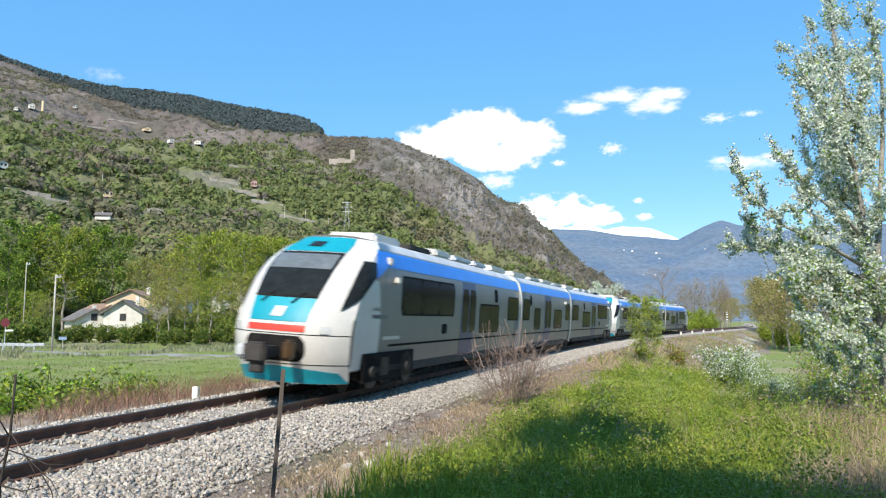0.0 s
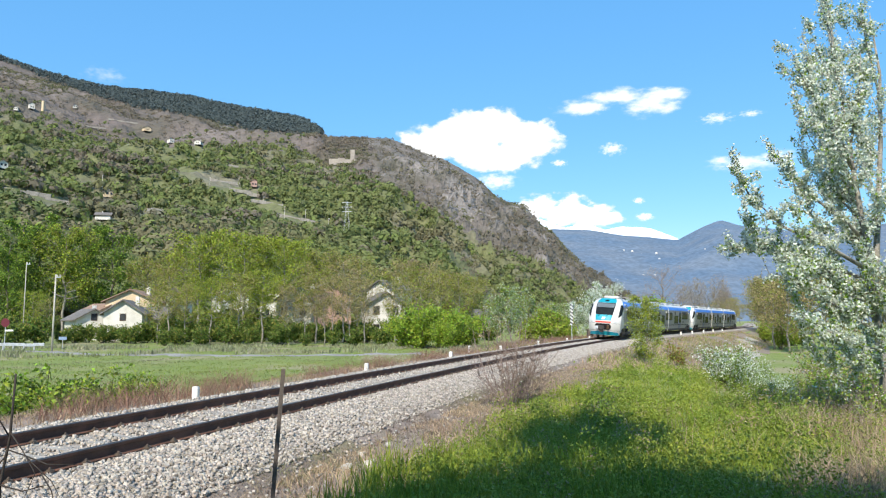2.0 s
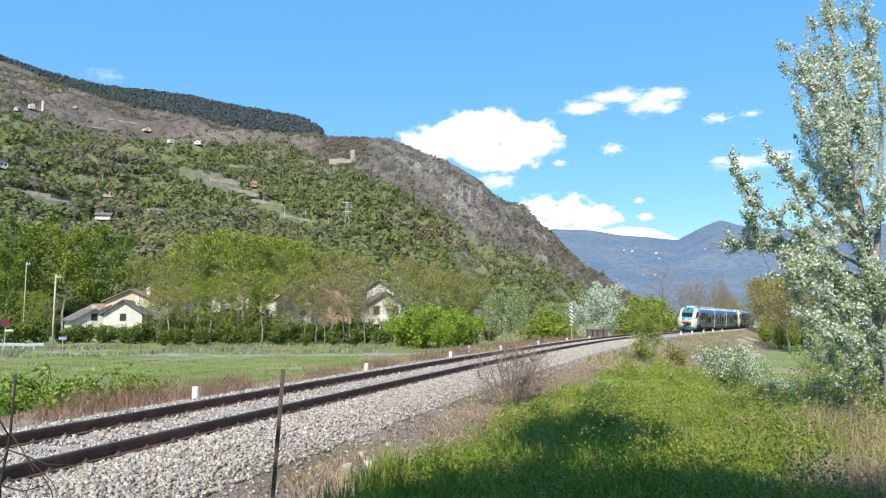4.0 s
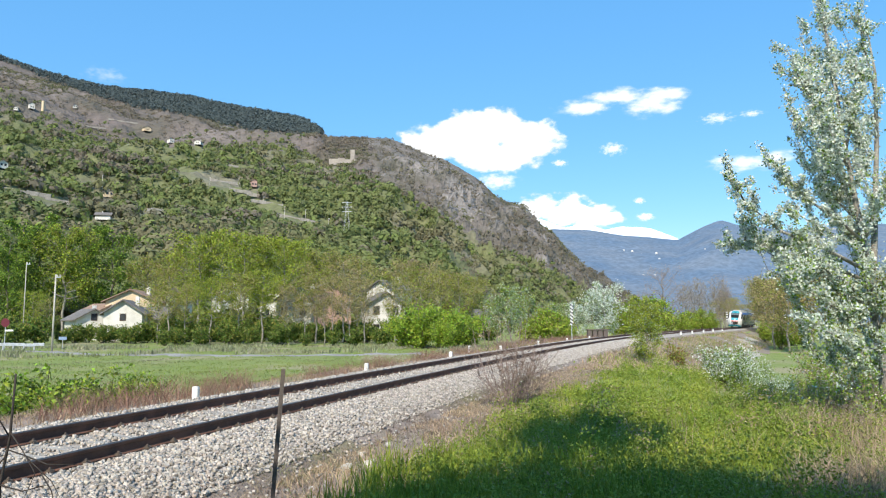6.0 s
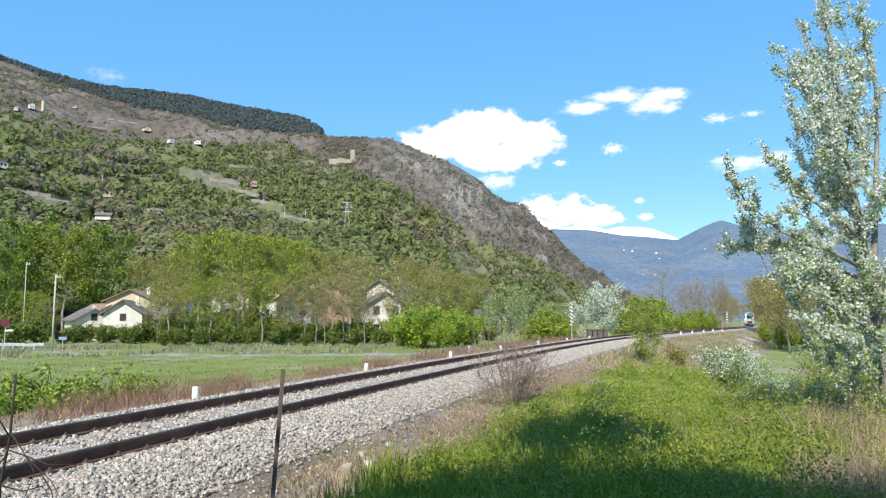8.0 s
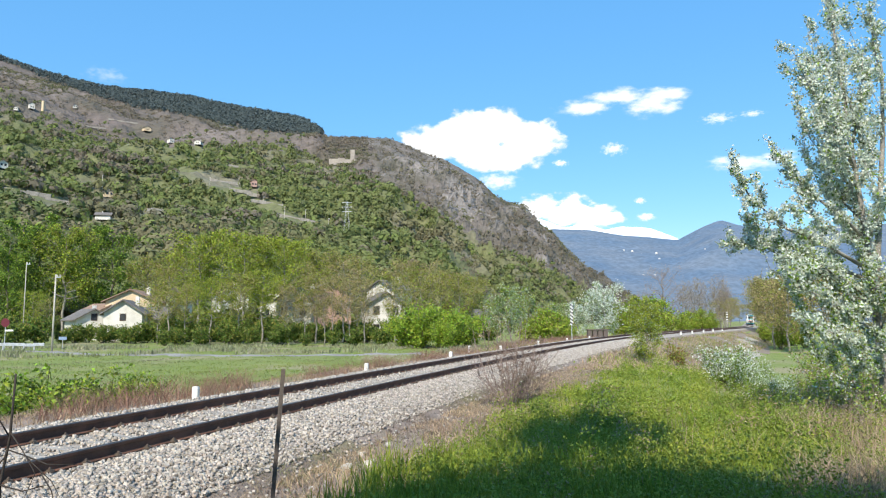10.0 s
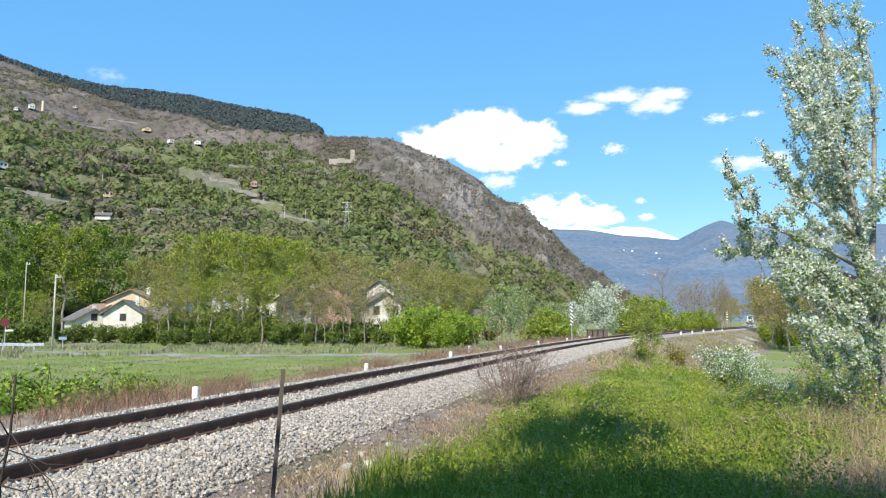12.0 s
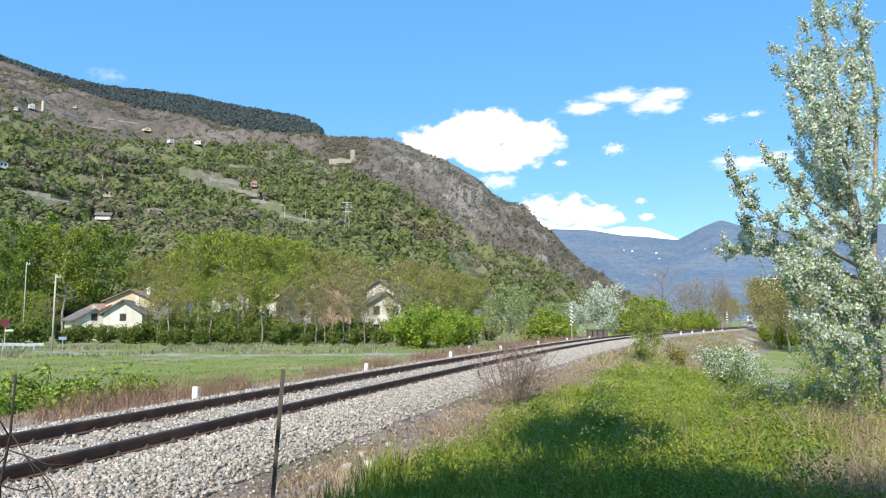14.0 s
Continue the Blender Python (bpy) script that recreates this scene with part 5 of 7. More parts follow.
def green_edge(s):
    """Offset from the line at which the dry bank turns green."""
    return np.interp(s, [18, 22, 26, 30, 36, 44, 52, 75], [5.1, 4.75, 4.6, 4.6, 4.8, 5.3, 6.4, 9.5]) + 0.3 * np.sin(s * 0.9) * np.cos(s * 0.37)


def build_grass():
    xy = wedge(110000, -14, 34, 5.5, 60, 1.0)
    s, off = line_coords(xy[:, 0], xy[:, 1])
    g = off > green_edge(s) + rng.normal(size=len(s)) * 0.35
    blades(xy[g], 0.24, 0.013, M["grass_green"], "meadow_grass", "fresh green meadow grass on the near bank")
    # tall blades in tufts at the foot of the view
    c = wedge(300, -9, 16, 6.2, 11.5)
    c = np.repeat(c, 16, 0) + rng.normal(size=(300 * 16, 2)) * 0.13
    s, off = line_coords(c[:, 0], c[:, 1])
    c = c[off > green_edge(s) - 0.3]
    blades(c, 0.55, 0.020, M["grass_green"], "tall_grass", "tall tufts of broad green grass blades", 0.28)
    # leafy weeds in mounds
    c = wedge(3100, -7, 34, 6.3, 44, 1.0)
    s, off = line_coords(c[:, 0], c[:, 1])
    c = c[off > green_edge(s) + 0.25]
    nv = np.array([noise.noise(Vector((x * 0.55, y * 0.55, 40.0))) for x, y in c])
    c, nv = c[nv > -0.28], nv[nv > -0.28]
    wide = rng.uniform(0.12, 0.46, len(c))
    n = (wide * 330).astype(int) + 8
    idx = np.repeat(np.arange(len(c)), n)
    a, r = rng.uniform(0, 6.28, len(idx)), np.sqrt(rng.uniform(0, 1, len(idx)))
    X, Y = c[idx, 0] + np.cos(a) * r * wide[idx], c[idx, 1] + np.sin(a) * r * wide[idx]
    tall = (0.25 + 0.75 * rng.uniform(0, 1, len(c)) ** 1.5) * 0.75 * (0.35 + 2.4 * np.clip(nv + 0.28, 0, 1))
    z = ground_z(X, Y) + tall[idx] * wide[idx] * 2.7 * np.sqrt(np.clip(1.02 - r * r, 0, 1)) * rng.uniform(0.35, 1.05, len(idx))
    hue = np.array([noise.noise(Vector((x * 0.3, y * 0.3, 52.0))) for x, y in c]) + rng.normal(size=len(c)) * 0.2
    tint = np.where(hue > 0.08, 1, np.where(hue < -0.16, 2, 0))
    tint[rng.uniform(size=len(c)) < 0.03] = 3
    size = np.interp(np.hypot(X, Y), [6, 40], [0.036, 0.08])
    ob = new("leafy_weeds", leaves(np.column_stack([X, Y, z]), size, [M["weed"], M["weed_yellow"], M["weed_dark"], M["grass_dry"]], up=0.5, slim=0.55, name="leafy_weeds", pick=tint[idx]))
    tagged(ob, "thick mounds of leafy green spring weeds", "weeds", kind="stuff")
    c = wedge(9000, 2, 34, 7, 40, 1.0)
    s, off = line_coords(c[:, 0], c[:, 1])
    c = c[off > green_edge(s)]
    c = c[patchy(c, 0.5, 0.08, 6.0)]
    blades(c, 0.42, 0.010, M["grass_dry"], "dry_stalks", "dry pale stalks standing among the green weeds", 0.5)
    c = wedge(6500, 25, 34, 8.5, 24, 1.0)
    c = c[patchy(c, 0.6, -0.12, 27.0)]
    blades(c, 0.62, 0.011, M["grass_dry"], "dry_stalks", "tall tangle of dry straw below the poplar", 0.45)
    # dry stalks on both banks
    ss = rng.uniform(12, 95, 90000)
    ss = 12 + 83 * rng.uniform(0, 1, len(ss)) ** 2.0
    oo = np.where(rng.uniform(size=len(ss)) < 0.62, rng.uniform(2.75, 5.2, len(ss)) + 4.0 * smooth01(ss, 42, 80) * rng.uniform(0, 1, len(ss)), -rng.uniform(2.9, 5.6, len(ss)))
    h = np.interp(ss, TS, TH)
    X, Y = np.interp(ss, TS, TX) + np.cos(h) * oo, np.interp(ss, TS, TY) - np.sin(h) * oo
    d = np.stack([X, Y], 1)
    keep = patchy(d, 0.7, -0.22, 9.0)
    blades(d[keep], 0.15, 0.014, M["grass_dry"], "dry_grass", "dry straw-coloured grass and dead stalks on the banks", 0.8)
    ss = 14 + 34 * rng.uniform(0, 1, 62000) ** 1.3
    oo = rng.uniform(2.25, 5.1, len(ss))
    h = np.interp(ss, TS, TH)
    d = np.stack([np.interp(ss, TS, TX) + np.cos(h) * oo, np.interp(ss, TS, TY) - np.sin(h) * oo], 1)
    d = d[patchy(d, 0.9, -0.3, 21.0)]
    blades(d, 0.085, 0.011, M["litter"], "dead_litter", "grey and straw-coloured dead litter beside the ballast", 1.3)
    ss = rng.uniform(55, 175, 26000)
    oo = np.where(rng.uniform(size=len(ss)) < 0.75, rng.uniform(2.8, 10.5, len(ss)), -rng.uniform(2.8, 6.0, len(ss)))
    h = np.interp(ss, TS, TH)
    d = np.stack([np.interp(ss, TS, TX) + np.cos(h) * oo, np.interp(ss, TS, TY) - np.sin(h) * oo], 1)
    d = d[patchy(d, 0.22, -0.15, 17.0)]
    half = rng.uniform(size=len(d)) < 0.72
    blades(d[half], 0.34, 0.045, M["grass_dry"], "dry_tussocks", "dry tan tussocks on the far bank", 0.8)
    blades(d[~half], 0.34, 0.05, M["grass_green"], "bank_grass", "green grass tufts on the far bank", 0.6)
    # reddish dead growth along the far side of the ballast
    ss = rng.uniform(14, 95, 16000)
    oo = -rng.normal(4.3, 0.6, len(ss))
    h = np.interp(ss, TS, TH)
    d = np.stack([np.interp(ss, TS, TX) + np.cos(h) * oo, np.interp(ss, TS, TY) - np.sin(h) * oo], 1)
    d = d[patchy(d, 0.25, -0.1, 14.0)]
    blades(d, 0.55, 0.012, M["bracken"], "dead_growth", "reddish brown dead growth beside the ballast", 0.7, "weeds")
    # the field across the line
    xy = wedge(70000, -34, 12, 26, 100, 1.0)
    s, off = line_coords(xy[:, 0], xy[:, 1])
    xy = xy[off < -5.0]
    blades(xy, 0.10, 0.05, M["grass_field"], "field_grass", "short green grass of the flat field")
    xy = wedge(16000, -34, 14, 72, 100, 1.0)
    xy = xy[patchy(xy, 0.10, 0.0, 3.0)]
    s, off = line_coords(xy[:, 0], xy[:, 1])
    xy = xy[off < -5.5]
    blades(xy, 0.4, 0.10, M["leaf_pale_weed"], "field_weeds", "pale grey-green tall weeds at the edge of the field", 0.4, "weeds")


M["litter"] = leafy("litter", (0.33, 0.275, 0.22), (0.21, 0.165, 0.13), 0.5, 0.15, 0.9, 0.8, "World", c=(0.20, 0.20, 0.09))
M["bracken"] = leafy("bracken", (0.30, 0.17, 0.12), (0.24, 0.16, 0.11), 0.35, 0.2, 0.8, 0.5, "World")
M["weed_dark"] = leafy("weed_dark", (0.165, 0.235, 0.028), (0.20, 0.265, 0.038), 0.2, 0.2, 0.5, 0.7, "World")
M["weed_yellow"] = leafy("weed_yellow", (0.29, 0.325, 0.046), (0.25, 0.295, 0.042), 0.2, 0.2, 0.5, 0.7, "World")
M["leaf_pale_weed"] = leafy("leaf_pale_weed", (0.220, 0.240, 0.120), (0.300, 0.290, 0.190), 0.35, 0.25, 0.7, 0.2, "World")


def stone_shape(k):
    """A broken stone: a block with its corners knocked about."""
    r = np.random.default_rng(100 + k)
    vs = np.array([(x, y, z) for z in (-0.62, 0.62) for y in (-0.7, 0.7) for x in (-0.75, 0.75)]) * r.uniform(0.62, 1.25, (8, 3)) + r.normal(size=(8, 3)) * 0.12
    fs = np.array([(0, 2, 3), (0, 3, 1), (4, 5, 7), (4, 7, 6), (0, 1, 5), (0, 5, 4), (2, 6, 7), (2, 7, 3), (0, 4, 6), (0, 6, 2), (1, 3, 7), (1, 7, 5)])
    return vs, fs


def bed_height(o):
    return np.interp(o, [-3.0, -2.6, -1.75, -1.3, -0.95, -0.5, 0, 0.5, 0.95, 1.3, 1.75, 2.2, 2.7, 3.1], [-0.60, -0.46, -0.20, -0.17, -0.20, -0.19, -0.21, -0.19, -0.20, -0.17, -0.20, -0.33, -0.52, -0.66])


def ballast():
    shapes = [stone_shape(k) for k in range(8)]
    n = 76000
    s = 15 + 75 * rng.uniform(0, 1, n) ** 1.9
    o = np.where(rng.uniform(size=n) < 0.62, np.where(rng.uniform(size=n) < 0.95, 0.85 + 1.62 * rng.uniform(0, 1, n) ** 0.9, 2.4 + 2.0 * rng.uniform(0, 1, n) ** 2), rng.uniform(-2.9, 0.65, n))
    clear = (np.abs(np.abs(o) - 0.753) > 0.12)
    s, o = s[clear], o[clear]
    h = np.interp(s, TS, TH)
    X, Y = np.interp(s, TS, TX) + np.cos(h) * o, np.interp(s, TS, TY) - np.sin(h) * o
    Z = np.where(o > 3.0, ground_z(X, Y), bed_height(o) - o * CANT * (np.abs(o) <= 2.9)) + rng.uniform(-0.005, 0.03, len(s))
    R = rng.uniform(0.018, 0.038, len(s)) * (1 + 0.5 * smooth01(s, 40, 80))
    pick = rng.integers(0, 8, len(s))
    a, b = rng.uniform(0, 6.28, len(s)), rng.uniform(-1.4, 1.4, len(s))
    V, F, base = [], [], 0
    for k in range(8):
        i = np.where(pick == k)[0]
        sv, sf = shapes[k]
        ca, sa, cb, sb = np.cos(a[i]), np.sin(a[i]), np.cos(b[i]), np.sin(b[i])
        x = sv[None, :, 0] * cb[:, None] + sv[None, :, 2] * sb[:, None]
        zz = -sv[None, :, 0] * sb[:, None] + sv[None, :, 2] * cb[:, None]
        y = sv[None, :, 1] + 0 * x
        xx, yy = x * ca[:, None] - y * sa[:, None], x * sa[:, None] + y * ca[:, None]
        P = np.stack([X[i, None] + xx * R[i, None], Y[i, None] + yy * R[i, None], Z[i, None] + zz * R[i, None]], 2)
        V.append(P.reshape(-1, 3))
        F.append((np.arange(len(i))[:, None, None] * len(sv) + sf[None] + base).reshape(-1, 3))
        base += len(i) * len(sv)
    ob = new("ballast_stones", quick_mesh("ballast_stones", np.concatenate(V), np.concatenate(F), M["stone"]))
    tagged(ob, "pale grey and cream crushed ballast stones", "ballast", kind="stuff")


def loose_stones():
    """The stones on the shoulder that lie nearest the viewpoint, one by one."""
    bed = bpy.data.objects["track_bed"]
    meshes = []
    for k in range(8):
        sv, sf = stone_shape(k)
        meshes.append(mesh_of("stone", sv, [tuple(int(i) for i in f) for f in sf], M["stone_single"]))
    for k in range(300):
        s_, o = rng.uniform(19.5, 28), rng.uniform(1.6, 2.5)
        p = on_track(s_, o, float(bed_height(o)) + 0.03)
        ob = new("stone", meshes[k % 8])
        ob.parent = bed
        r = rng.uniform(0.026, 0.045)
        ob.matrix_basis = Matrix.Translation(p) @ Matrix.Rotation(rng.uniform(0, 6.28), 4, "Z") @ Matrix.Rotation(rng.uniform(-1, 1), 4, "X") @ Matrix.Diagonal((r, r, r, 1))


def stone_material():
    m = mat("stone_single", (0.475, 0.43, 0.375), (0.325, 0.288, 0.245), 0.9, 6.0, 60, 0.5)
    n, l = m.node_tree.nodes, m.node_tree.links
    p = n["Principled BSDF"]
    src = p.inputs["Base Color"].links[0].from_socket
    hs, oi, mr = n.new("ShaderNodeHueSaturation"), n.new("ShaderNodeObjectInfo"), n.new("ShaderNodeMapRange")
    mr.inputs[3].default_value, mr.inputs[4].default_value = 0.6, 1.35
    l.new(oi.outputs["Random"], mr.inputs[0])
    l.new(mr.outputs[0], hs.inputs["Value"])
    l.new(src, hs.inputs["Color"])
    l.new(hs.outputs[0], p.inputs["Base Color"])
    return m


M["stone_single"] = stone_material()
build_grass()
ballast()
loose_stones()


# ---------------------------------------------------------------- woods on the hillside
M["wood_green"] = mat("wood_green", (0.160, 0.190, 0.068), (0.195, 0.220, 0.085), 0.8, 0.02, 0.1, 0.0, island=0.14, trans=0.3, space="World", c=(0.20, 0.185, 0.105), spec=0.15, grain=0.3)
M["wood_lime"] = mat("wood_lime", (0.205, 0.250, 0.075), (0.175, 0.222, 0.068), 0.8, 0.02, 0.1, 0.0, island=0.14, trans=0.3, space="World", spec=0.15, grain=0.3)
M["wood_deep"] = mat("wood_deep", (0.130, 0.165, 0.060), (0.145, 0.178, 0.065), 0.8, 0.02, 0.1, 0.0, island=0.14, trans=0.3, space="World", spec=0.15, grain=0.3)
M["wood_brown"] = leafy("wood_brown", (0.215, 0.182, 0.140), (0.175, 0.158, 0.110), 0.14, 0.3, 0.9, 0.02, "World", c=(0.165, 0.168, 0.085))
# dark conifer green with the haze of distance painted in as blue-grey
M["wood_conifer"] = leafy("wood_conifer", (0.075, 0.098, 0.098), (0.088, 0.112, 0.108), 0.12, 0.2, 0.9, 0.02, "World")


def crown_faces(a, per, leaf, tall, mats, pick):
    """Rounded far crowns of leaf sprays that face outwards; rows of a: x, y, z, radius."""
    n = len(a)
    d = rng.normal(size=(n, per, 3))
    d[:, :, 2] = np.abs(d[:, :, 2]) * 0.9 - 0.35
    d /= np.linalg.norm(d, axis=2)[:, :, None]
    r = a[:, None, 3:4]
    lump = 1 + 0.22 * np.sin(3 * np.arctan2(d[:, :, 1:2], d[:, :, 0:1]) + rng.uniform(0, 6.28, (n, 1, 1))) + rng.normal(size=(n, per, 1)) * 0.08
    c = a[:, None, :3] + d * r * lump * np.array([0.8, 0.8, 0.75 * tall])
    c[:, :, 2] += a[:, None, 3] * 0.6 * tall
    nn = (d + rng.normal(size=d.shape) * 0.17).reshape(-1, 3)
    nn /= np.linalg.norm(nn, axis=1)[:, None]
    u = np.cross(nn, rng.normal(size=nn.shape))
    u /= np.linalg.norm(u, axis=1)[:, None] + 1e-9
    w = np.cross(nn, u)
    c = c.reshape(-1, 3)
    s = (np.repeat(a[:, 3] * leaf, per) * rng.uniform(0.6, 1.3, len(c)))[:, None]
    v = np.stack([c - u * s, c + w * s * 0.8 - nn * s * 0.15, c + u * s, c - w * s * 0.8 - nn * s * 0.15], 1).reshape(-1, 3)
    return quick_mesh("hill_woods", v, np.arange(len(v)).reshape(-1, 4), mats, np.repeat(pick, per))


# clearings about the farms and terraces, by bearing, height angle and half width
CLEARED = [(-30.1, 14.25, 0.5), (-22.6, 13.55, 0.6), (-20.9, 12.95, 0.4), (-18.9, 12.95, 0.5), (-14.8, 10.0, 0.45), (-25.2, 7.0, 1.3), (-25.0, 8.7, 0.5), (-31.7, 9.9, 0.6), (-16.9, 10.35, 1.3), (-15.2, 9.6, 1.1), (-13.5, 8.7, 1.1), (-12.0, 8.0, 1.0),
           (-30.5, 8.6, 1.4), (-28.4, 8.1, 1.3), (-21.8, 7.9, 1.1), (-11.2, 7.6, 1.0), (-24, 14.2, 1.2), (-19.5, 11.0, 0.9), (-17.8, 10.8, 0.9)]


def hill_woods():
    heaps = {"green": [], "brown": [], "conifer": []}
    line_dark = ridge_line([(-50, 0.99), (-31, 0.985), (-28, 0.965), (-23, 0.935), (-19, 0.925), (-14.5, 0.90), (-11, 0.93), (-9.6, 0.985), (-9.4, 2.0), (16, 2.0)])
    for i in range(42000):
        top = i >= 27000
        az = rng.uniform(-36, -6) if top else rng.uniform(-36, 15)
        t = rng.uniform(0.72, 1.0) if top else rng.uniform(0, 1) ** 1.1
        x, y, z = hill_place(az, t)
        d = math.hypot(x, y)
        fr = math.degrees(math.atan2(z - 1.66, d)) / float(RIDGE(az))
        wob = 0.06 * rough_noise(Vector((x, y, 11)) * 0.006) + rng.normal() * 0.02
        gap = noise.noise(Vector((x, y, 4)) * 0.011)
        el = math.degrees(math.atan2(z - 1.66, d))
        if any(abs(az - ca) < cw and -0.75 < el - ce < 0.2 for ca, ce, cw in CLEARED):
            continue
        if fr > line_dark(az) + wob * 0.25:
            heaps["conifer"].append((x, y, z, rng.uniform(2.6, 4.4)))
        elif fr < GREEN_TOP(az) + wob:
            if gap < (0.5 if az < -3 else 0.2) and not top:
                heaps["green"].append((x, y, z, rng.uniform(2.2, 5.6) * (0.75 if az > 0 else 1.0)))
            elif not top and rng.uniform() < 0.4:
                heaps["brown"].append((x, y, z, rng.uniform(1.2, 2.6)))
        elif gap < 0.3 and rng.uniform() < 0.85:
            heaps["brown"].append((x, y, z, rng.uniform(1.3, 3.4)))
    words = {"green": "mixed spring-green woods covering the lower hillside", "brown": "leafless brown scrub on the upper slope", "conifer": "dark conifer forest along the ridge"}
    for key, rows in heaps.items():
        a = np.array(rows)
        n = len(a)
        kinds = {"green": ["wood_green", "wood_lime", "wood_deep", "wood_brown"], "brown": ["wood_brown"], "conifer": ["wood_conifer"]}[key]
        near = np.array([noise.noise(Vector((r[0], r[1], 31)) * 0.008) for r in rows]) + rng.normal(size=n) * 0.28
        pick = np.digitize(near, [0.04, 0.13, 0.44]) if key == "green" else np.zeros(n, int)
        dist = np.hypot(a[:, 0], a[:, 1])
        sets = {"green": ((0, 420, 58, 0.21), (420, 760, 30, 0.27), (760, 9e3, 15, 0.36)), "brown": ((0, 9e3, 13, 0.30),), "conifer": ((0, 9e3, 14, 0.42),)}[key]
        for d0, d1, per, leaf in sets:
            k = (dist >= d0) & (dist < d1)
            ob = new("hill_woods", crown_faces(a[k], per, leaf, 1.25 if key == "conifer" else 0.95, [M[m] for m in kinds], pick[k]))
            tagged(ob, words[key], "woods", kind="stuff")


hill_woods()


# --- tall trees behind the camera, whose shade falls on the bank
def shade_trees():
    kinds = ["leaf_mid", "leaf_spring"]
    a = tree("shade_tree", "tall slender leafy tree behind the viewpoint", "tree", 17.5, 1.3, kinds, [0.6, 0.4], 9000, 0.36, 0.76, 16, 0.2, group="trees behind the viewpoint")
    put(a, -1.3, -1.6)
    b = tree("shade_tree", "round leafy tree behind the viewpoint", "tree", 11.5, 2.1, kinds, [0.6, 0.4], 11000, 0.34, 0.5, 20, 0.17, group="trees behind the viewpoint")
    put(b, 0.7, -1.8, 0, 0.97)
    for x, y, turn, k in ((-1.5, -1.9, 2.0, 0.98), (-0.6, -2.4, 1.0, 0.92), (2.2, -3.6, 4.0, 0.85)):
        put(copy_thing(b, Matrix()), x, y, turn, k)
    # an unseen row added behind them to block sky light and deepen the shade
    c = tree("wood_tree", "unseen broad tree added behind the viewpoint to block sky light", "tree", 10.0, 2.9, kinds, [0.7, 0.3], 3600, 0.6, 0.08, 16, 0.2, group="wood behind the viewpoint")
    put(c, 0.0, -13.5)
    for k in range(-6, 7):
        if k:
            put(copy_thing(c, Matrix()), k * 3.9 + 0.5 * math.sin(k * 2.0), -13.6 - 0.9 * math.cos(k * 3.1), k, 0.95 + 0.08 * math.sin(k * 5.0))


shade_trees()

# ---------------------------------------------------------------- houses and things built by people
M["plaster_white"] = mat("plaster_white", (0.72, 0.69, 0.63), (0.58, 0.55, 0.49), 0.9, 0.6, 12, 0.2)
M["plaster_cream"] = mat("plaster_cream", (0.70, 0.55, 0.36), (0.60, 0.47, 0.31), 0.9, 0.6, 12, 0.2)
M["plaster_pink"] = mat("plaster_pink", (0.52, 0.33, 0.27), (0.45, 0.29, 0.24), 0.9, 0.6, 12, 0.2)
M["roof_slate"] = mat("roof_slate", (0.19, 0.17, 0.155), (0.13, 0.12, 0.11), 0.8, 0.8, 9, 0.5)
M["roof_tile"] = mat("roof_tile", (0.30, 0.20, 0.14), (0.22, 0.15, 0.11), 0.85, 0.8, 9, 0.5)
M["house_glass"] = mat("house_glass", (0.03, 0.035, 0.04), (0.05, 0.05, 0.055), 0.1, 1, 8)
M["shutter"] = mat("shutter", (0.16, 0.10, 0.06), (0.11, 0.07, 0.045), 0.8, 2, 20)
M["ruin_stone"] = mat("ruin_stone", (0.42, 0.37, 0.31), (0.33, 0.29, 0.25), 0.95, 0.1, 1.5, 0.6)
M["terrace_stone"] = mat("terrace_stone", (0.34, 0.31, 0.27), (0.25, 0.23, 0.20), 0.95, 0.3, 2.5, 0.6)
M["pole_wood"] = mat("pole_wood", (0.50, 0.47, 0.40), (0.38, 0.36, 0.31), 0.9, 2, 25, 0.3)
M["galvanised"] = mat("galvanised", (0.62, 0.63, 0.64), (0.50, 0.51, 0.52), 0.45, 2, 20, 0.1, metal=0.4)
M["iron"] = mat("iron", (0.10, 0.085, 0.075), (0.13, 0.10, 0.08), 0.7, 5, 60, 0.4)
M["paint_white"] = mat("paint_white", (0.78, 0.76, 0.71), (0.62, 0.60, 0.55), 0.7, 4, 40, 0.2)
M["paint_black"] = mat("paint_black", (0.03, 0.03, 0.03), (0.05, 0.05, 0.05), 0.6, 4, 40, 0.1)
M["sign_red"] = mat("sign_red", (0.13, 0.02, 0.03), (0.10, 0.018, 0.025), 0.4, 4, 30)
M["sign_blue"] = mat("sign_blue", (0.25, 0.33, 0.45), (0.2, 0.27, 0.38), 0.4, 4, 30)
M["asphalt"] = mat("asphalt", (0.30, 0.29, 0.28), (0.22, 0.21, 0.20), 0.95, 0.6, 12, 0.4, space="World")
M["dirt"] = mat("dirt", (0.42, 0.38, 0.31), (0.33, 0.30, 0.24), 0.95, 0.6, 12, 0.5, space="World")


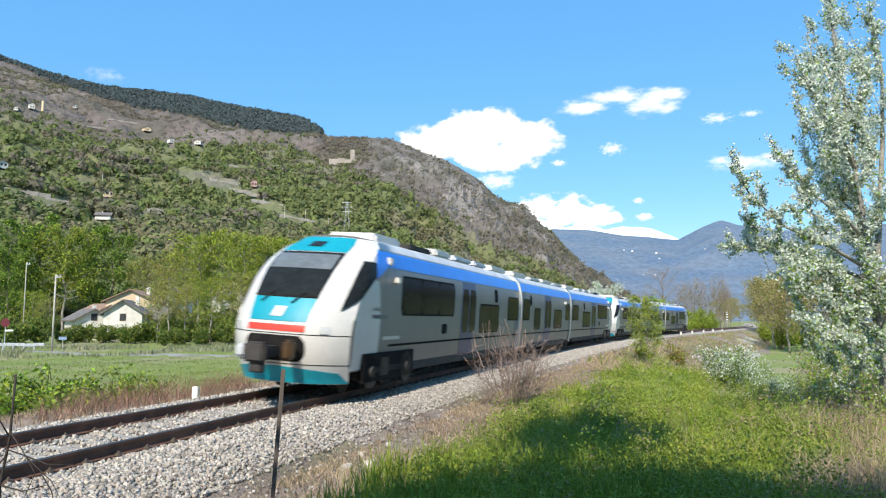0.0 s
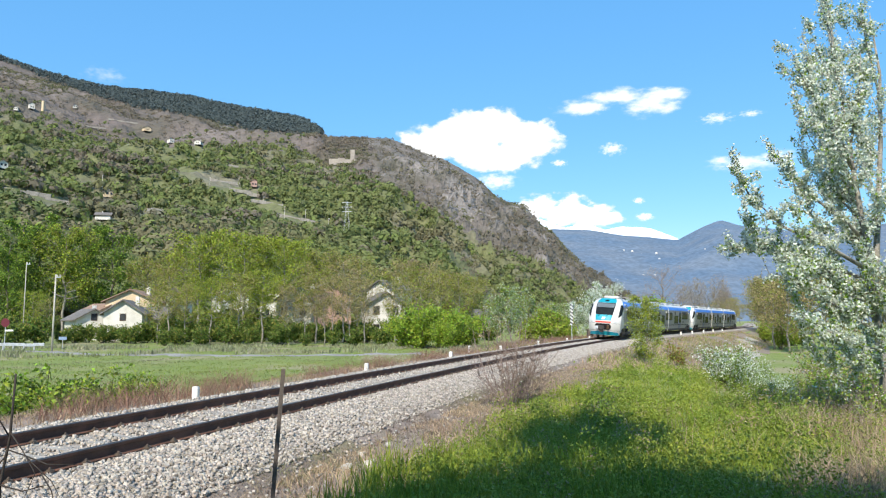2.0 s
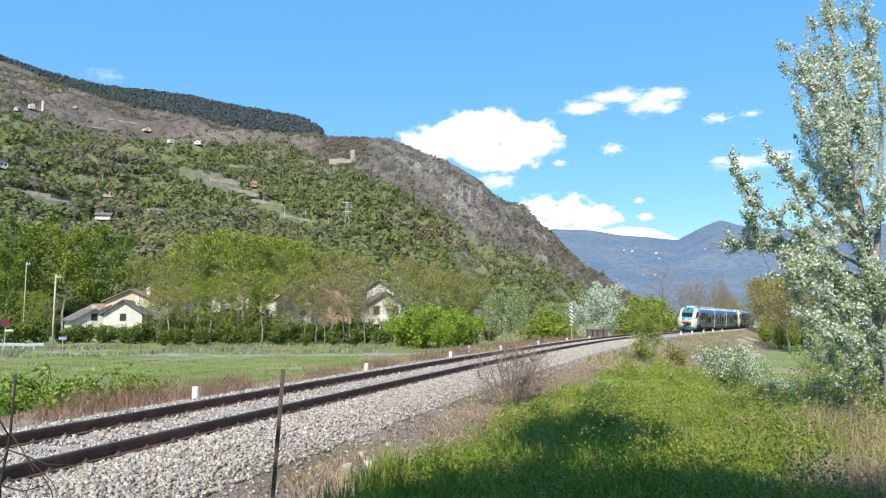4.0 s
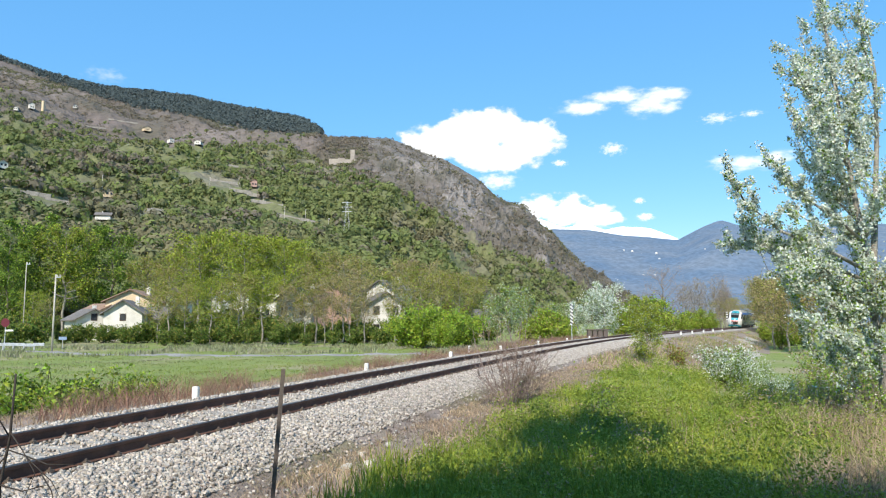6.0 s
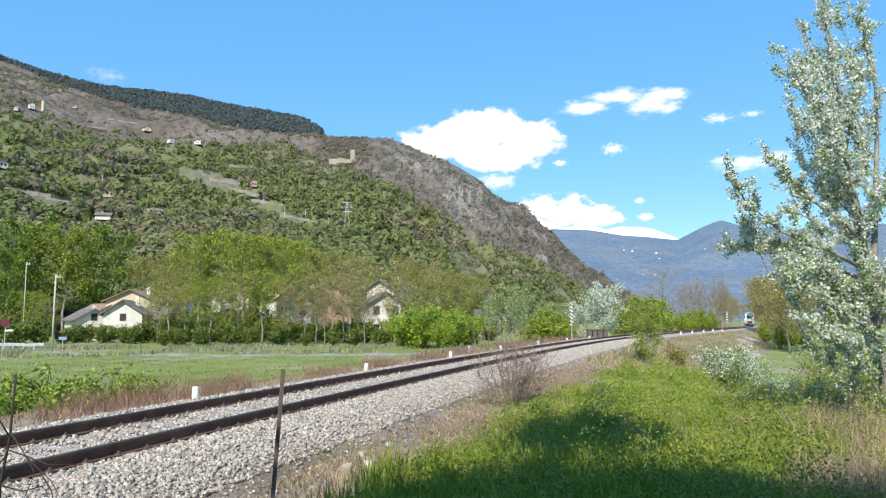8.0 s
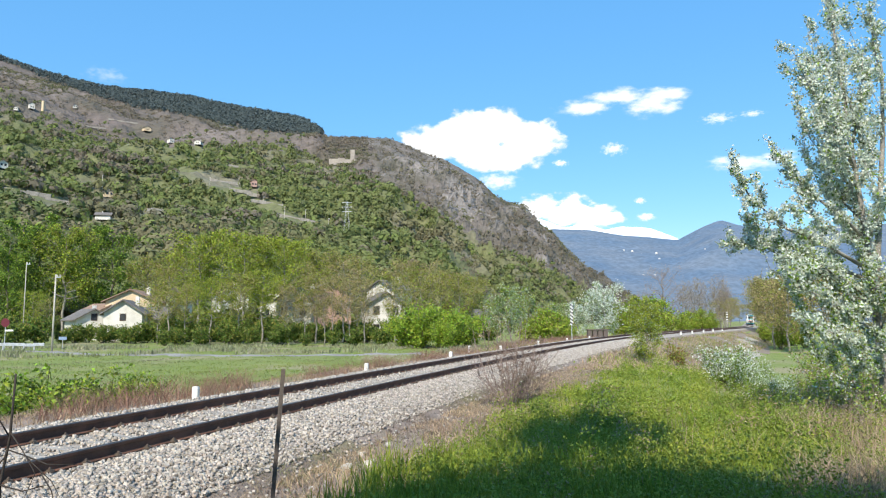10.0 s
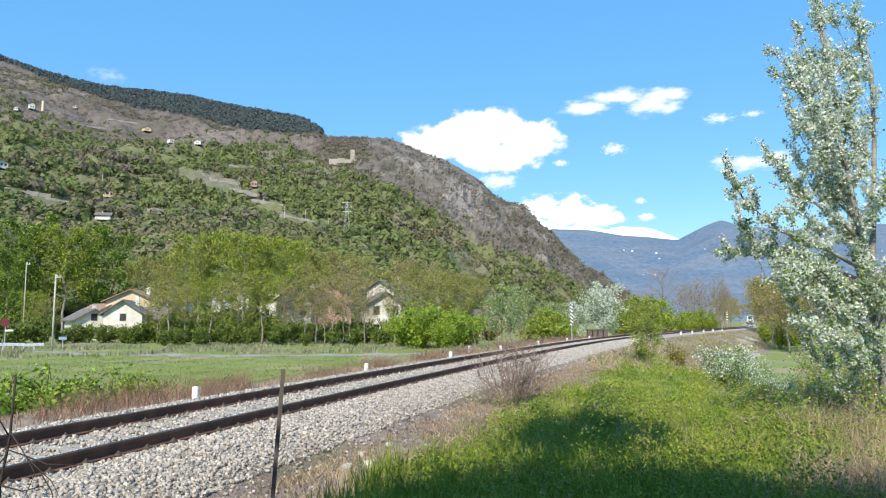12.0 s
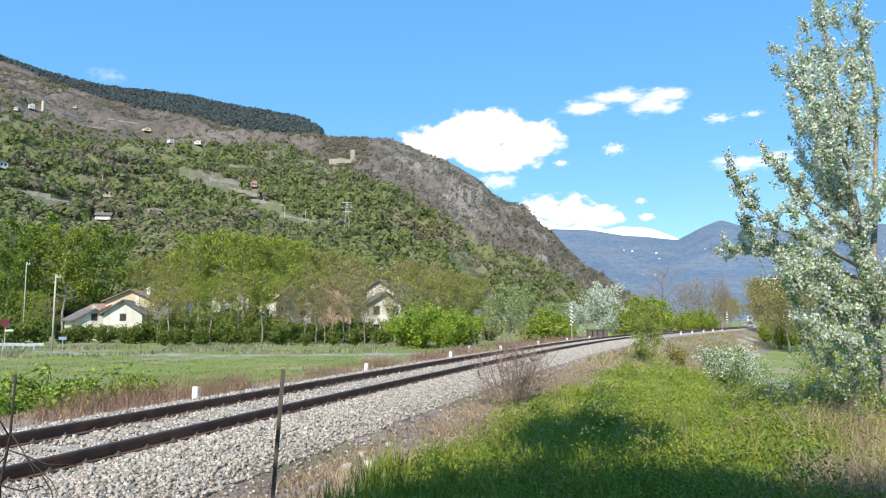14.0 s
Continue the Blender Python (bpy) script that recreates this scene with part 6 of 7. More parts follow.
def house(label, w, length, wall_h, roof_h, wall, roof, windows, x, y, turn, z=None):
    """Gabled house: the gable w wide looks along its own -y; windows: face, place across, height, width, tall."""
    ob = new("house")
    hw, hl = w / 2, length / 2
    vs = [(-hw, -hl, -1.0), (hw, -hl, -1.0), (hw, hl, -1.0), (-hw, hl, -1.0), (-hw, -hl, wall_h), (hw, -hl, wall_h), (hw, hl, wall_h), (-hw, hl, wall_h), (0, -hl, wall_h + roof_h), (0, hl, wall_h + roof_h)]
    fs = [(0, 1, 5, 8, 4), (1, 2, 6, 5), (2, 3, 7, 9, 6), (3, 0, 4, 7), (4, 8, 9, 7), (8, 5, 6, 9)]
    solid("wall", vs, fs, M[wall], ob)
    o, t = 0.6, 0.22
    k = roof_h / hw
    for sg in (-1, 1):
        e = (sg * (hw + o), wall_h - o * k)
        vs = []
        for yy in (-hl - o, hl + o):
            vs += [(0, yy, wall_h + roof_h + 0.02), (e[0], yy, e[1] + 0.02), (e[0], yy, e[1] + t), (0, yy, wall_h + roof_h + t)]
        solid("roof", vs, [(0, 1, 2, 3), (7, 6, 5, 4), (0, 4, 5, 1), (1, 5, 6, 2), (2, 6, 7, 3), (3, 7, 4, 0)], M[roof], ob)
    part("chimney", box_bm(hw * 0.35, hw * 0.35 + 0.6, hl * 0.2, hl * 0.2 + 0.6, wall_h + roof_h * 0.4, wall_h + roof_h + 0.8, 0.03), M["plaster_white"], ob)
    for face, a, zz, ww, hh in windows:
        if face == "g":
            b = box_bm(a - ww / 2 - 0.08, a + ww / 2 + 0.08, -hl - 0.05, -hl + 0.1, zz - 0.08, zz + hh + 0.08)
            p = box_bm(a - ww / 2, a + ww / 2, -hl - 0.07, -hl + 0.05, zz, zz + hh)
        else:
            q = hw if face == "r" else -hw
            sg = 1 if face == "r" else -1
            b = box_bm(min(q - 0.1 * sg, q + 0.05 * sg), max(q - 0.1 * sg, q + 0.05 * sg), a - ww / 2 - 0.08, a + ww / 2 + 0.08, zz - 0.08, zz + hh + 0.08)
            p = box_bm(min(q - 0.05 * sg, q + 0.07 * sg), max(q - 0.05 * sg, q + 0.07 * sg), a - ww / 2, a + ww / 2, zz, zz + hh)
        win = part("window", b, M["shutter"], ob)
        part("pane", p, M["house_glass"], win)
    ob.matrix_basis = Matrix.Translation((x, y, gz(x, y) if z is None else z)) @ Matrix.Rotation(radians(turn), 4, "Z")
    return tagged(ob, label, "house", "houses of the hamlet")


def hamlet():
    W2 = [("g", -1.2, 0.6, 0.9, 1.1), ("g", 1.2, 0.6, 0.9, 1.1), ("g", 0, 3.2, 0.8, 1.0), ("r", -2, 0.8, 0.9, 1.1), ("r", 1.5, 0.8, 0.9, 1.1)]
    W3 = [("g", -1.6, 1.2, 0.9, 1.3), ("g", 1.6, 1.2, 0.9, 1.3), ("g", -1.6, 4.2, 0.9, 1.3), ("g", 1.6, 4.2, 0.9, 1.3), ("r", -2.2, 1.2, 0.9, 1.3), ("r", 1.2, 1.2, 0.9, 1.3), ("r", -2.2, 4.2, 0.9, 1.3), ("r", 1.2, 4.2, 0.9, 1.3)]
    d = 122
    house("low white house with a grey slate roof", 5.2, 9, 3.4, 1.5, "plaster_white", "roof_slate", W2, abeam(C(158), d), d, 38)
    house("white gabled house with a brown slate roof", 5.6, 8, 4.4, 1.9, "plaster_white", "roof_slate", W2, abeam(C(228), d - 4), d - 4, 14)
    house("long low house with a slate roof", 5.0, 10, 3.6, 1.6, "plaster_white", "roof_slate", W2, abeam(C(268), d + 2), d + 2, 70)
    house("cream plastered house with a tiled roof", 8.6, 9, 6.6, 2.0, "plaster_cream", "roof_tile", W3, abeam(C(243), 136), 136, 10)
    house("small house with a tiled roof", 6.0, 7, 4.6, 1.5, "plaster_cream", "roof_tile", W2, abeam(C(185), 134), 134, 50)
    house("pink and white plastered house with slate roof", 7.5, 9, 7.4, 2.0, "plaster_pink", "roof_slate", W3, abeam(C(574), 126), 126, 20)
    house("white plastered house between the trees", 6.0, 8, 6.6, 2.0, "plaster_white", "roof_slate", W3, abeam(C(536), 124), 124, -10)
    house("white two-storey house with slate roof", 5.6, 7, 6.0, 1.8, "plaster_white", "roof_slate", W3, abeam(C(676), 124), 124, 16)
    house("white house high among the trees", 5.6, 7, 8.6, 1.6, "plaster_white", "roof_slate", W3, abeam(C(690), 134), 134, -25)
    house("small plastered house with slate roof", 4.6, 6, 3.6, 1.5, "plaster_cream", "roof_slate", W2, abeam(C(853), 140), 140, 24)
    house("white house high among the trees", 6.0, 7, 8.8, 1.6, "plaster_white", "roof_slate", W3, abeam(C(486), 160), 160, 15)
    house("white house high among the trees", 6.0, 7, 9.2, 1.6, "plaster_white", "roof_tile", W3, abeam(C(408), 164), 164, 35)
    house("white house high among the trees", 5.0, 6, 8.8, 1.5, "plaster_white", "roof_slate", W3, abeam(C(310), 164), 164, -20)
    house("low white shed behind the trees", 6.0, 7, 3.4, 1.2, "plaster_white", "roof_slate", W2, abeam(C(430), 130), 130, 60)


def on_hill(az, el):
    """The place on the hillside seen at that bearing and height angle."""
    best = None
    for i in range(200):
        t = 0.02 + 0.98 * i / 199
        x, y, z = hill_place(az, t)
        e = math.degrees(math.atan2(z - 1.66, math.hypot(x, y)))
        if best is None and e >= el:
            best = (x, y, z)
    return best or hill_place(az, 1.0)


def hill_buildings():
    W2 = [("g", -1.2, 0.8, 1.2, 1.4), ("g", 1.2, 0.8, 1.2, 1.4)]
    for az, el, w, h, wall, roof, label, turn in (
            (-30.1, 14.25, 9, 8, "plaster_white", "roof_slate", "white chapel on the upper slope", 15), (-27.4, 14.6, 7, 4, "plaster_white", "roof_slate", "small white house on the upper slope", 10),
            (-22.6, 13.55, 14, 5, "plaster_cream", "roof_slate", "cream farmhouse on the upper slope", 20), (-20.9, 12.95, 9, 6, "plaster_white", "roof_slate", "white house on the upper slope", 30),
            (-18.9, 12.95, 12, 4, "plaster_white", "roof_slate", "low white house on the upper slope", -20), (-14.8, 10.0, 7, 6, "plaster_pink", "roof_tile", "small reddish house above the terraces", 15),
            (-25.2, 7.0, 8.5, 1.8, "plaster_white", "roof_slate", "low building with a pale flat roof on the slope", 80), (-25.0, 8.7, 6, 4, "plaster_cream", "roof_slate", "farmhouse half hidden on the slope", 20), (-31.7, 9.9, 8, 4, "plaster_white", "roof_slate", "stone house half hidden on the slope", 25), (-31.0, 14.0, 7, 4, "plaster_white", "roof_slate", "small white house on the upper slope", -15)):
        x, y, z = on_hill(az, el)
        house(label, w * 0.72, w * 0.8, h * 0.75, w * 0.17, wall, roof, W2, x, y, turn - az, z + 0.8)
    # bell tower beside the chapel
    x, y, z = on_hill(-29.4, 14.3)
    ob = new("bell_tower")
    part("tower", box_bm(-1.5, 1.5, -1.5, 1.5, -3, 13, 0.1), M["plaster_cream"], ob)
    s = bmesh.new()
    bmesh.ops.create_cone(s, cap_ends=True, segments=4, radius1=2.4, radius2=0.1, depth=2.4)
    bmesh.ops.transform(s, matrix=Matrix.Translation((0, 0, 14.2)) @ Matrix.Rotation(math.pi / 4, 4, "Z"), verts=s.verts)
    part("spire", s, M["roof_slate"], ob)
    ob.matrix_basis = Matrix.Translation((x, y, z))
    tagged(ob, "slim stone bell tower beside the chapel", "tower")
    # castle ruin on the spur
    x, y, z = on_hill(-7.9, 12.1)
    ob = new("castle_ruin")
    part("keep", box_bm(9, 15, -3, 3, -6, 15, 0.4), M["ruin_stone"], ob)
    w = box_bm(-20, 20, -6, -4.4, -8, 0.5, 0.2)
    part("curtain_wall", w, M["ruin_stone"], ob)
    part("curtain_wall", box_bm(-20, -18.4, -4.4, 10, -8, 0.0, 0.2), M["ruin_stone"], ob)
    part("parapet", box_bm(-8, 2, -6.2, -4.2, 0.5, 1.8, 0.2), M["ruin_stone"], ob)
    ob.matrix_basis = Matrix.Translation((x, y, z + 3)) @ Matrix.Rotation(radians(8), 4, "Z")
    tagged(ob, "ruined stone castle with a square keep on the rocky spur", "castle")
    # terrace walls
    for az, el, ln, tilt in ((-16.6, 10.3, 30, -6), (-15.2, 9.6, 26, -9), (-13.5, 8.7, 26, -9), (-30.5, 8.6, 30, -5), (-28.6, 8.2, 30, -5), (-21.8, 7.9, 24, -3), (-19.0, 13.6, 40, -3), (-24, 14.2, 50, -3), (-17, 11.6, 30, -3), (-11.5, 7.7, 30, -10), (-26.5, 13.6, 46, -2), (-14.2, 9.1, 20, -9)):
        x, y, z = on_hill(az, el)
        ob = new("terrace_wall")
        for k in range(5):
            part("wall_section", box_bm(-ln / 2 + k * ln / 5, -ln / 2 + (k + 1) * ln / 5 - 0.15, -0.6, 0.6, -2.2, 0.2 + 0.3 * math.sin(k * 2.1 + az), 0.15), M["terrace_stone"], ob)
        ob.matrix_basis = Matrix.Translation((x, y, z + 0.8)) @ Matrix.Rotation(radians(-az), 4, "Z") @ Matrix.Rotation(radians(-tilt), 4, "Y")
        tagged(ob, "dry-stone terrace wall across the slope", "wall", "terrace walls")


def pole(name, label, x, y, h, r, material, z=None, arm=False, group=""):
    ob = new(name)
    vs, fs = tube([(0, 0, -0.3), (0, 0, h * 0.5), (0, 0, h)], [r, r * 0.85, r * 0.65], 10)
    solid("shaft", vs, fs, M[material], ob, smooth=True)
    if arm:
        part("bracket", box_bm(-0.05, 0.55, -0.04, 0.04, h - 0.35, h - 0.25, 0.01), M["galvanised"], ob)
        for k in (0.15, 0.45):
            part("insulator", box_bm(k - 0.05, k + 0.05, -0.05, 0.05, h - 0.25, h - 0.05, 0.02), M["plaster_white"], ob)
    ob.matrix_basis = Matrix.Translation((x, y, gz(x, y) if z is None else z))
    return tagged(ob, label, "pole", group)


def striped_post(s, off, h, n, label, w=0.16, diag=True):
    ob = new("striped_post")
    x, y = on_track(s, off).xy
    v, f = tube([(0, 0, -0.2), (0, 0, h + 1.6)], [0.035, 0.03], 8)
    solid("shaft", v, f, M["galvanised"], ob)
    part("board", box_bm(-w, w, -0.02, 0.02, 1.6, 1.6 + h, 0.005), M["paint_white"], ob)
    for k in range(n):
        z = 1.6 + h * (k + 0.25) / n
        t = h / n * 0.5
        sk = 0.09 if diag else 0.0
        vs = [(-w, -0.026, z + sk), (w, -0.026, z - sk), (w, -0.026, z - sk + t), (-w, -0.026, z + sk + t), (-w, -0.021, z + sk), (w, -0.021, z - sk), (w, -0.021, z - sk + t), (-w, -0.021, z + sk + t)]
        solid("stripe", vs, [(0, 1, 2, 3), (7, 6, 5, 4), (0, 4, 5, 1), (1, 5, 6, 2), (2, 6, 7, 3), (3, 7, 4, 0)], M["paint_black"], ob)
    ob.matrix_basis = Matrix.Translation((x, y, gz(x, y))) @ Matrix.Rotation(-math.atan2(x, y), 4, "Z")
    tagged(ob, label, "track sign")


def trackside():
    # white marker stones
    def stone(h, w):
        ob = new("marker_stone")
        b = box_bm(-w / 2, w / 2, -w * 0.35, w * 0.35, -0.3, h, 0.015)
        part("post", b, M["paint_white"], ob)
        part("plinth", box_bm(-w * 0.65, w * 0.65, -w * 0.5, w * 0.5, -0.35, 0.02, 0.02), M["concrete"], ob)
        return tagged(ob, "short white painted marker stone beside the ballast", "marker", "marker stones along the line")
    src = stone(0.38, 0.16)
    first = True
    for s, off, k in ((28.6, -3.0, 1.0), (39.0, -3.0, 1.0), (49.4, -3.0, 1.05), (59.3, -3.0, 1.0), (69.7, -3.0, 1.1), (80.1, -3.0, 1.0), (89.8, -3.0, 1.0), (57.0, -4.4, 1.3),
                      (119.1, 2.2, 1.2), (128.7, 2.2, 1.2), (139.1, 2.2, 1.2), (148.7, 2.2, 1.2), (158.7, 2.2, 1.2)):
        ob = src if first else copy_thing(src, Matrix())
        first = False
        p = on_track(s, off)
        z = max(gz(p.x, p.y), -0.36 if abs(off) < 4 else -9)
        ob.matrix_basis = Matrix.Translation((p.x, p.y, z)) @ Matrix.Rotation(-heading(s), 4, "Z") @ Matrix.Diagonal((k * (0.6 if off < -4 else 1), k * (0.6 if off < -4 else 1), k, 1))
    striped_post(82.1, -3.0, 2.0, 6, "black and white diagonally striped board beside the line", 0.13)
    striped_post(200.0, -2.4, 2.4, 4, "tall black and white banded post beside the line", 0.22, False)
    # concrete box beside the line
    ob = new("cable_box")
    x, y = on_track(96.5, -3.6).xy
    for k in range(4):
        part("slat", box_bm(-1.2 + 0.6 * k, -0.72 + 0.6 * k, -0.3, 0.3, 0, 0.95, 0.03), M["iron"], ob)
    part("rail_top", box_bm(-1.3, 1.3, -0.36, 0.36, 0.95, 1.08, 0.02), M["iron"], ob)
    ob.matrix_basis = Matrix.Translation((x, y, gz(x, y) - 0.05))
    tagged(ob, "low dark slatted box beside the line", "box")
    # rail-steel stake in front of the track
    ob = new("iron_stake")
    b = box_bm(-0.023, 0.023, -0.005, 0.005, -0.4, 1.72, 0.002)
    box_bm(-0.005, 0.005, 0.005, 0.045, -0.4, 1.72, 0.002, b)
    part("shaft", b, M["iron"], ob, "weathered steel angle")
    x, y = abeam(C(488), 8.2), 8.2
    zb = gz(x, y)
    ob.matrix_basis = Matrix.Translation((x, y, zb)) @ Matrix.Rotation(radians(3.6), 4, "Y") @ Matrix.Rotation(0.3, 4, "Z") @ Matrix.Diagonal((1, 1, (1.12 - zb) / 1.72, 1))
    tagged(ob, "weathered steel stake standing in the bank", "stake")
    # loose pale rocks on the bank
    src = None
    for px, py, r in ((655, 805, 0.12), (645, 783, 0.075), (615, 808, 0.10), (690, 768, 0.07), (560, 840, 0.06), (700, 752, 0.06)):
        d = 1287 * 2.2 / (py - 567)
        sv, sf = stone_shape(int(px) % 7 + 20)
        ob = new("rock", mesh_of("rock", sv * r, [tuple(int(i) for i in f) for f in sf], M["paint_rock"]))
        x = abeam(C(px), d)
        ob.matrix_basis = Matrix.Translation((x, d, gz(x, d) + r * 0.25)) @ Matrix.Rotation(px, 4, "Z")
        tagged(ob, "pale broken rock lying on the dry bank", "rock", "loose rocks")


M["paint_rock"] = mat("paint_rock", (0.66, 0.62, 0.55), (0.45, 0.41, 0.36), 0.9, 5, 40, 0.6)


def ribbon(name, pts, w, material, label, lift=0.03):
    vs, fs = [], []
    P = [Vector((x, y, 0)) for x, y in pts]
    fine = []
    for a, b in zip(P, P[1:]):
        fine += [a.lerp(b, k / 12) for k in range(12)]
    fine.append(P[-1])
    for i, p in enumerate(fine):
        d = (fine[min(i + 1, len(fine) - 1)] - fine[max(i - 1, 0)]).normalized()
        n = Vector((d.y, -d.x, 0))
        for k in (-1, -0.4, 0.4, 1):
            q = p + n * w / 2 * k
            vs.append((q.x, q.y, gz(q.x, q.y) + lift + (0.05 if abs(k) < 1 else -0.05)))
    for i in range(len(fine) - 1):
        for k in range(3):
            a = i * 4 + k
            fs.append((a, a + 4, a + 5, a + 1))
    tagged(solid(name, vs, fs, material, smooth=True), label, "road", kind="structure")


def road_things():
    ribbon("road", [(-80, 84), (-56, 83), (-42, 75), (-30, 68), (-17, 66), (-8, 67.5), (-2, 70)], 2.6, M["asphalt"], "narrow pale farm road along the field")
    ribbon("path", [(22, 60), (34, 84), (43, 102), (50, 122), (60, 140)], 3.0, M["dirt"], "dirt path below the railway bank")
    # guard rail
    ob = new("guard_rail")
    y = 79.0
    x0, x1 = abeam(C(-60), y), abeam(C(84), 76.5)
    n = 8
    pts = [Vector((x0 + (x1 - x0) * k / n, y - 2.5 * k / n, 0)) for k in range(n + 1)]
    for k in range(n):
        a, b = pts[k], pts[k + 1]
        m = (a + b) / 2
        ln = (b - a).length
        bm = box_bm(-ln / 2 + 0.01, ln / 2 - 0.01, -0.03, 0.03, 0.52, 0.64, 0.02)
        box_bm(-ln / 2 + 0.01, ln / 2 - 0.01, -0.03, 0.03, 0.70, 0.82, 0.02, bm)
        box_bm(-ln / 2 + 0.01, ln / 2 - 0.01, -0.01, 0.01, 0.6, 0.74, 0.0, bm)
        bmesh.ops.transform(bm, matrix=Matrix.Translation((m.x, m.y, gz(m.x, m.y))) @ Matrix.Rotation(math.atan2(b.y - a.y, b.x - a.x), 4, "Z"), verts=bm.verts)
        part("rail", bm, M["galvanised"], ob, "corrugated steel beam")
        pb = box_bm(a.x - 0.06, a.x + 0.06, a.y + 0.04, a.y + 0.16, gz(a.x, a.y) - 0.1, gz(a.x, a.y) + 0.85, 0.01)
        part("post", pb, M["galvanised"], ob)
    tagged(ob, "galvanised steel guard rail along the road", "guard rail")
    # stop sign seen from its side of the road
    ob = new("road_sign")
    v, f = tube([(0, 0, -0.1), (0, 0, 3.2)], [0.04, 0.04], 8)
    solid("shaft", v, f, M["galvanised"], ob)
    s = bmesh.new()
    bmesh.ops.create_cone(s, cap_ends=True, segments=8, radius1=0.5, radius2=0.5, depth=0.03)
    bmesh.ops.transform(s, matrix=Matrix.Translation((0, -0.06, 2.9)) @ Matrix.Rotation(math.pi / 2, 4, "X") @ Matrix.Rotation(math.pi / 8, 4, "Z"), verts=s.verts)
    part("plate", s, M["sign_red"], ob, "dark red octagonal plate")
    part("name_plate", box_bm(0.0, 0.9, -0.05, -0.02, 1.95, 2.15, 0.01), M["paint_white"], ob)
    y = 80
    put(ob, abeam(C(14), y), y)
    tagged(ob, "octagonal red road sign on a steel post", "road sign")
    ob = new("direction_sign")
    v, f = tube([(0, 0, -0.1), (0, 0, 1.3)], [0.03, 0.03], 8)
    solid("shaft", v, f, M["galvanised"], ob)
    part("plate", box_bm(-0.45, 0.45, -0.05, -0.02, 1.05, 1.4, 0.01), M["sign_blue"], ob)
    put(ob, abeam(C(116), 82), 82)
    tagged(ob, "small pale blue direction sign by the road", "road sign")
    pole("utility_pole", "pale wooden utility pole beside the road", abeam(C(98), 76), 76, 8.0, 0.11, "pole_wood", None, True, "utility poles")
    pole("utility_pole", "thin pale pole among the trees", abeam(C(45), 104), 104, 11.5, 0.08, "pole_wood", None, True, "utility poles")
    for az, el, h in ((-25.4, 8.9, 12), (-12.4, 7.0, 14), (-9.0, 6.8, 9), (-7.4, 6.6, 9), (-10.8, 7.6, 8), (-14.0, 8.7, 6), (-18.0, 9.8, 8)):
        x, y, z = on_hill(az, el)
        pole("utility_pole", "pale pole standing on the hillside", x, y, h, 0.2, "pole_wood", z - 0.5, True, "poles on the hillside")
    # lattice pylon
    ob = new("lattice_pylon")
    h = Heap()
    H = 24
    for sx in (-1, 1):
        for sy in (-1, 1):
            h.add(*tube([(sx * 2.0, sy * 2.0, -1), (sx * 0.5, sy * 0.5, H)], [0.06, 0.04], 4))
    for k in range(9):
        z0, z1 = H * k / 9, H * (k + 1) / 9
        a, b = 2.0 - 1.5 * k / 9, 2.0 - 1.5 * (k + 1) / 9
        for sy in (-1, 1):
            h.add(*tube([(-a, sy * a, z0), (b, sy * b, z1)], [0.03, 0.03], 4))
            h.add(*tube([(a, sy * a, z0), (-b, sy * b, z1)], [0.03, 0.03], 4))
    lat = new("lattice", h.mesh("lattice", M["galvanised"]))
    lat.parent = ob
    for z in (17, 20, 23):
        part("crossarm", box_bm(-3.4, 3.4, -0.12, 0.12, z, z + 0.25, 0.02), M["galvanised"], ob)
    x, y, z = on_hill(-7.6, 6.4)
    ob.matrix_basis = Matrix.Translation((x, y, z - 0.5))
    tagged(ob, "grey lattice power pylon on the wooded slope", "pylon")


hamlet()
hill_buildings()
trackside()
road_things()


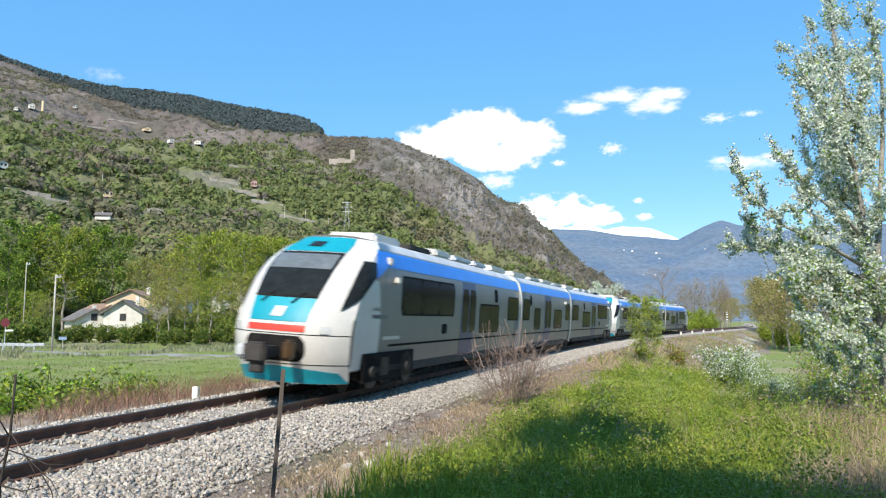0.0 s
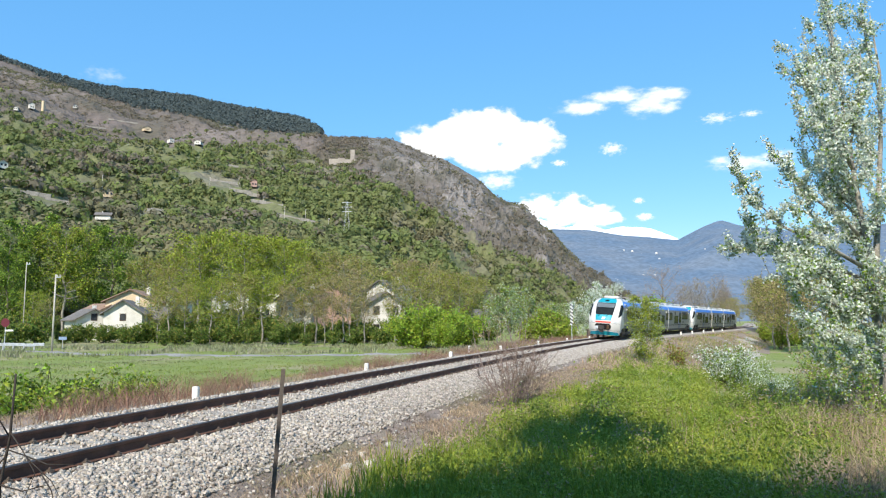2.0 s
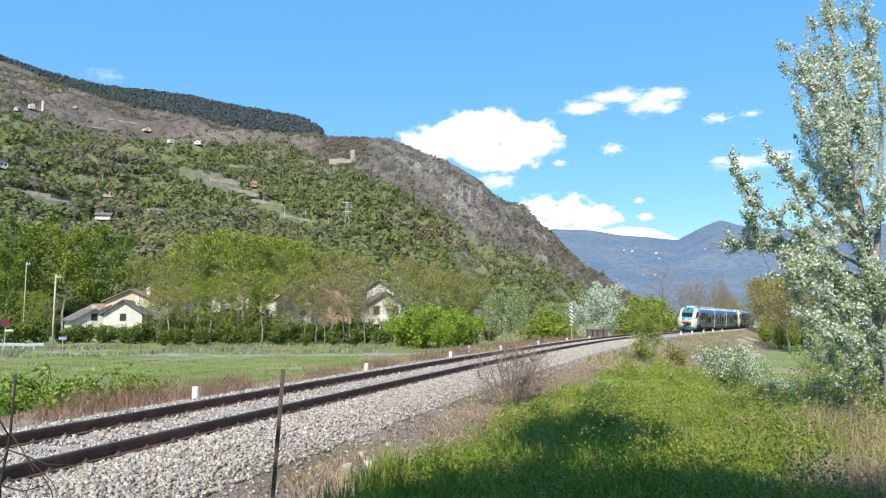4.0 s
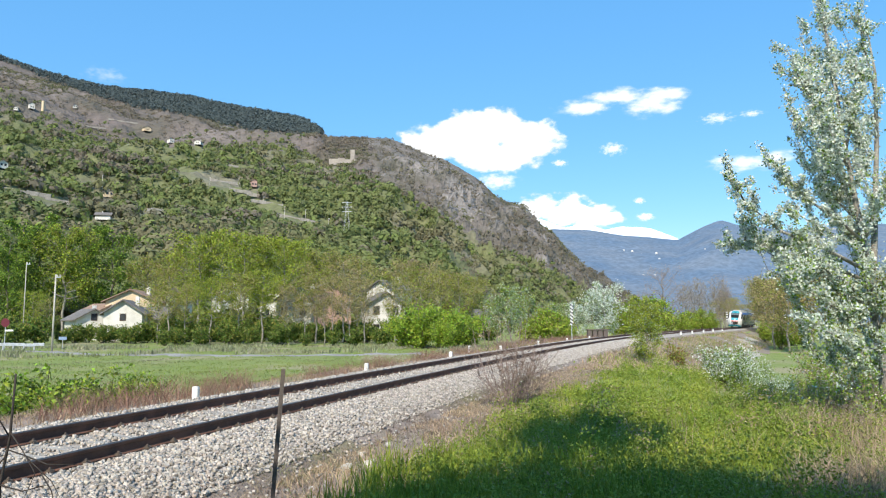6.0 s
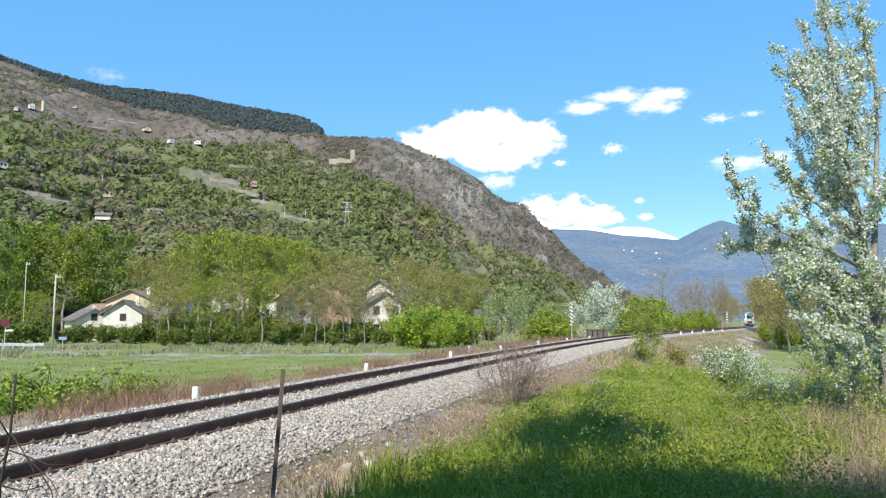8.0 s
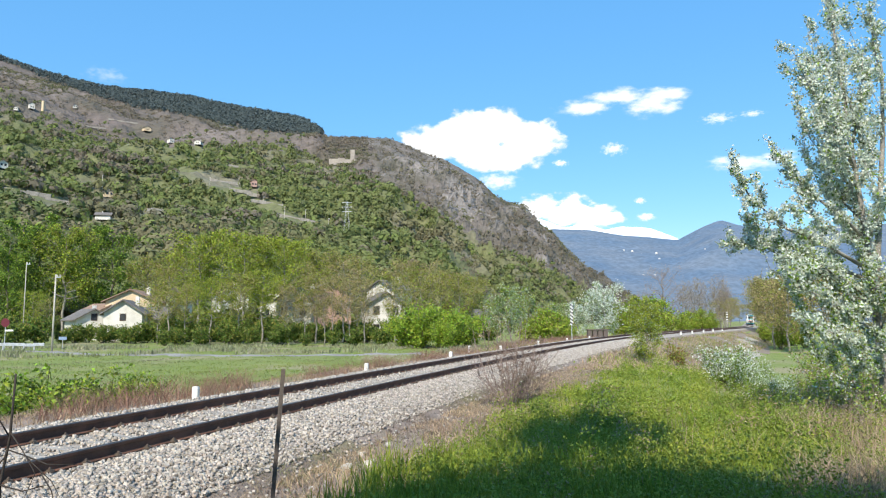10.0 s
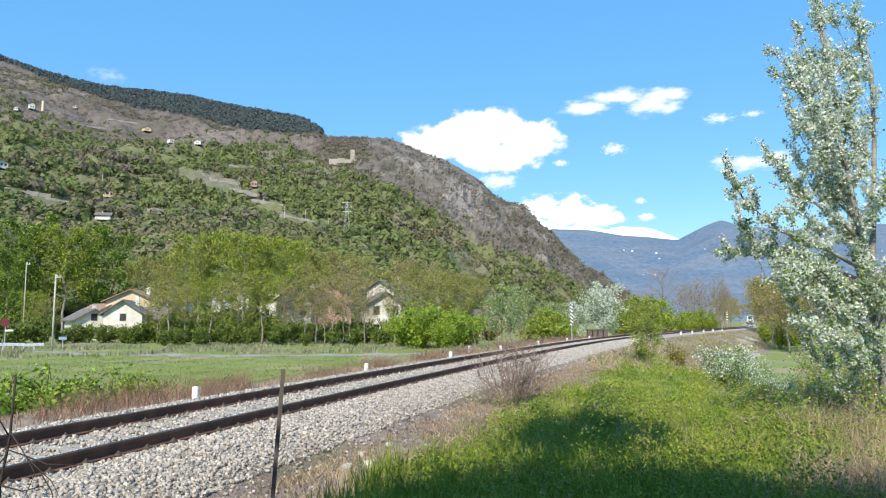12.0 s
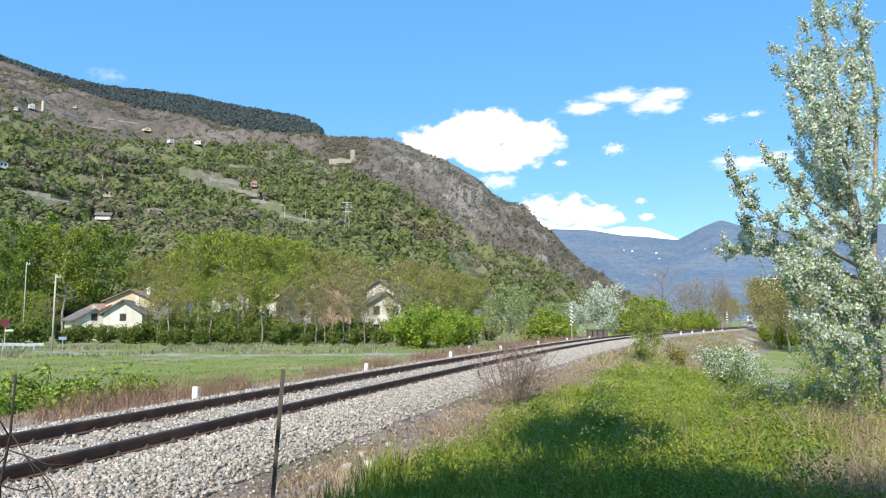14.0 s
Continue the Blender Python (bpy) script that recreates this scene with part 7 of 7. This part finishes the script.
def far_village():
    """Pale houses of the town at the foot of the far mountain, too small to tell apart."""
    h = Heap()
    g = np.random.default_rng(5)
    for k in range(46):
        az = g.choice([14.6, 15.3, 16.0, 19.8, 21.0, 13.2]) + g.normal() * 0.45
        el = (3.35 if k < 26 else 4.6) + g.normal() * (0.08 if k < 26 else 0.35)
        t = min(max(el / 6.6, 0.05), 0.95) * 0.72
        d = (1900 + 2100 * t) * 0.985
        x, y, z = d * math.sin(radians(az)), d * math.cos(radians(az)), math.tan(radians(el)) * d
        w, q = g.uniform(1.8, 4.2), g.uniform(1.5, 3)
        vs = [(x + sx * w, y + sy * w, z + sz) for sz in (-3, q) for sy in (-1, 1) for sx in (-1, 1)] + [(x - w, y, z + q + 1.5), (x + w, y, z + q + 1.5)]
        h.add(vs, [(0, 1, 5, 4), (1, 3, 7, 5), (3, 2, 6, 7), (2, 0, 4, 6), (4, 5, 9, 8), (7, 6, 8, 9), (5, 7, 9), (6, 4, 8)])
    ob = new("far_village", h.mesh("far_village", M["plaster_white"]))
    tagged(ob, "scattered pale houses on the far mountain slope", "village", kind="stuff")


far_village()


def motions():
    # the train runs away along the line
    times = [0.5 * i for i in range(29)]
    for ob, mid, half, turned in CARS:
        walk(ob, [(t, car_pose(NOSE_S + SPEED * t + 0.0846 * t * t + mid, half, turned)) for t in times])
    # clouds drift to the right
    for ob, m in CLOUDS:
        walk(ob, [(0.0, m), (14.0, Matrix.Translation((14.0, 0, -1.0)) @ m)])
    # the poplar leans and recovers in gusts, its branches nod a little
    gusts = [(0.0, 0.4), (0.5, 0.1), (1.0, -0.2), (1.5, -0.3), (2.0, 0.1), (2.5, 0.6), (3.0, 0.9), (4.0, 0.2), (5.0, -0.3), (6.0, -0.5), (6.5, -0.6), (7.5, -0.7), (8.5, 0.0), (9.5, 0.5), (10.5, 0.3), (11.0, 0.2), (11.5, -0.4), (12.0, -0.9), (12.5, -1.2), (13.0, -1.0), (13.5, -0.8), (14.0, -0.6)]
    for ob, m, phase, k in SWAY:
        rows = []
        for t, g in gusts:
            if phase is None:
                q = Matrix.Rotation(radians(1.3 * g), 4, "Y")
            else:
                q = Matrix.Rotation(radians(1.1 * k * math.sin(2.6 * t + phase)), 4, "Y") @ Matrix.Rotation(radians(0.9 * k * math.sin(1.9 * t + 2 * phase)), 4, "X")
            rows.append((t, m @ q))
        walk(ob, rows)


motions()
